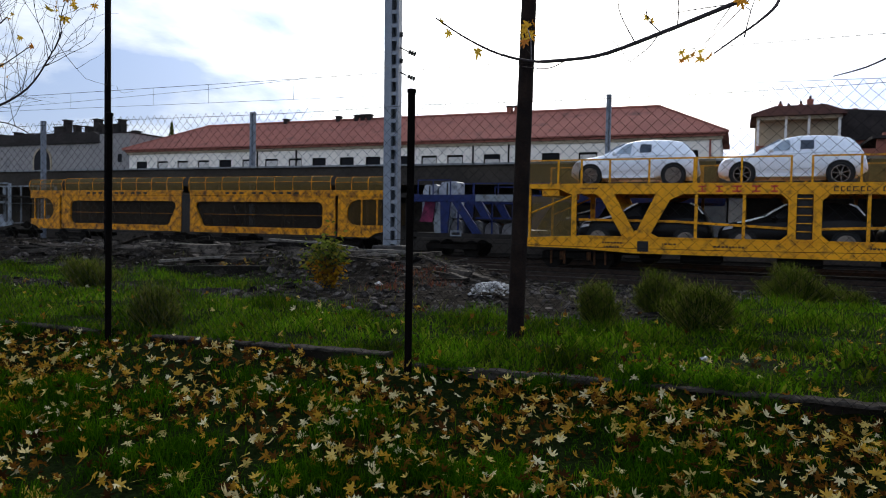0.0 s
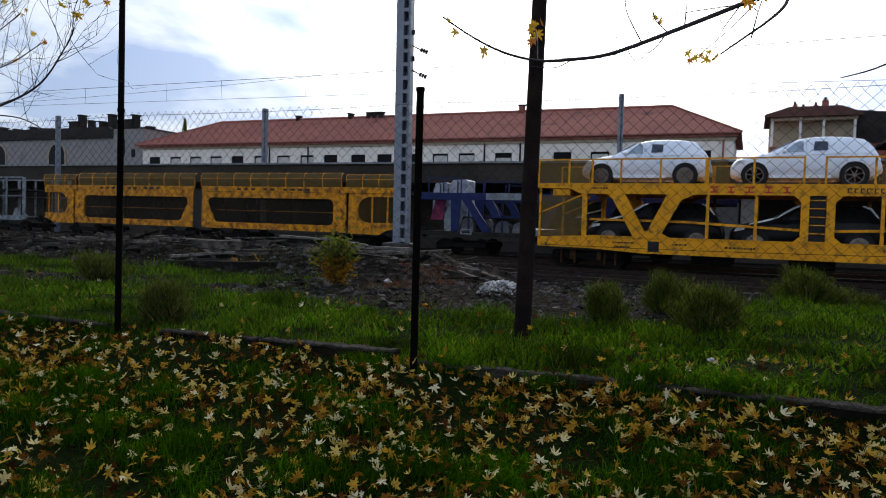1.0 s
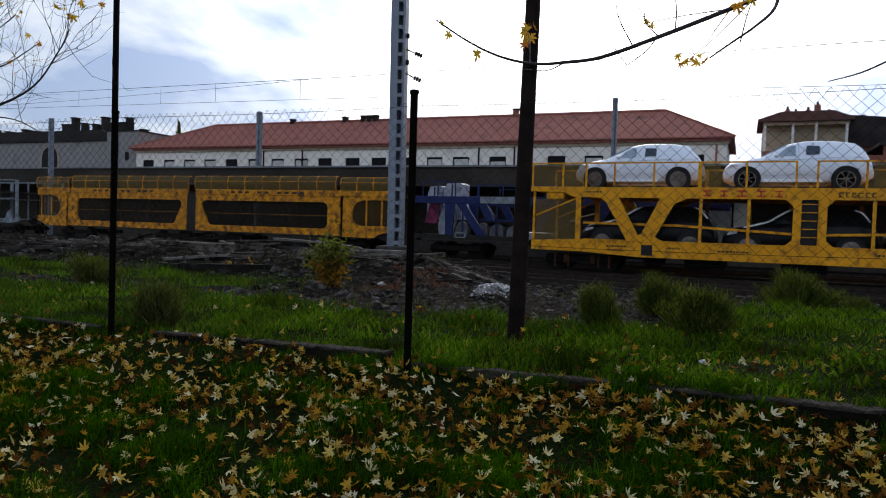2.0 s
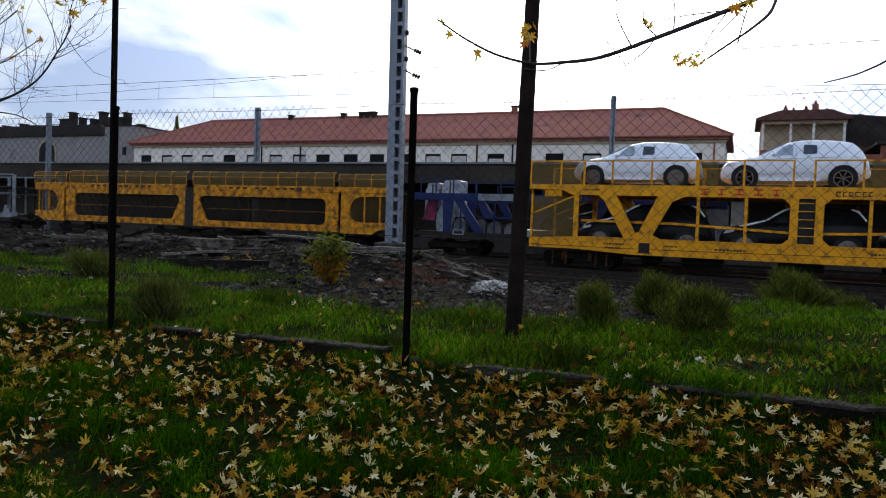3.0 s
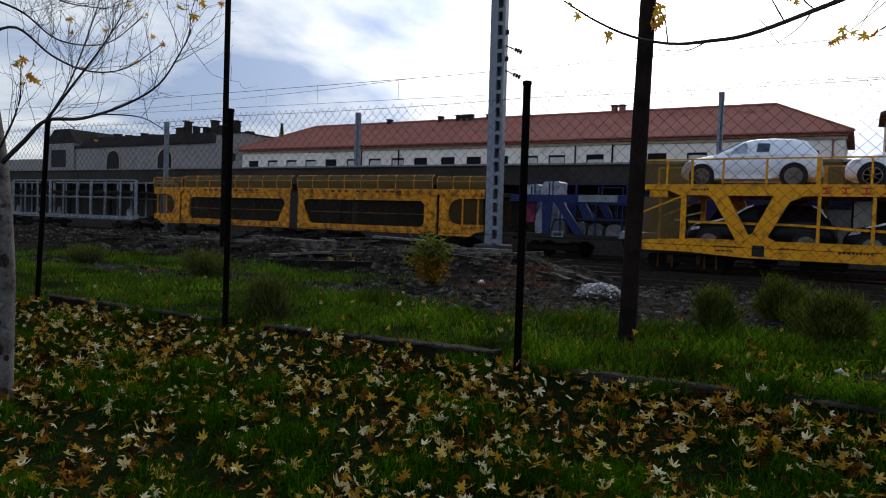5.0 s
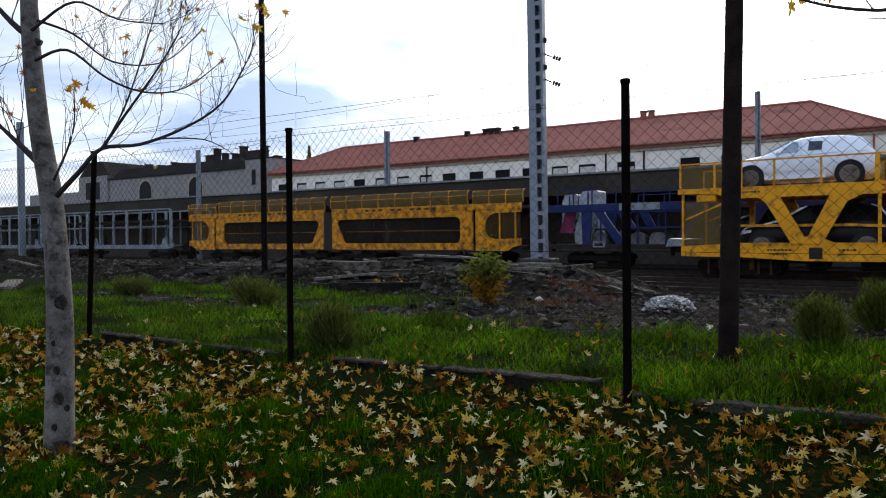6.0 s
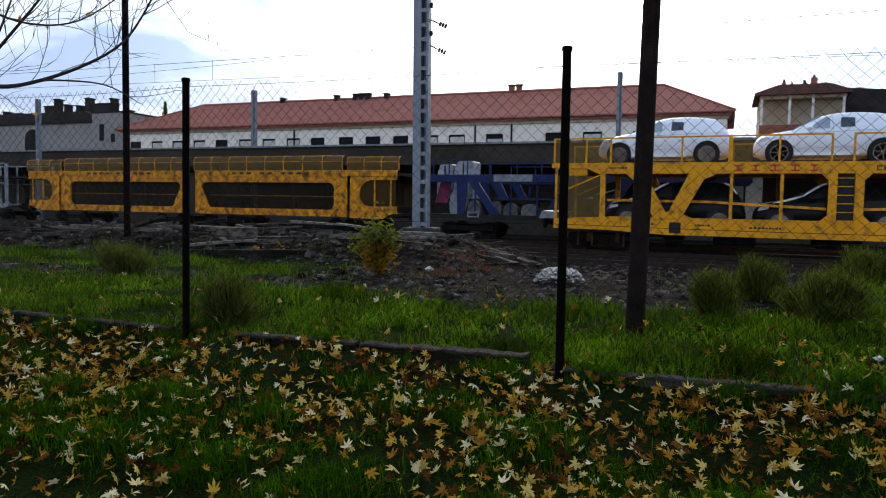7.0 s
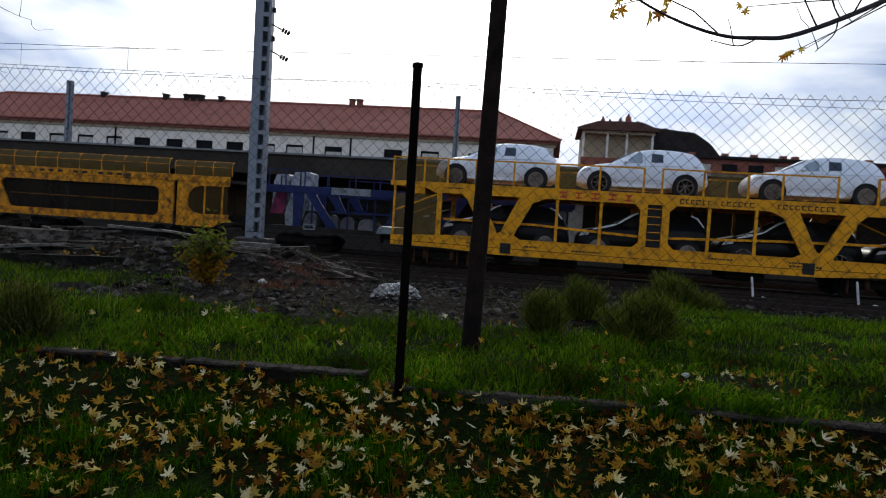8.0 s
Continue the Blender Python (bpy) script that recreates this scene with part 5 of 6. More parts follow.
def brick_flats():
    m = Matrix.Translation((31.8, 76.5, 0)) @ pose(0, 0, 0, 0, 0, -23)
    f = empty("apartment_house", m, "brick apartment house with beige loggias and a low red roof", "building")
    x0, x1 = 2.25, 10.2
    part("wall", box(B(), x0, x1, 0, 10, -0.4, 9.7), BRICK, f)
    part("loggia_back", box(B(), x0, x1, 1.6, 10, 9.7, 13.1), BEIGE, f)
    part("parapet", box(B(), x0 - 0.05, x1 + 0.05, -0.05, 0.2, 9.702, 10.05), BRICK, f)
    for s in (x0 + 0.13, 5.05, 7.2, x1 - 0.2):
        part("column", box(B(), s - 0.12, s + 0.12, 0.0, 0.26, 10.05, 13.1), WHITEP, f)
    part("loggia_soffit", box(B(), x0 - 0.05, x1 + 0.05, 0, 1.597, 12.75, 13.098), BEIGE, f)
    for s in (3.7, 6.15, 8.6):
        w = part("shutter", box(B(), s - 0.45, s + 0.45, 1.5, 1.597, 10.2, 12.0), BEIGE, f)
        part("frame", framed(B(), (s - 0.55, s + 0.55, 10.1, 12.1), [(s + 0.45, 10.2), (s + 0.45, 12.0), (s - 0.45, 12.0), (s - 0.45, 10.2)], 1.42, 1.498), BEIGE, w)
    bm = B()
    prism(bm, [(x0 - 0.6, 13.1), (x1 + 0.4, 13.1), (x1 + 0.4, 13.35), (8.7, 14.1), (3.9, 14.1), (x0 - 0.6, 13.35)], -0.6, 9)
    part("roof", bm, DULLTILE, f)
    for s, t, wd in ((4.6, 14.9, 0.45), (5.4, 14.6, 0.7), (6.6, 14.8, 0.45), (7.5, 15.3, 0.6), (8.6, 14.5, 0.6)):
        ch = part("chimney", box(B(), s - wd / 2, s + wd / 2, 3, 3.8, 13.4, t), BRICK, f)
        part("chimney_pot", tube(B(), [(s, 3.4, t), (s, 3.4, t + 0.35)], 0.12, 8), SLATE, ch)
    part("rear_wing", box(B(), 10.2, 17.6, 2.0, 11, -0.4, 10.6), BRICK, f)
    bm = B()
    prism(bm, [(10.2, 10.6), (18.0, 10.6), (16.6, 12.3), (14.8, 13.5), (10.2, 13.9)], 1.6, 11)
    part("wing_roof", bm, SLATE, f, "dark stepped roof of the wing")
    for s, t in ((12.0, 14.4), (13.0, 14.2), (15.2, 13.9)):
        part("chimney", box(B(), s - 0.25, s + 0.25, 5, 5.6, 12.5, t), BRICK, f)
    low = empty("brick_terrace", Matrix.Translation((38.0, 61.5, 0)) @ pose(0, 0, 0, 0, 0, -23), "low brick terrace with a dark roof edge and chimneys", "building")
    wall_with_windows(low, 0, 34, -0.4, 9.2, 0, 0.4, [(1.8 + 2.4 * k, 0.7, 7.9, 8.75) for k in range(13)], BRICK)
    for k in range(13):
        part("window", box(B(), 1.1 + 2.4 * k, 2.5 + 2.4 * k, 0.15, 0.2, 7.9, 8.75), PANE if k % 3 else BLIND, low)
    part("roof", prism(B(), [(-0.4, 9.2), (34.4, 9.2), (34.4, 9.45), (-0.4, 9.45)], -0.4, 8), SLATE, low)
    for s in (0.8, 3.9, 6.6, 9.3, 10.4, 14, 17, 21):
        part("chimney", box(B(), s, s + 0.6, 2, 2.6, 9.45, 10.0), BRICK, low)


brick_flats()


def conifer(x, y, h):
    """A small dark conifer standing far behind the buildings."""
    t = empty("conifer", pose(x, y, -0.4), "dark pointed conifer behind the station roofs", "tree")
    part("trunk", tube(B(), [(0, 0, 0), (0, 0, h)], [0.25, 0.02], 8), TWIG, t)
    rs = random.Random(3)
    bm = B()
    for k in range(420):
        z = h * (0.35 + 0.65 * rs.random())
        r = 1.9 * (1 - z / h) * 1.5 + 0.1
        a = rs.uniform(0, 6.283)
        q = Vector((math.cos(a), math.sin(a), 0))
        p = q * r * rs.uniform(0.5, 1.1) + Vector((0, 0, z - 0.25 * r))
        v = [bm.verts.new(q * 0.05 + Vector((0, 0, z + 0.15))), bm.verts.new(p + q.cross(up) * 0.16), bm.verts.new(p - q.cross(up) * 0.16), bm.verts.new(p * 0.6 + Vector((0, 0, z * 0.4 - 0.3)))]
        bm.faces.new(v[:3])
        bm.faces.new((v[1], v[3], v[2]))
    tagged(part("crown", bm, BROOM, t), kind="stuff")


conifer(-36.2, 97, 14.6)


# ---- fallen timber, rubble and clods ----
random.seed(11)
rng = np.random.default_rng(7)


def plank(x, y, L, wd, th, turn, tilt=0.0, lift=0.0, mat=None, label="grey weathered timber lying on the spoil bank", name="timber_plank"):
    bm = B()
    n = 6
    rings = []
    for i in range(n + 1):
        k = i / n - 0.5
        j = [random.uniform(-1, 1) * 0.008 for _ in range(8)]
        rings.append([bm.verts.new((k * L + j[4] * (3 if i in (0, n) else 0), sy * wd / 2 + j[q], sz * th / 2 + j[q + 4])) for q, (sy, sz) in enumerate(((-1, -1), (1, -1), (1, 1), (-1, 1)))])
    for r0, r1 in zip(rings, rings[1:]):
        for k in range(4):
            bm.faces.new((r0[k], r0[(k + 1) % 4], r1[(k + 1) % 4], r1[k]))
    bm.faces.new(rings[0])
    bm.faces.new(rings[-1][::-1])
    ob = part(name, bm, mat or TIMBER)
    ob.matrix_basis = pose(x, y, gz(x, y) + th * 0.35 + lift, random.uniform(-6, 6), tilt, turn)
    tagged(ob, label, "stick" if name == "stick" else "plank", "timber on the spoil bank")


for x, y, L, wd, th, turn, tilt in ((-4.4, 15.6, 2.3, 0.2, 0.13, -4, -2), (-3.3, 17.6, 1.9, 0.22, 0.12, -20, 2), (-5.9, 17.9, 2.6, 0.24, 0.14, -24, 0), (0.85, 16.4, 1.9, 0.2, 0.09, -48, 10),
                                   (0.55, 15.6, 0.8, 0.2, 0.1, -30, 6), (-2.3, 15.9, 1.3, 0.26, 0.15, 8, 0), (-1.2, 16.9, 1.0, 0.4, 0.14, -10, 0), (-6.8, 19.1, 2.6, 0.25, 0.15, -25, 0),
                                   (-9.6, 19.6, 2.7, 0.25, 0.15, -18, 2), (3.3, 17.2, 1.3, 0.1, 0.07, 22, -4), (-7.6, 12.2, 0.9, 0.14, 0.08, -5, 0), (-12.2, 18.6, 1.5, 0.12, 0.07, 20, -8), (-11.6, 18.4, 1.3, 0.12, 0.07, -38, 6)):
    plank(x, y, L, wd, th, turn, tilt)
for k in range(60):
    s, r = random.uniform(-13, -2.6), random.uniform(-11, -5.6)
    p = RO + RU * s + RN * r
    plank(p.x, p.y, random.uniform(0.6, 2.6), random.uniform(0.10, 0.22), random.uniform(0.05, 0.13), -20 + random.gauss(0, 24), random.gauss(0, 5), random.uniform(0.0, 0.10))
for k in range(80):
    s, r = random.uniform(-12, 0.5), random.uniform(-11, -4.2)
    p = RO + RU * s + RN * r
    plank(p.x, p.y, random.uniform(0.3, 1.7), random.uniform(0.03, 0.10), random.uniform(0.025, 0.05), -20 + random.gauss(0, 35), random.gauss(0, 6), random.uniform(0.02, 0.10), None, "thin weathered lath lying on the spoil bank", "timber_lath")

for k in range(16):
    s, r = random.uniform(-3, 8), random.uniform(-7.5, -3)
    p = RO + RU * s + RN * r
    plank(p.x, p.y, random.uniform(0.4, 1.3), random.uniform(0.025, 0.05), random.uniform(0.02, 0.04), random.uniform(-60, 40), random.gauss(0, 4), 0.015, None, "thin grey stick lying on dark trackside soil", "stick")


def beam(p0, p1, wd, th, mat, label, name="timber_beam"):
    """A worn balk or board from p0 to p1, its top at their height."""
    a, c = Vector(p0), Vector(p1)
    L = (c - a).length
    n = max(5, int(L / 0.3))
    bm = B()
    rings = []
    for i in range(n + 1):
        k = i / n * L
        j = [random.uniform(-1, 1) * 0.01 for _ in range(8)]
        rings.append([bm.verts.new((k + (j[q] * 4 if i in (0, n) else 0), sy * wd / 2 + j[q], sz + j[q + 4] * 0.8)) for q, (sy, sz) in enumerate(((-1, -th), (1, -th), (1, 0), (-1, 0)))])
    for r0, r1 in zip(rings, rings[1:]):
        for k in range(4):
            bm.faces.new((r0[k], r0[(k + 1) % 4], r1[(k + 1) % 4], r1[k]))
    bm.faces.new(rings[0])
    bm.faces.new(rings[-1][::-1])
    ob = part(name, bm, mat)
    d = (c - a).normalized()
    ob.matrix_basis = Matrix.Translation(a) @ Matrix.Rotation(math.atan2(d.y, d.x), 4, "Z") @ Matrix.Rotation(-math.asin(d.z), 4, "Y")
    tagged(ob, label, "beam" if name == "timber_beam" else "plank", "timber on the spoil bank")


def on_bank(s, r, z):
    p = RO + RU * s + RN * r
    return p.x, p.y, z


GREYBOARD, TARRED = "pale grey weathered board lying on the timber heap", "black tarred timber balk on the spoil bank"
for q0, q1, wd, th, mat, text, nm in (
        (on_bank(-16.6, -6.0, 0.27), on_bank(-10.7, -6.0, 0.28), 0.16, 0.10, BOARD, GREYBOARD, "timber_plank"),
        (on_bank(-16.2, -5.7, 0.33), on_bank(-11.2, -5.6, 0.31), 0.20, 0.12, DARKBALK, TARRED, "timber_beam"),
        (on_bank(-20.4, -6.1, 0.27), on_bank(-18.7, -5.9, 0.31), 0.14, 0.09, BOARD, GREYBOARD, "timber_plank"),
        (on_bank(-21.5, -5.5, 0.30), on_bank(-13.0, -5.4, 0.32), 0.2, 0.14, DARKBALK, TARRED, "timber_beam"),
        (on_bank(-10.0, -6.0, 0.27), on_bank(-8.2, -6.0, 0.38), 0.15, 0.07, BOARD, GREYBOARD, "timber_plank"),
        (on_bank(-10.4, -6.4, 0.28), on_bank(-5.4, -6.3, 0.36), 0.24, 0.2, DARKBALK, TARRED, "timber_beam"),
        (on_bank(-9.0, -5.8, 0.34), on_bank(-4.9, -5.9, 0.40), 0.26, 0.22, DARKBALK, TARRED, "timber_beam"),
        (on_bank(-8.6, -6.1, 0.52), on_bank(-5.3, -6.0, 0.50), 0.26, 0.16, DARKBALK, TARRED, "timber_beam"),
        (on_bank(-7.9, -6.05, 0.60), on_bank(-6.1, -6.0, 0.55), 0.2, 0.06, BOARD, GREYBOARD, "timber_plank"),
        (on_bank(-6.3, -6.2, 0.58), on_bank(-4.7, -6.5, 0.46), 0.16, 0.05, BOARD, GREYBOARD, "timber_plank"),
        ((-11.55, 18.81, 0.33), (-6.22, 17.33, 0.36), 0.22, 0.16, DARKBALK, TARRED, "timber_beam"),
        ((-5.72, 15.45, 0.24), (-4.34, 15.44, 0.36), 0.17, 0.05, BOARD, GREYBOARD, "timber_plank"),
        ((-5.53, 14.93, 0.16), (-3.03, 14.25, 0.23), 0.2, 0.15, DARKBALK, TARRED, "timber_beam"),
        ((-5.2, 15.7, 0.26), (-2.9, 15.5, 0.34), 0.2, 0.15, DARKBALK, TARRED, "timber_beam"),
        ((-3.3, 14.91, 0.36), (-0.78, 15.73, 0.38), 0.26, 0.2, DARKBALK, TARRED, "timber_beam"),
        ((-3.6, 15.6, 0.42), (-1.4, 16.3, 0.46), 0.24, 0.2, DARKBALK, TARRED, "timber_beam"),
        ((-1.45, 16.9, 0.42), (-0.72, 16.6, 0.40), 0.3, 0.05, BOARD, GREYBOARD, "timber_plank"),
        ((-2.2, 17.3, 0.5), (-0.5, 17.6, 0.46), 0.2, 0.07, BOARD, GREYBOARD, "timber_plank"),
        ((-9.56, 16.32, 0.07), (-8.99, 16.44, 0.09), 0.25, 0.08, DARKBALK, "short black board lying in rough grass", "timber_plank"),
        ((-18.6, 21.6, 0.5), (-17.2, 21.2, 0.28), 0.1, 0.05, BOARD, GREYBOARD, "timber_plank"),
        ((-12.6, 14.6, 0.08), (-13.7, 16.2, 0.14), 0.34, 0.05, BOARD, "pale grey weathered board lying in rough grass", "timber_plank"),
        ((-13.1, 14.5, 0.07), (-13.9, 15.6, 0.12), 0.2, 0.05, BOARD, "pale grey weathered board lying in rough grass", "timber_plank")):
    beam(q0, q1, wd, th, mat, text, nm)


def stones(name, pts, sizes, mat, label, category, kind="stuff", m=None, flat=0.7):
    """Many rough stones in one mesh."""
    base = [(1, 0, 0), (-1, 0, 0), (0, 1, 0), (0, -1, 0), (0, 0, 1), (0, 0, -1), (0.62, 0.62, 0.5), (-0.6, 0.6, -0.5), (0.6, -0.62, -0.45), (-0.62, -0.6, 0.5)]
    bm = B()
    for p in base:
        bm.verts.new(p)
    h = bmesh.ops.convex_hull(bm, input=bm.verts)
    bmesh.ops.triangulate(bm, faces=bm.faces)
    bm.verts.index_update()
    bv, bf = np.array([v.co for v in bm.verts]), np.array([[v.index for v in f.verts] for f in bm.faces])
    bm.free()
    n, k = len(pts), len(bv)
    q = rng.normal(size=(n, 3, 3))
    rot = np.linalg.qr(q)[0]
    v = np.einsum("nij,kj->nki", rot, bv) * (1 + rng.uniform(-0.25, 0.25, (n, k, 1)))
    v = v * np.asarray(sizes)[:, None, None] * np.array([1, 1, flat]) + np.asarray(pts)[:, None, :]
    f = bf[None] + (np.arange(n) * k)[:, None, None]
    ob = raw(name, v.reshape(-1, 3), f.reshape(-1, 3), mat, kind, label, category)
    if m is not None:
        ob.matrix_basis = m
    return ob


P = []
for k in range(620):
    a, q = random.uniform(0, 2 * math.pi), random.random() ** 0.6
    P.append((0.36 * q * math.cos(a), 0.27 * q * math.sin(a), 0.015 + 0.215 * max(0, 1 - q ** 3) ** 0.6 * random.uniform(0.75, 1)))
stones("rubble_heap", P, 0.008 + 0.030 * rng.random(len(P)) ** 2.2, STONE, "small heap of pale broken rubble on dark soil", "rubble heap", "stuff", pose(1.08, 11.45, gz(1.08, 11.45)))
N0 = 26000
xx, yy = rng.uniform(-22, 18, N0), rng.uniform(7.5, 24, N0)
aa, dd, ss, rr = coords(xx, yy)
keep = (growth(xx, yy) < 0.5) & (rr < -1.0)
xx, yy = xx[keep], yy[keep]
stones("soil_clods", np.stack([xx, yy, ground_z(xx, yy)], 1), 0.012 + 0.085 * rng.random(len(xx)) ** 5 + 0.012 * rng.random(len(xx)), CLOD, "dark clods and grit strewn over trackside dirt", "clods")
xx, yy = rng.uniform(-16, 3, 900), rng.uniform(12.5, 24, 900)
aa, dd, ss, rr = coords(xx, yy)
keep = (rr > -11.8) & (rr < -5.2) & (ss < -1.2)
xx, yy = xx[keep], yy[keep]
stones("spoil_rubble", np.stack([xx, yy, ground_z(xx, yy) + 0.02], 1), 0.04 + 0.14 * rng.random(len(xx)) ** 2.5, CLOD, "dark broken rubble on the spoil bank", "rubble", flat=0.6)
for x, y, k in ((-0.83, 12.88, 0.07), (2.43, 6.16, 0.035)):
    stones("pale_stone", [(0, 0, k * 0.6)], [k], STONE, "small white stone lying on bare soil", "stone", "", pose(x, y, gz(x, y)))
for (x, y, h, tilt) in ((13.2, 19.05, 0.52, 9), (15.8, 17.85, 0.6, 10)):
    bm = B()
    tube(bm, [(0, 0, -0.2), (0, 0, h * 0.9), (0, 0, h)], [0.035, 0.035, 0.02], 6)
    ob = part("marker_stake", bm, WHITEP)
    ob.matrix_basis = pose(x, y, gz(x, y) + 0.12, 0, -tilt, 0)
    tagged(ob, "leaning white painted marker stake beside the track", "stake", "marker stakes")
    stones("pale_stone", [(0, 0, 0.06)], [0.13], STONE, "pale lump of stone beside the track", "stone", "", pose(x - 0.35, y - 0.9, gz(x - 0.35, y - 0.9)))


# ---- leaves ----
def maple_outline():
    """Five-lobed leaf in the plane, stalk at the origin, about 1 across."""
    pts = []
    for ang, rad in ((-90, 0.05), (-58, 0.34), (-38, 0.20), (-20, 0.40), (-4, 0.50), (6, 0.36), (22, 0.25), (34, 0.40), (46, 0.60), (58, 0.38), (70, 0.26), (80, 0.48), (90, 0.68)):
        pts.append((rad * math.cos(radians(ang)), rad * math.sin(radians(ang))))
    return pts + [(-x, y) for x, y in pts[-2:0:-1]]


OUT = maple_outline()


def leaf_geometry(curl, fold, seed):
    """Vertices and triangles of one curled leaf."""
    rr = random.Random(seed)
    v = [(0, 0.08, 0)]
    for x, y in OUT:
        jx, jy = x * rr.uniform(0.85, 1.12), y * rr.uniform(0.88, 1.1)
        v.append((jx, jy, curl * (jx * jx + jy * jy) + fold * abs(jx) + rr.uniform(-0.03, 0.03)))
    n = len(OUT)
    f = [(0, 1 + i, 1 + (i + 1) % n) for i in range(n)]
    v += [(-0.012, -0.03, 0.0), (0.012, -0.03, 0.0), (0.05, -0.42, 0.05)]
    f.append((n + 1, n + 2, n + 3))
    return np.array(v), np.array(f)


LEAVES = [leaf_geometry(c, fo, i) for i, (c, fo) in enumerate(((0.35, 0.1), (0.7, 0.0), (-0.35, 0.35), (0.2, -0.25), (0.9, 0.3), (-0.5, -0.1)))]


def leaf_mesh(i, mat):
    me = bpy.data.meshes.new("leaf")
    me.from_pydata(LEAVES[i][0].tolist(), [], LEAVES[i][1].tolist())
    me.materials.append(mat)
    return me


def fence_xy(a, d):
    return FENCE_O.x + a * FU.x + d * FN.x, FENCE_O.y + a * FU.y + d * FN.y


def clumpy(a, d):
    return 0.5 + 0.5 * np.sin(a * 1.9 + 1.3 * np.sin(d * 2.3)) * np.sin(d * 3.1 + 0.9 * np.sin(a * 1.1) + 0.4)


def spread_of_leaves(a, d):
    """Leaves lie thicker under the maple and along the kerb than on the open lawn between."""
    open_lawn = sm(-3.6, -2.4, a) * (1 - sm(-0.5, 0.9, a)) * (1 - sm(-1.5, -0.8, d))
    return 0.72 - 0.30 * open_lawn + 0.28 * sm(0.0, 1.2, a)


def leaf_field(name, n, arange, drange, size, lift, mat, label, bias):
    a, d = rng.uniform(*arange, n), rng.uniform(*drange, n)
    k = clumpy(a, d)
    keep = rng.random(n) < ((1 - bias) + bias * k) * (1 if drange[0] > -0.1 else spread_of_leaves(a, d))
    a, d = a[keep], d[keep]
    n = len(a)
    x, y = fence_xy(a, d)
    z = ground_z(x, y) + rng.uniform(*lift, n)
    vs, fs, base = [], [], 0
    pick = rng.integers(0, len(LEAVES), n)
    for i in range(n):
        v, f = LEAVES[pick[i]]
        e = Euler((rng.normal(0, 0.68), rng.normal(0, 0.68), rng.uniform(0, 6.28))).to_matrix()
        vs.append(v @ np.array(e).T * rng.uniform(*size) + (x[i], y[i], z[i]))
        fs.append(f + base)
        base += len(v)
    return raw(name, np.concatenate(vs), np.concatenate(fs), mat, "stuff", label, "fallen leaves")


litter = leaf_field("leaf_litter", 26000, (-9, 5.6), (-3.6, -0.02), (0.038, 0.088), (0.008, 0.075), LITTER, "yellow, tan and brown maple leaves strewn over the lawn", 0.68)
leaf_field("verge_leaves", 260, (-8, 5), (0.15, 3.5), (0.05, 0.09), (0.05, 0.14), LITTER, "scattered pale maple leaves caught in the verge grass", 0.3)
leaf_field("lawn_leaves", 8000, (-12, 9), (-11, -3.6), (0.05, 0.10), (0.004, 0.03), LITTER, "maple leaves strewn over the wider lawn", 0.6)
leaf_field("verge_leaves", 130, (1.2, 3.4), (0.4, 2.2), (0.04, 0.08), (0.0, 0.05), LITTER, "brown and yellow leaves on a bare patch of verge", 0.2)
leaf_field("timber_leaves", 26, (-7.6, -6.5), (6.8, 7.3), (0.05, 0.09), (0.04, 0.16), LITTER, "rust-orange leaves caught on the fallen timber", 0.0)
leaf_field("kerb_leaves", 380, (-6, 4.6), (-0.16, 0.12), (0.045, 0.08), (0.03, 0.11), LITTER, "brown and yellow leaves blown against the kerb", 0.6)
loose = [leaf_mesh(i, LITTER_OB) for i in range(len(LEAVES))]
placed = 0
while placed < 290:
    a, d = random.uniform(-5.2, 3.2), random.uniform(-1.9, -0.05)
    if random.random() > 0.3 + 0.7 * float(clumpy(a, d)):
        continue
    x, y = fence_xy(a, d)
    k = random.uniform(0.055, 0.092)
    m = pose(x, y, gz(x, y) + random.uniform(0.03, 0.07), random.gauss(0, 25), random.gauss(0, 25), random.uniform(0, 360)) @ Matrix.Diagonal((k, k, k, 1))
    shared("leaf", random.choice(loose), litter, m)
    placed += 1


# ---- grass ----
def blades(name, x, y, h, w, lean, mat, label, category="grass", base_z=None):
    n = len(x)
    z = ground_z(x, y) - 0.01 if base_z is None else base_z
    ang, tl = rng.uniform(0, 2 * np.pi, n), rng.uniform(0, 2 * np.pi, n)
    dx, dy = np.cos(ang) * w / 2, np.sin(ang) * w / 2
    lx, ly = np.cos(tl) * lean * h, np.sin(tl) * lean * h
    p = np.stack([x, y, z], 1)
    v = np.empty((n, 5, 3))
    off = np.stack([dx, dy, np.zeros(n)], 1)
    m = p + np.stack([lx * 0.3, ly * 0.3, h * 0.6], 1)
    v[:, 0], v[:, 1] = p - off, p + off
    v[:, 2], v[:, 3] = m + off * 0.75, m - off * 0.75
    v[:, 4] = p + np.stack([lx, ly, h * (1 - 0.35 * np.minimum(lean, 1.2))], 1)
    b = (np.arange(n) * 5)[:, None]
    f = np.concatenate([b + [0, 1, 2], b + [0, 2, 3], b + [3, 2, 4]], 0)
    return raw(name, v.reshape(-1, 3), f, mat, "stuff", label, category)


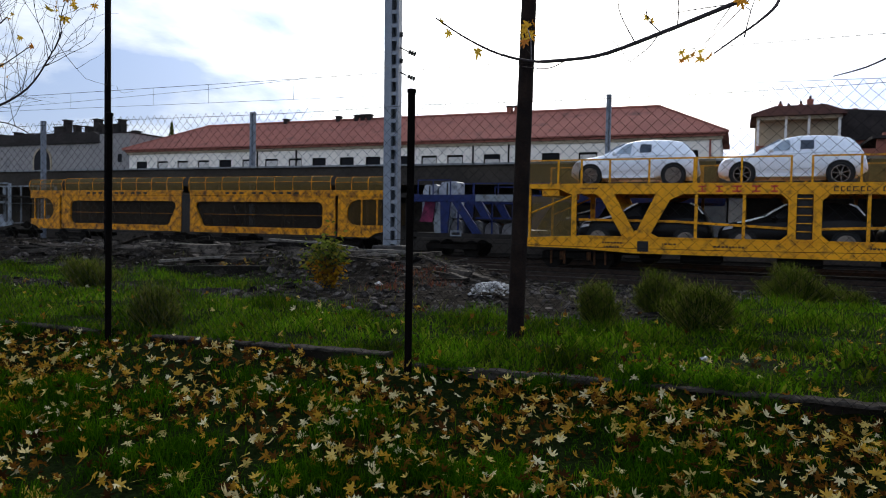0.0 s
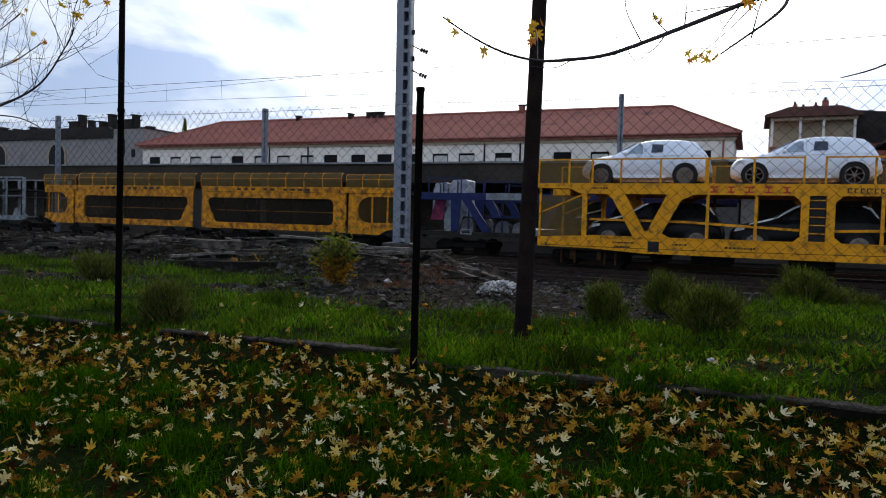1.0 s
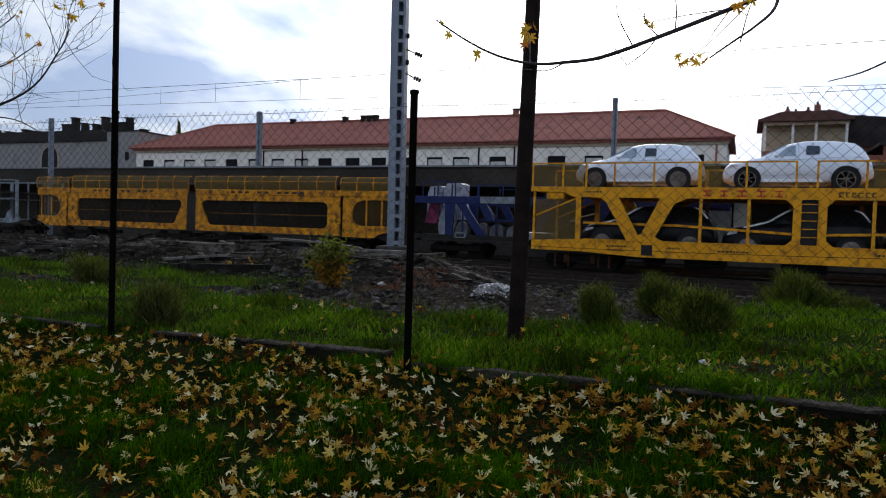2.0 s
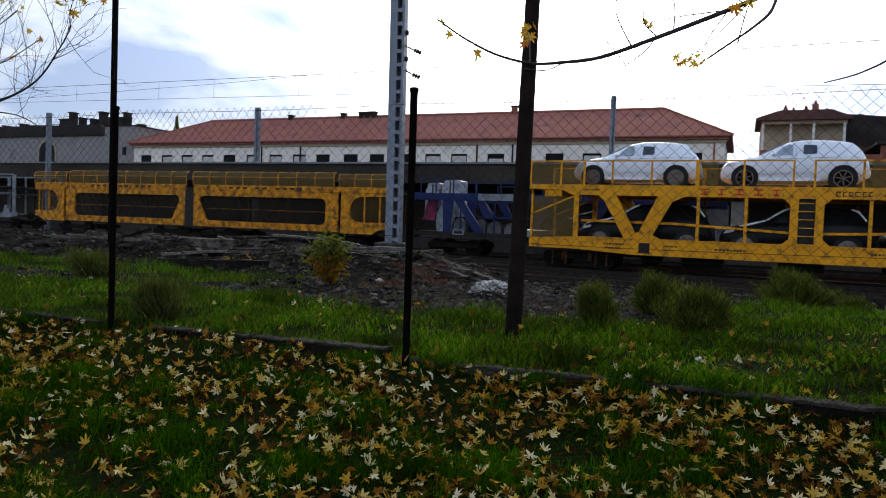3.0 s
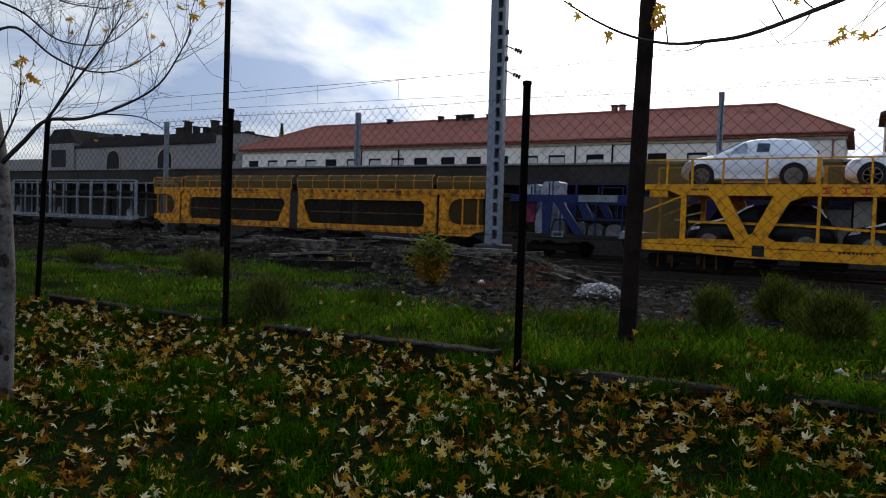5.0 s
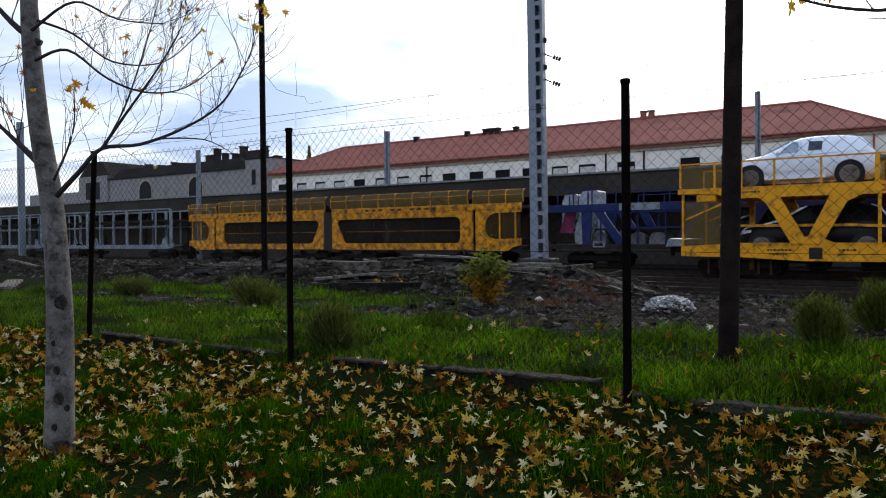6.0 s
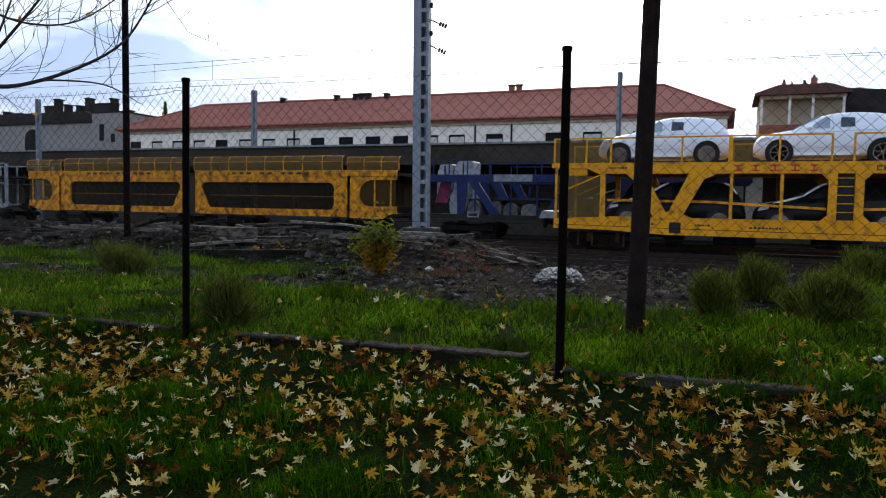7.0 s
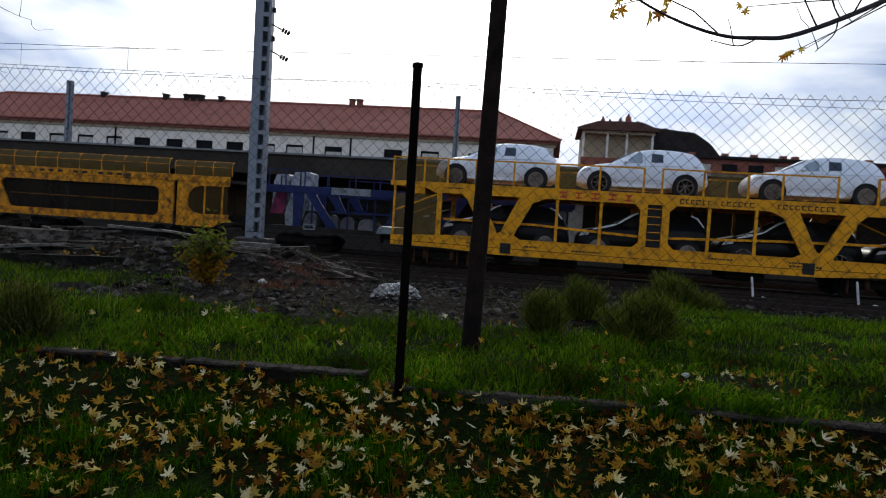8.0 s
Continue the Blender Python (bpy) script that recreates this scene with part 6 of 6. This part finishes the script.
n = 270000
a, d = rng.uniform(-9.5, 5.6, n), rng.uniform(-3.6, 0.06, n)
tuft = 0.5 + 0.5 * np.sin(a * 5.1 + 2 * np.sin(d * 3.5 + 1) + 1.3 * np.sin(a * 1.3)) * np.sin(d * 6.9 + 1.6 * np.sin(a * 3.3))
keep = rng.random(n) < (0.04 + 0.86 * tuft ** 1.7) * (1 - 0.4 * clumpy(a, d))
a, d, tuft = a[keep], d[keep], tuft[keep]
x, y = fence_xy(a, d)
blades("lawn_grass", x, y, (0.016 + 0.14 * tuft ** 2.5) * np.where(a > 0.3, 0.75, 1) * rng.uniform(0.5, 1.5, len(x)), rng.uniform(0.004, 0.009, len(x)), rng.uniform(0.2, 1.3, len(x)), GRASS, "short dark green tufted lawn grass on the bank")
nc = 62                                           # taller tufts standing out of the leaves
ca, cd, cr = rng.uniform(-7.5, 5, nc), rng.uniform(-3.2, -0.3, nc), rng.uniform(0.09, 0.26, nc)
pick = rng.integers(0, nc, 40000)
a, d = ca[pick] + rng.normal(0, 1, len(pick)) * cr[pick] * 0.8, np.minimum(cd[pick] + rng.normal(0, 1, len(pick)) * cr[pick] * 0.55, 0.03)
x, y = fence_xy(a, d)
blades("lawn_tufts", x, y, (0.04 + 0.40 * cr[pick]) * rng.uniform(0.45, 1.25, len(x)), rng.uniform(0.004, 0.009, len(x)), rng.uniform(0.2, 1.2, len(x)), GRASS, "taller dark green grass tufts among fallen leaves")
n = 60000
a, d = rng.uniform(-12, 9, n), rng.uniform(-11, -3.6, n)
x, y = fence_xy(a, d)
blades("outer_lawn_grass", x, y, rng.uniform(0.03, 0.10, n), rng.uniform(0.006, 0.012, n), rng.uniform(0.2, 1.3, n), GRASS, "short dark green lawn grass")
n = 360000
a, d = rng.uniform(-15, 8, n), rng.uniform(0.05, 9.5, n)
x, y = fence_xy(a, d)
g = growth(x, y) * (1 - 0.9 * np.exp(-((a - 1.95) / 0.5) ** 2 - ((d - 1.25) / 0.42) ** 2))
patch = 0.5 + 0.3 * np.sin(x * 1.7 + 1.4 * np.sin(y * 1.1)) * np.sin(y * 2.3 + x * 0.4) + 0.2 * np.sin(x * 5.3 + 2 * np.sin(y * 2.9)) * np.sin(y * 6.1 + x)
keep = rng.random(n) < g * (0.12 + 0.88 * patch ** 1.3) * np.where(d > 4, 0.6, 1)
x, y, patch, d = x[keep], y[keep], patch[keep], d[keep]
blades("verge_grass", x, y, (0.035 + 0.20 * patch ** 2.2) * rng.uniform(0.4, 1.6, len(x)), rng.uniform(0.006, 0.012, len(x)), rng.uniform(0.15, 1.1, len(x)), VERGE, "bright green rough verge grass behind the fence")
nc = 15                                           # tufts hanging over the kerb
ca = rng.uniform(-6, 4.6, nc)
pick = rng.integers(0, nc, 3600)
x, y = fence_xy(ca[pick] + rng.normal(0, 0.09, len(pick)), rng.choice([-0.02, 0.15], nc)[pick] + rng.normal(0, 0.035, len(pick)))
blades("kerb_tufts", x, y, rng.uniform(0.06, 0.19, len(x)), rng.uniform(0.004, 0.009, len(x)), rng.uniform(0.3, 1.3, len(x)), GRASS, "dark green grass tufts hanging over the kerb")
nc = 130                                          # broad-leaved weeds in rosettes among the grass
ca, cd = rng.uniform(-6, 5, nc), rng.uniform(0.15, 2.6, nc)
pick = rng.integers(0, nc, 3600)
x, y = fence_xy(ca[pick] + rng.normal(0, 0.09, len(pick)), cd[pick] + rng.normal(0, 0.09, len(pick)))
blades("verge_weeds", x, y, rng.uniform(0.07, 0.19, len(x)), rng.uniform(0.012, 0.03, len(x)), rng.uniform(0.5, 1.5, len(x)), VERGE, "broad-leaved green weeds in rosettes among verge grass", "weeds")
n = 9000
x, y = rng.uniform(-16, 14, n), rng.uniform(9, 20, n)
aa, dd, ss, rr = coords(x, y)
patch = np.sin(x * 1.1 + 2 * np.sin(y * 0.8)) * np.sin(y * 1.5 + x * 0.5)
keep = (growth(x, y) < 0.5) & (patch > 0.35) & (rr < -5)
x, y = x[keep], y[keep]
blades("dirt_weeds", x, y, rng.uniform(0.06, 0.2, len(x)), rng.uniform(0.006, 0.012, len(x)), rng.uniform(0.2, 1.0, len(x)), BROOM, "sparse dull weeds on trackside dirt", "weeds")


def bush(x, y, wd, ht, n, label):
    """A broom-like bush: upright stems in several tufts, each with fine side shoots."""
    bu = empty("broom_bush", pose(x, y, gz(x, y) - 0.03), label, "bush", "bushes on the verge")
    for k in range(12):
        ta, tq, th, m = rng.uniform(0, 2 * np.pi), rng.uniform(0.15, 1), ht * rng.uniform(0.55, 1.2), n // 12
        cx, cy = 0.34 * wd * tq * np.cos(ta), 0.34 * wd * tq * np.sin(ta)
        bx, by = cx * 0.6 + rng.normal(0, 0.05 * wd, m), cy * 0.6 + rng.normal(0, 0.05 * wd, m)
        ln = th * rng.uniform(0.35, 1.1, m)
        tx, ty = bx + cx * 0.9 + rng.normal(0, 0.10 * wd, m), by + cy * 0.9 + rng.normal(0, 0.10 * wd, m)
        w = rng.uniform(0.0025, 0.006, m) * (0.7 + 0.5 * wd)
        side = rng.uniform(0, 2 * np.pi, m)
        v = np.empty((m, 11, 3))
        ox = np.stack([np.cos(side) * w, np.sin(side) * w, np.zeros(m)], 1)
        p0, p2 = np.stack([bx, by, np.zeros(m)], 1), np.stack([tx, ty, ln], 1)
        p1 = p0 * 0.45 + p2 * 0.55 + rng.normal(0, 0.012, (m, 3))
        v[:, 0], v[:, 1], v[:, 2], v[:, 3], v[:, 4] = p0 - ox, p0 + ox, p1 + ox, p1 - ox, p2
        for q in (5, 8):
            u = rng.uniform(0.2, 0.95, m)[:, None]
            q1 = p1 * (1 - u) + p2 * u
            jit = rng.normal(0, 0.045, (m, 3))
            jit[:, 2] = np.abs(jit[:, 2]) + 0.02
            v[:, q], v[:, q + 1], v[:, q + 2] = q1 - ox, q1 + ox, q1 + jit
        f0 = (np.arange(m) * 11)[:, None]
        f = np.concatenate([f0 + [0, 1, 2], f0 + [0, 2, 3], f0 + [3, 2, 4], f0 + [5, 6, 7], f0 + [8, 9, 10]], 0)
        raw("stem_tuft", v.reshape(-1, 3), f, BROOM).parent = bu


bush(2.03, 7.95, 0.46, 0.42, 3000, "small dark green broom bush in the verge grass")
bush(3.02, 9.3, 0.56, 0.46, 3000, "brownish dark broom bush in the verge")
bush(3.04, 7.92, 0.74, 0.46, 4600, "wide dark green broom bush in the verge grass")
bush(6.55, 12.75, 1.12, 0.62, 4600, "large rounded broom bush beside the sidings")
bush(-2.70, 7.75, 0.56, 0.43, 3000, "small dark broom bush behind a fence post")
bush(-5.3, 11.7, 0.95, 0.42, 2600, "low dark broom bush at the grass edge")
bush(8.6, 14.6, 0.6, 0.35, 1200, "small broom bush beside the sidings")
bush(-8.9, 13.6, 0.8, 0.35, 1500, "low dull bush at the foot of the spoil bank")


def leafy_shrub(x, y, wd, ht):
    z0 = gz(x, y)
    sh = empty("leafy_shrub", pose(x, y, z0), "yellow-green young shrub with autumn leaves on the spoil", "shrub")
    tiers = {True: ([], []), False: ([], [])}
    for k in range(18):
        a, q = random.uniform(0, 6.28), random.uniform(0.1, 1)
        tip = Vector((wd / 2 * q * math.cos(a), wd / 2 * q * math.sin(a), ht * random.uniform(0.55, 1.0) * (1.05 - 0.3 * q)))
        mid = tip * 0.5 + Vector((0, 0, 0.1))
        part("stem", tube(B(), [(0, 0, -0.03), mid, tip], [0.01, 0.007, 0.003], 4), TWIG, sh)
        for j in range(60):
            t = random.uniform(0.15, 1.05)
            p = (mid * min(1, t * 2) if t < 0.5 else mid.lerp(tip, (t - 0.5) * 2)) + Vector([random.gauss(0, 0.09) for _ in range(3)])
            s = random.uniform(0.035, 0.075)
            e = np.array(Euler([random.uniform(-1, 1), random.uniform(-1, 1), random.uniform(0, 6.28)]).to_matrix())
            q4 = np.array([(0, -1, 0), (0.45, -0.1, 0.1), (0, 1, 0), (-0.45, -0.1, 0.1)]) * s @ e.T + np.array(p)
            vs, fs = tiers[p.z < ht * random.uniform(0.3, 0.62)]
            base = 4 * len(vs)
            vs.append(q4)
            fs.extend([(base, base + 1, base + 2), (base, base + 2, base + 3)])
    for low, (vs, fs) in tiers.items():
        lv = raw("foliage", np.concatenate(vs), fs, AUTUMNLEAF if low else SHRUBLEAF)
        lv.parent = sh
        tagged(lv, "yellow-orange lower leaves" if low else "", kind="stuff")


leafy_shrub(-1.63, 12.4, 0.86, 0.95)
nw = 380
cx = rng.choice(4, nw)
wx = np.array([-0.6, 0.25, 0.2, -0.3])[cx] + rng.normal(0, 0.22, nw)
wy = np.array([12.4, 13.0, 15.4, 14.2])[cx] + rng.normal(0, 0.3, nw)
blades("red_weeds", wx, wy, rng.uniform(0.05, 0.2, nw), rng.uniform(0.008, 0.02, nw), rng.uniform(0.3, 1.2, nw), WEEDRED, "reddish withered weeds on dark soil", "weeds")


# ---- trees ----
HANG = [leaf_mesh(i, HANGLEAF) for i in range(3)]


def smooth_path(pts, sub=5):
    P = [Vector(p) for p in pts]
    out = []
    for i in range(len(P) - 1):
        p0, p1, p2, p3 = P[max(i - 1, 0)], P[i], P[i + 1], P[min(i + 2, len(P) - 1)]
        for k in range(sub):
            t = k / sub
            out.append(0.5 * ((2 * p1) + (p2 - p0) * t + (2 * p0 - 5 * p1 + 4 * p2 - p3) * t * t + (3 * p1 - p0 - 3 * p2 + p3) * t ** 3))
    return out + [P[-1]]


def taper(n, r0, r1):
    return [r0 + (r1 - r0) * (i / max(n - 1, 1)) ** 0.8 for i in range(n)]


def sprig(bm, start, direction, length, rad, depth, tips):
    """A crooked twig with side shoots."""
    pts, p, d = [start.copy()], start.copy(), direction.normalized()
    n = 6
    for k in range(n):
        d = (d + Vector([random.gauss(0, 0.16) for _ in range(3)]) + Vector((0, 0, 0.07))).normalized()
        p = p + d * length / n
        pts.append(p.copy())
    tube(bm, pts, taper(len(pts), rad, rad * 0.35), 4, False)
    tips.append((pts[-1], d))
    if depth:
        for k in range(2, n + 1):
            if random.random() < 0.75:
                sd = (d + Vector([random.gauss(0, 0.75), random.gauss(0, 0.5), random.gauss(0.15, 0.6)])).normalized()
                sprig(bm, pts[k], sd, length * random.uniform(0.35, 0.6), rad * 0.6, depth - 1, tips)


def hang_leaf(tree, p, scale):
    m = Matrix.Translation(p) @ pose(0, 0, 0, random.uniform(-110, -40), random.uniform(-60, 60), random.uniform(0, 360)) @ Matrix.Diagonal((scale, scale, scale, 1))
    shared("leaf", random.choice(HANG), tree, m)


def limb(tree, pts, r0, r1, twigs, spread, depth=1, tw_len=(0.25, 0.6), start=0.25):
    path = smooth_path(pts)
    part("limb", tube(B(), path, taper(len(path), r0, r1), 8), TWIG, tree, smooth=True)
    bm, tips = B(), []
    for k in range(twigs):
        i = int(random.uniform(start, 0.98) * (len(path) - 1))
        d = (path[min(i + 1, len(path) - 1)] - path[max(i - 1, 0)]).normalized()
        sd = d * random.uniform(0.2, 0.9) + Vector((random.gauss(0, spread), random.gauss(0, spread), random.gauss(0.45, spread)))
        sprig(bm, path[i], sd, random.uniform(*tw_len), max(r1 * 0.9, 0.0022), depth, tips)
    if len(bm.verts):
        tagged(part("twig_spray", bm, TWIG, tree), kind="stuff")
    else:
        bm.free()
    return tips


def maple_left():
    random.seed(23)
    t = empty("maple_tree", pose(0, 0, 0), "pale-barked young maple nearly bare, a few yellow leaves", "tree", "maple trees")
    trunk = smooth_path([(-3.79, 5.17, -0.5), (-3.78, 5.16, -0.3), (-3.75, 5.15, 0.44), (-3.76, 5.15, 0.9), (-3.80, 5.15, 1.39), (-3.89, 5.15, 1.96), (-3.94, 5.15, 2.72), (-3.96, 5.2, 3.8), (-3.85, 5.2, 5.4)])
    rr = list(np.interp(np.linspace(0, 1, len(trunk)), [0, 0.06, 0.2, 0.35, 0.5, 0.65, 0.8, 1], [0.14, 0.106, 0.09, 0.079, 0.071, 0.062, 0.05, 0.025]))
    part("trunk", tube(B(), trunk, rr, 18), BARK, t, smooth=True)
    for z, turn, w in ((0.69, 5, 0.05), (0.24, -16, 0.03), (0.05, -4, 0.042), (-0.14, -20, 0.026), (-0.02, 26, 0.024), (0.42, -30, 0.02), (-0.27, 22, 0.03)):
        q = (min(trunk, key=lambda p: abs(p.z - z)))
        bm = B()
        tube(bm, [(0, 0, -0.03), (0, 0, 0.0), (0, 0, 0.008), (0, 0, 0.002)], [w * 1.15, w, w * 0.8, w * 0.35], 11)
        for v in bm.verts:
            v.co.x *= 1 + 0.2 * math.sin(v.co.y * 90)
            v.co.y *= 0.75
        a = radians(-51 + turn)
        r = float(np.interp(z, [-0.4, 0, 0.5, 1], [0.115, 0.098, 0.09, 0.083])) - 0.004
        sc = part("branch_scar", bm, SCAR, t, "dark oval branch scar in pale bark")
        sc.matrix_basis = Matrix.Translation((q.x + r * math.cos(a), q.y + r * math.sin(a), z)) @ Matrix.Rotation(a, 4, "Z") @ Matrix.Rotation(radians(90), 4, "Y")
    tips = []
    tips += limb(t, [(-3.74, 5.13, 1.40), (-3.55, 5.1, 1.55), (-3.38, 5.1, 1.70), (-3.1, 5.1, 1.72), (-2.78, 5.1, 1.82), (-2.54, 5.12, 1.97), (-2.39, 5.14, 2.21), (-2.33, 5.15, 2.35)], 0.019, 0.003, 26, 0.35)
    tips += limb(t, [(-3.38, 5.1, 1.70), (-3.17, 5.05, 1.91), (-2.93, 5.0, 2.15), (-2.77, 5.0, 2.38), (-2.69, 5.0, 2.56)], 0.011, 0.0025, 24, 0.35)
    tips += limb(t, [(-3.36, 5.1, 1.72), (-3.27, 5.2, 2.0), (-3.15, 5.25, 2.4), (-3.05, 5.3, 2.8)], 0.008, 0.0025, 13, 0.35)
    tips += limb(t, [(-3.86, 5.1, 2.30), (-3.58, 5.05, 2.34), (-3.26, 5.0, 2.13), (-2.99, 5.0, 2.03), (-2.72, 5.0, 2.05), (-2.45, 5.0, 2.22)], 0.0115, 0.0025, 22, 0.35)
    tips += limb(t, [(-3.88, 5.15, 2.58), (-3.65, 5.2, 2.49), (-3.36, 5.2, 2.29), (-2.99, 5.2, 2.27), (-2.72, 5.2, 2.46)], 0.0095, 0.0025, 20, 0.35)
    tips += limb(t, [(-3.88, 5.1, 2.5), (-3.49, 5.0, 2.63), (-3.18, 5.0, 2.50), (-2.85, 5.0, 2.45)], 0.011, 0.0025, 14, 0.35)
    tips += limb(t, [(-3.82, 5.17, 1.55), (-4.05, 5.2, 1.74), (-4.22, 5.2, 1.89), (-4.55, 5.2, 2.2)], 0.03, 0.006, 10, 0.35)
    tips += limb(t, [(-3.86, 5.15, 2.42), (-4.03, 5.1, 2.56), (-4.29, 5.1, 2.85), (-4.6, 5.1, 3.3)], 0.028, 0.006, 9, 0.35)
    tips += limb(t, [(-3.72, 5.08, 1.5), (-3.55, 5.0, 1.7), (-3.48, 4.97, 1.85), (-3.47, 4.96, 2.05)], 0.009, 0.003, 6, 0.3)
    tips += limb(t, [(-3.9, 5.15, 2.9), (-3.5, 5.3, 3.3), (-3.0, 5.4, 3.5), (-2.5, 5.4, 3.6)], 0.03, 0.006, 12, 0.4)
    tips += limb(t, [(-3.9, 5.2, 3.6), (-4.2, 5.4, 4.2), (-4.5, 5.6, 4.9)], 0.025, 0.006, 8, 0.4)
    tips += limb(t, [(-2.95, 5.08, 1.75), (-2.6, 5.0, 1.72), (-2.4, 5.0, 1.62)], 0.006, 0.002, 3, 0.3, 0)
    random.shuffle(tips)
    for p, d in tips[:90]:
        hang_leaf(t, p, random.uniform(0.028, 0.055))
    for p in ((-3.49, 4.96, 2.08), (-3.44, 4.95, 2.10), (-3.38, 4.97, 1.97), (-3.35, 4.96, 1.95), (-3.4, 4.94, 1.99), (-3.52, 4.96, 2.06)):
        hang_leaf(t, Vector(p), random.uniform(0.06, 0.085))
    # outermost shoot with its last leaves
    part("limb", tube(B(), smooth_path([(-2.33, 5.15, 2.35), (-2.34, 5.16, 2.46), (-2.31, 5.17, 2.56), (-2.26, 5.18, 2.64)]), 0.0022, 5), TWIG, t)
    for p in SHOOT:
        hang_leaf(t, Vector(p), random.uniform(0.06, 0.085))
    return t


SHOOT = ((-2.37, 5.16, 2.54), (-2.27, 5.18, 2.55), (-2.32, 5.17, 2.45), (-2.41, 5.15, 2.50), (-2.31, 5.17, 2.58), (-2.24, 5.17, 2.52))
maple_left()


def maple_right():
    random.seed(31)
    t = empty("maple_tree", pose(0, 0, 0), "maple with thin bare overhanging branches and last yellow leaves", "tree", "maple trees")
    g = gz(4.3, 2.5)
    trunk = smooth_path([(4.3, 2.5, g - 0.2), (4.28, 2.5, g + 0.1), (4.25, 2.52, 0.8), (4.2, 2.55, 2.2), (4.15, 2.5, 4.0), (4.1, 2.5, 6.0)])
    part("trunk", tube(B(), trunk, taper(len(trunk), 0.2, 0.06), 16), BARK, t, smooth=True)
    limb(t, [(4.2, 2.55, 2.2), (3.3, 2.9, 2.75), (2.5, 3.3, 2.68), (1.95, 3.55, 2.36), (1.75, 3.62, 2.25)], 0.05, 0.014, 5, 0.3, 1, (0.3, 0.6), 0.1)
    main = [(1.75, 3.62, 2.25), (1.53, 3.62, 2.15), (1.16, 3.5, 1.975), (0.91, 3.45, 1.87), (0.74, 3.4, 1.83), (0.60, 3.4, 1.82), (0.45, 3.44, 1.86), (0.31, 3.5, 1.94), (0.18, 3.53, 2.03)]
    tips = limb(t, main, 0.0125, 0.003, 0, 0.2)
    tips += limb(t, [(1.75, 3.6, 2.25), (1.63, 3.4, 2.085), (1.51, 3.3, 1.98), (1.40, 3.25, 1.90), (1.29, 3.2, 1.82)], 0.009, 0.003, 0, 0.2)
    tips += limb(t, [(2.5, 3.3, 2.68), (2.38, 3.28, 2.25), (2.13, 3.25, 1.92), (1.95, 3.22, 1.80), (1.77, 3.2, 1.74)], 0.009, 0.002, 0, 0.25)
    for pts in ([(1.17, 3.5, 1.98), (1.10, 3.47, 2.03), (1.09, 3.45, 2.09)], [(1.43, 3.25, 1.90), (1.44, 3.2, 2.02), (1.48, 3.17, 2.14)], [(0.74, 3.4, 1.83), (0.66, 3.39, 1.79), (0.55, 3.39, 1.795)],
                [(1.62, 3.62, 2.185), (1.60, 3.95, 2.12), (1.53, 4.24, 2.04)], [(1.53, 3.62, 2.15), (1.55, 3.9, 2.1), (1.62, 4.2, 2.08)], [(1.25, 3.53, 2.01), (1.2, 3.4, 2.13), (1.05, 3.3, 2.28)], [(1.16, 3.5, 1.975), (1.1, 3.45, 1.90), (1.0, 3.42, 1.82)],
                [(1.6, 3.62, 2.18), (1.45, 3.6, 2.27), (1.24, 3.6, 2.31)], 
                [(1.05, 3.48, 1.93), (0.98, 3.5, 2.08), (0.99, 3.5, 2.2)]):
        tips += limb(t, pts, 0.0032, 0.0014, 1, 0.4, 0, (0.08, 0.2))
    for p in ((0.62, 3.81, 2.09), (0.60, 3.78, 2.06), (0.64, 3.83, 2.05), (0.61, 3.84, 2.02), (0.67, 4.32, 2.22), (0.70, 4.35, 2.19), (0.66, 4.36, 2.16), (0.71, 4.3, 2.23)):
        hang_leaf(t, Vector(p), 0.065)
    part("leaf_stalk", tube(B(), [(0.59, 3.4, 1.82), (0.61, 3.6, 1.96), (0.62, 3.81, 2.07), (0.65, 4.1, 2.15), (0.68, 4.33, 2.2)], [0.003, 0.0026, 0.0022, 0.002, 0.0016], 4), TWIG, t)
    part("leaf_stalk", tube(B(), [(1.53, 3.62, 2.15), (1.45, 4.0, 2.23), (1.37, 4.34, 2.29)], [0.003, 0.0024, 0.0016], 4), TWIG, t)
    for p in ((1.37, 4.34, 2.27), (1.35, 4.35, 2.30)):
        hang_leaf(t, Vector(p), 0.05)
    for p in ((1.24, 3.2, 1.80), (1.27, 3.2, 1.805), (1.17, 3.22, 1.83), (1.40, 3.22, 2.04), (1.45, 3.2, 2.06), (0.24, 3.5, 1.96), (0.2, 3.52, 2.02), (1.53, 4.22, 2.05), (1.57, 4.24, 2.07), (1.50, 4.2, 2.03), (1.60, 4.2, 2.08), (0.36, 3.48, 1.88)):
        hang_leaf(t, Vector(p), random.uniform(0.04, 0.065))


maple_right()
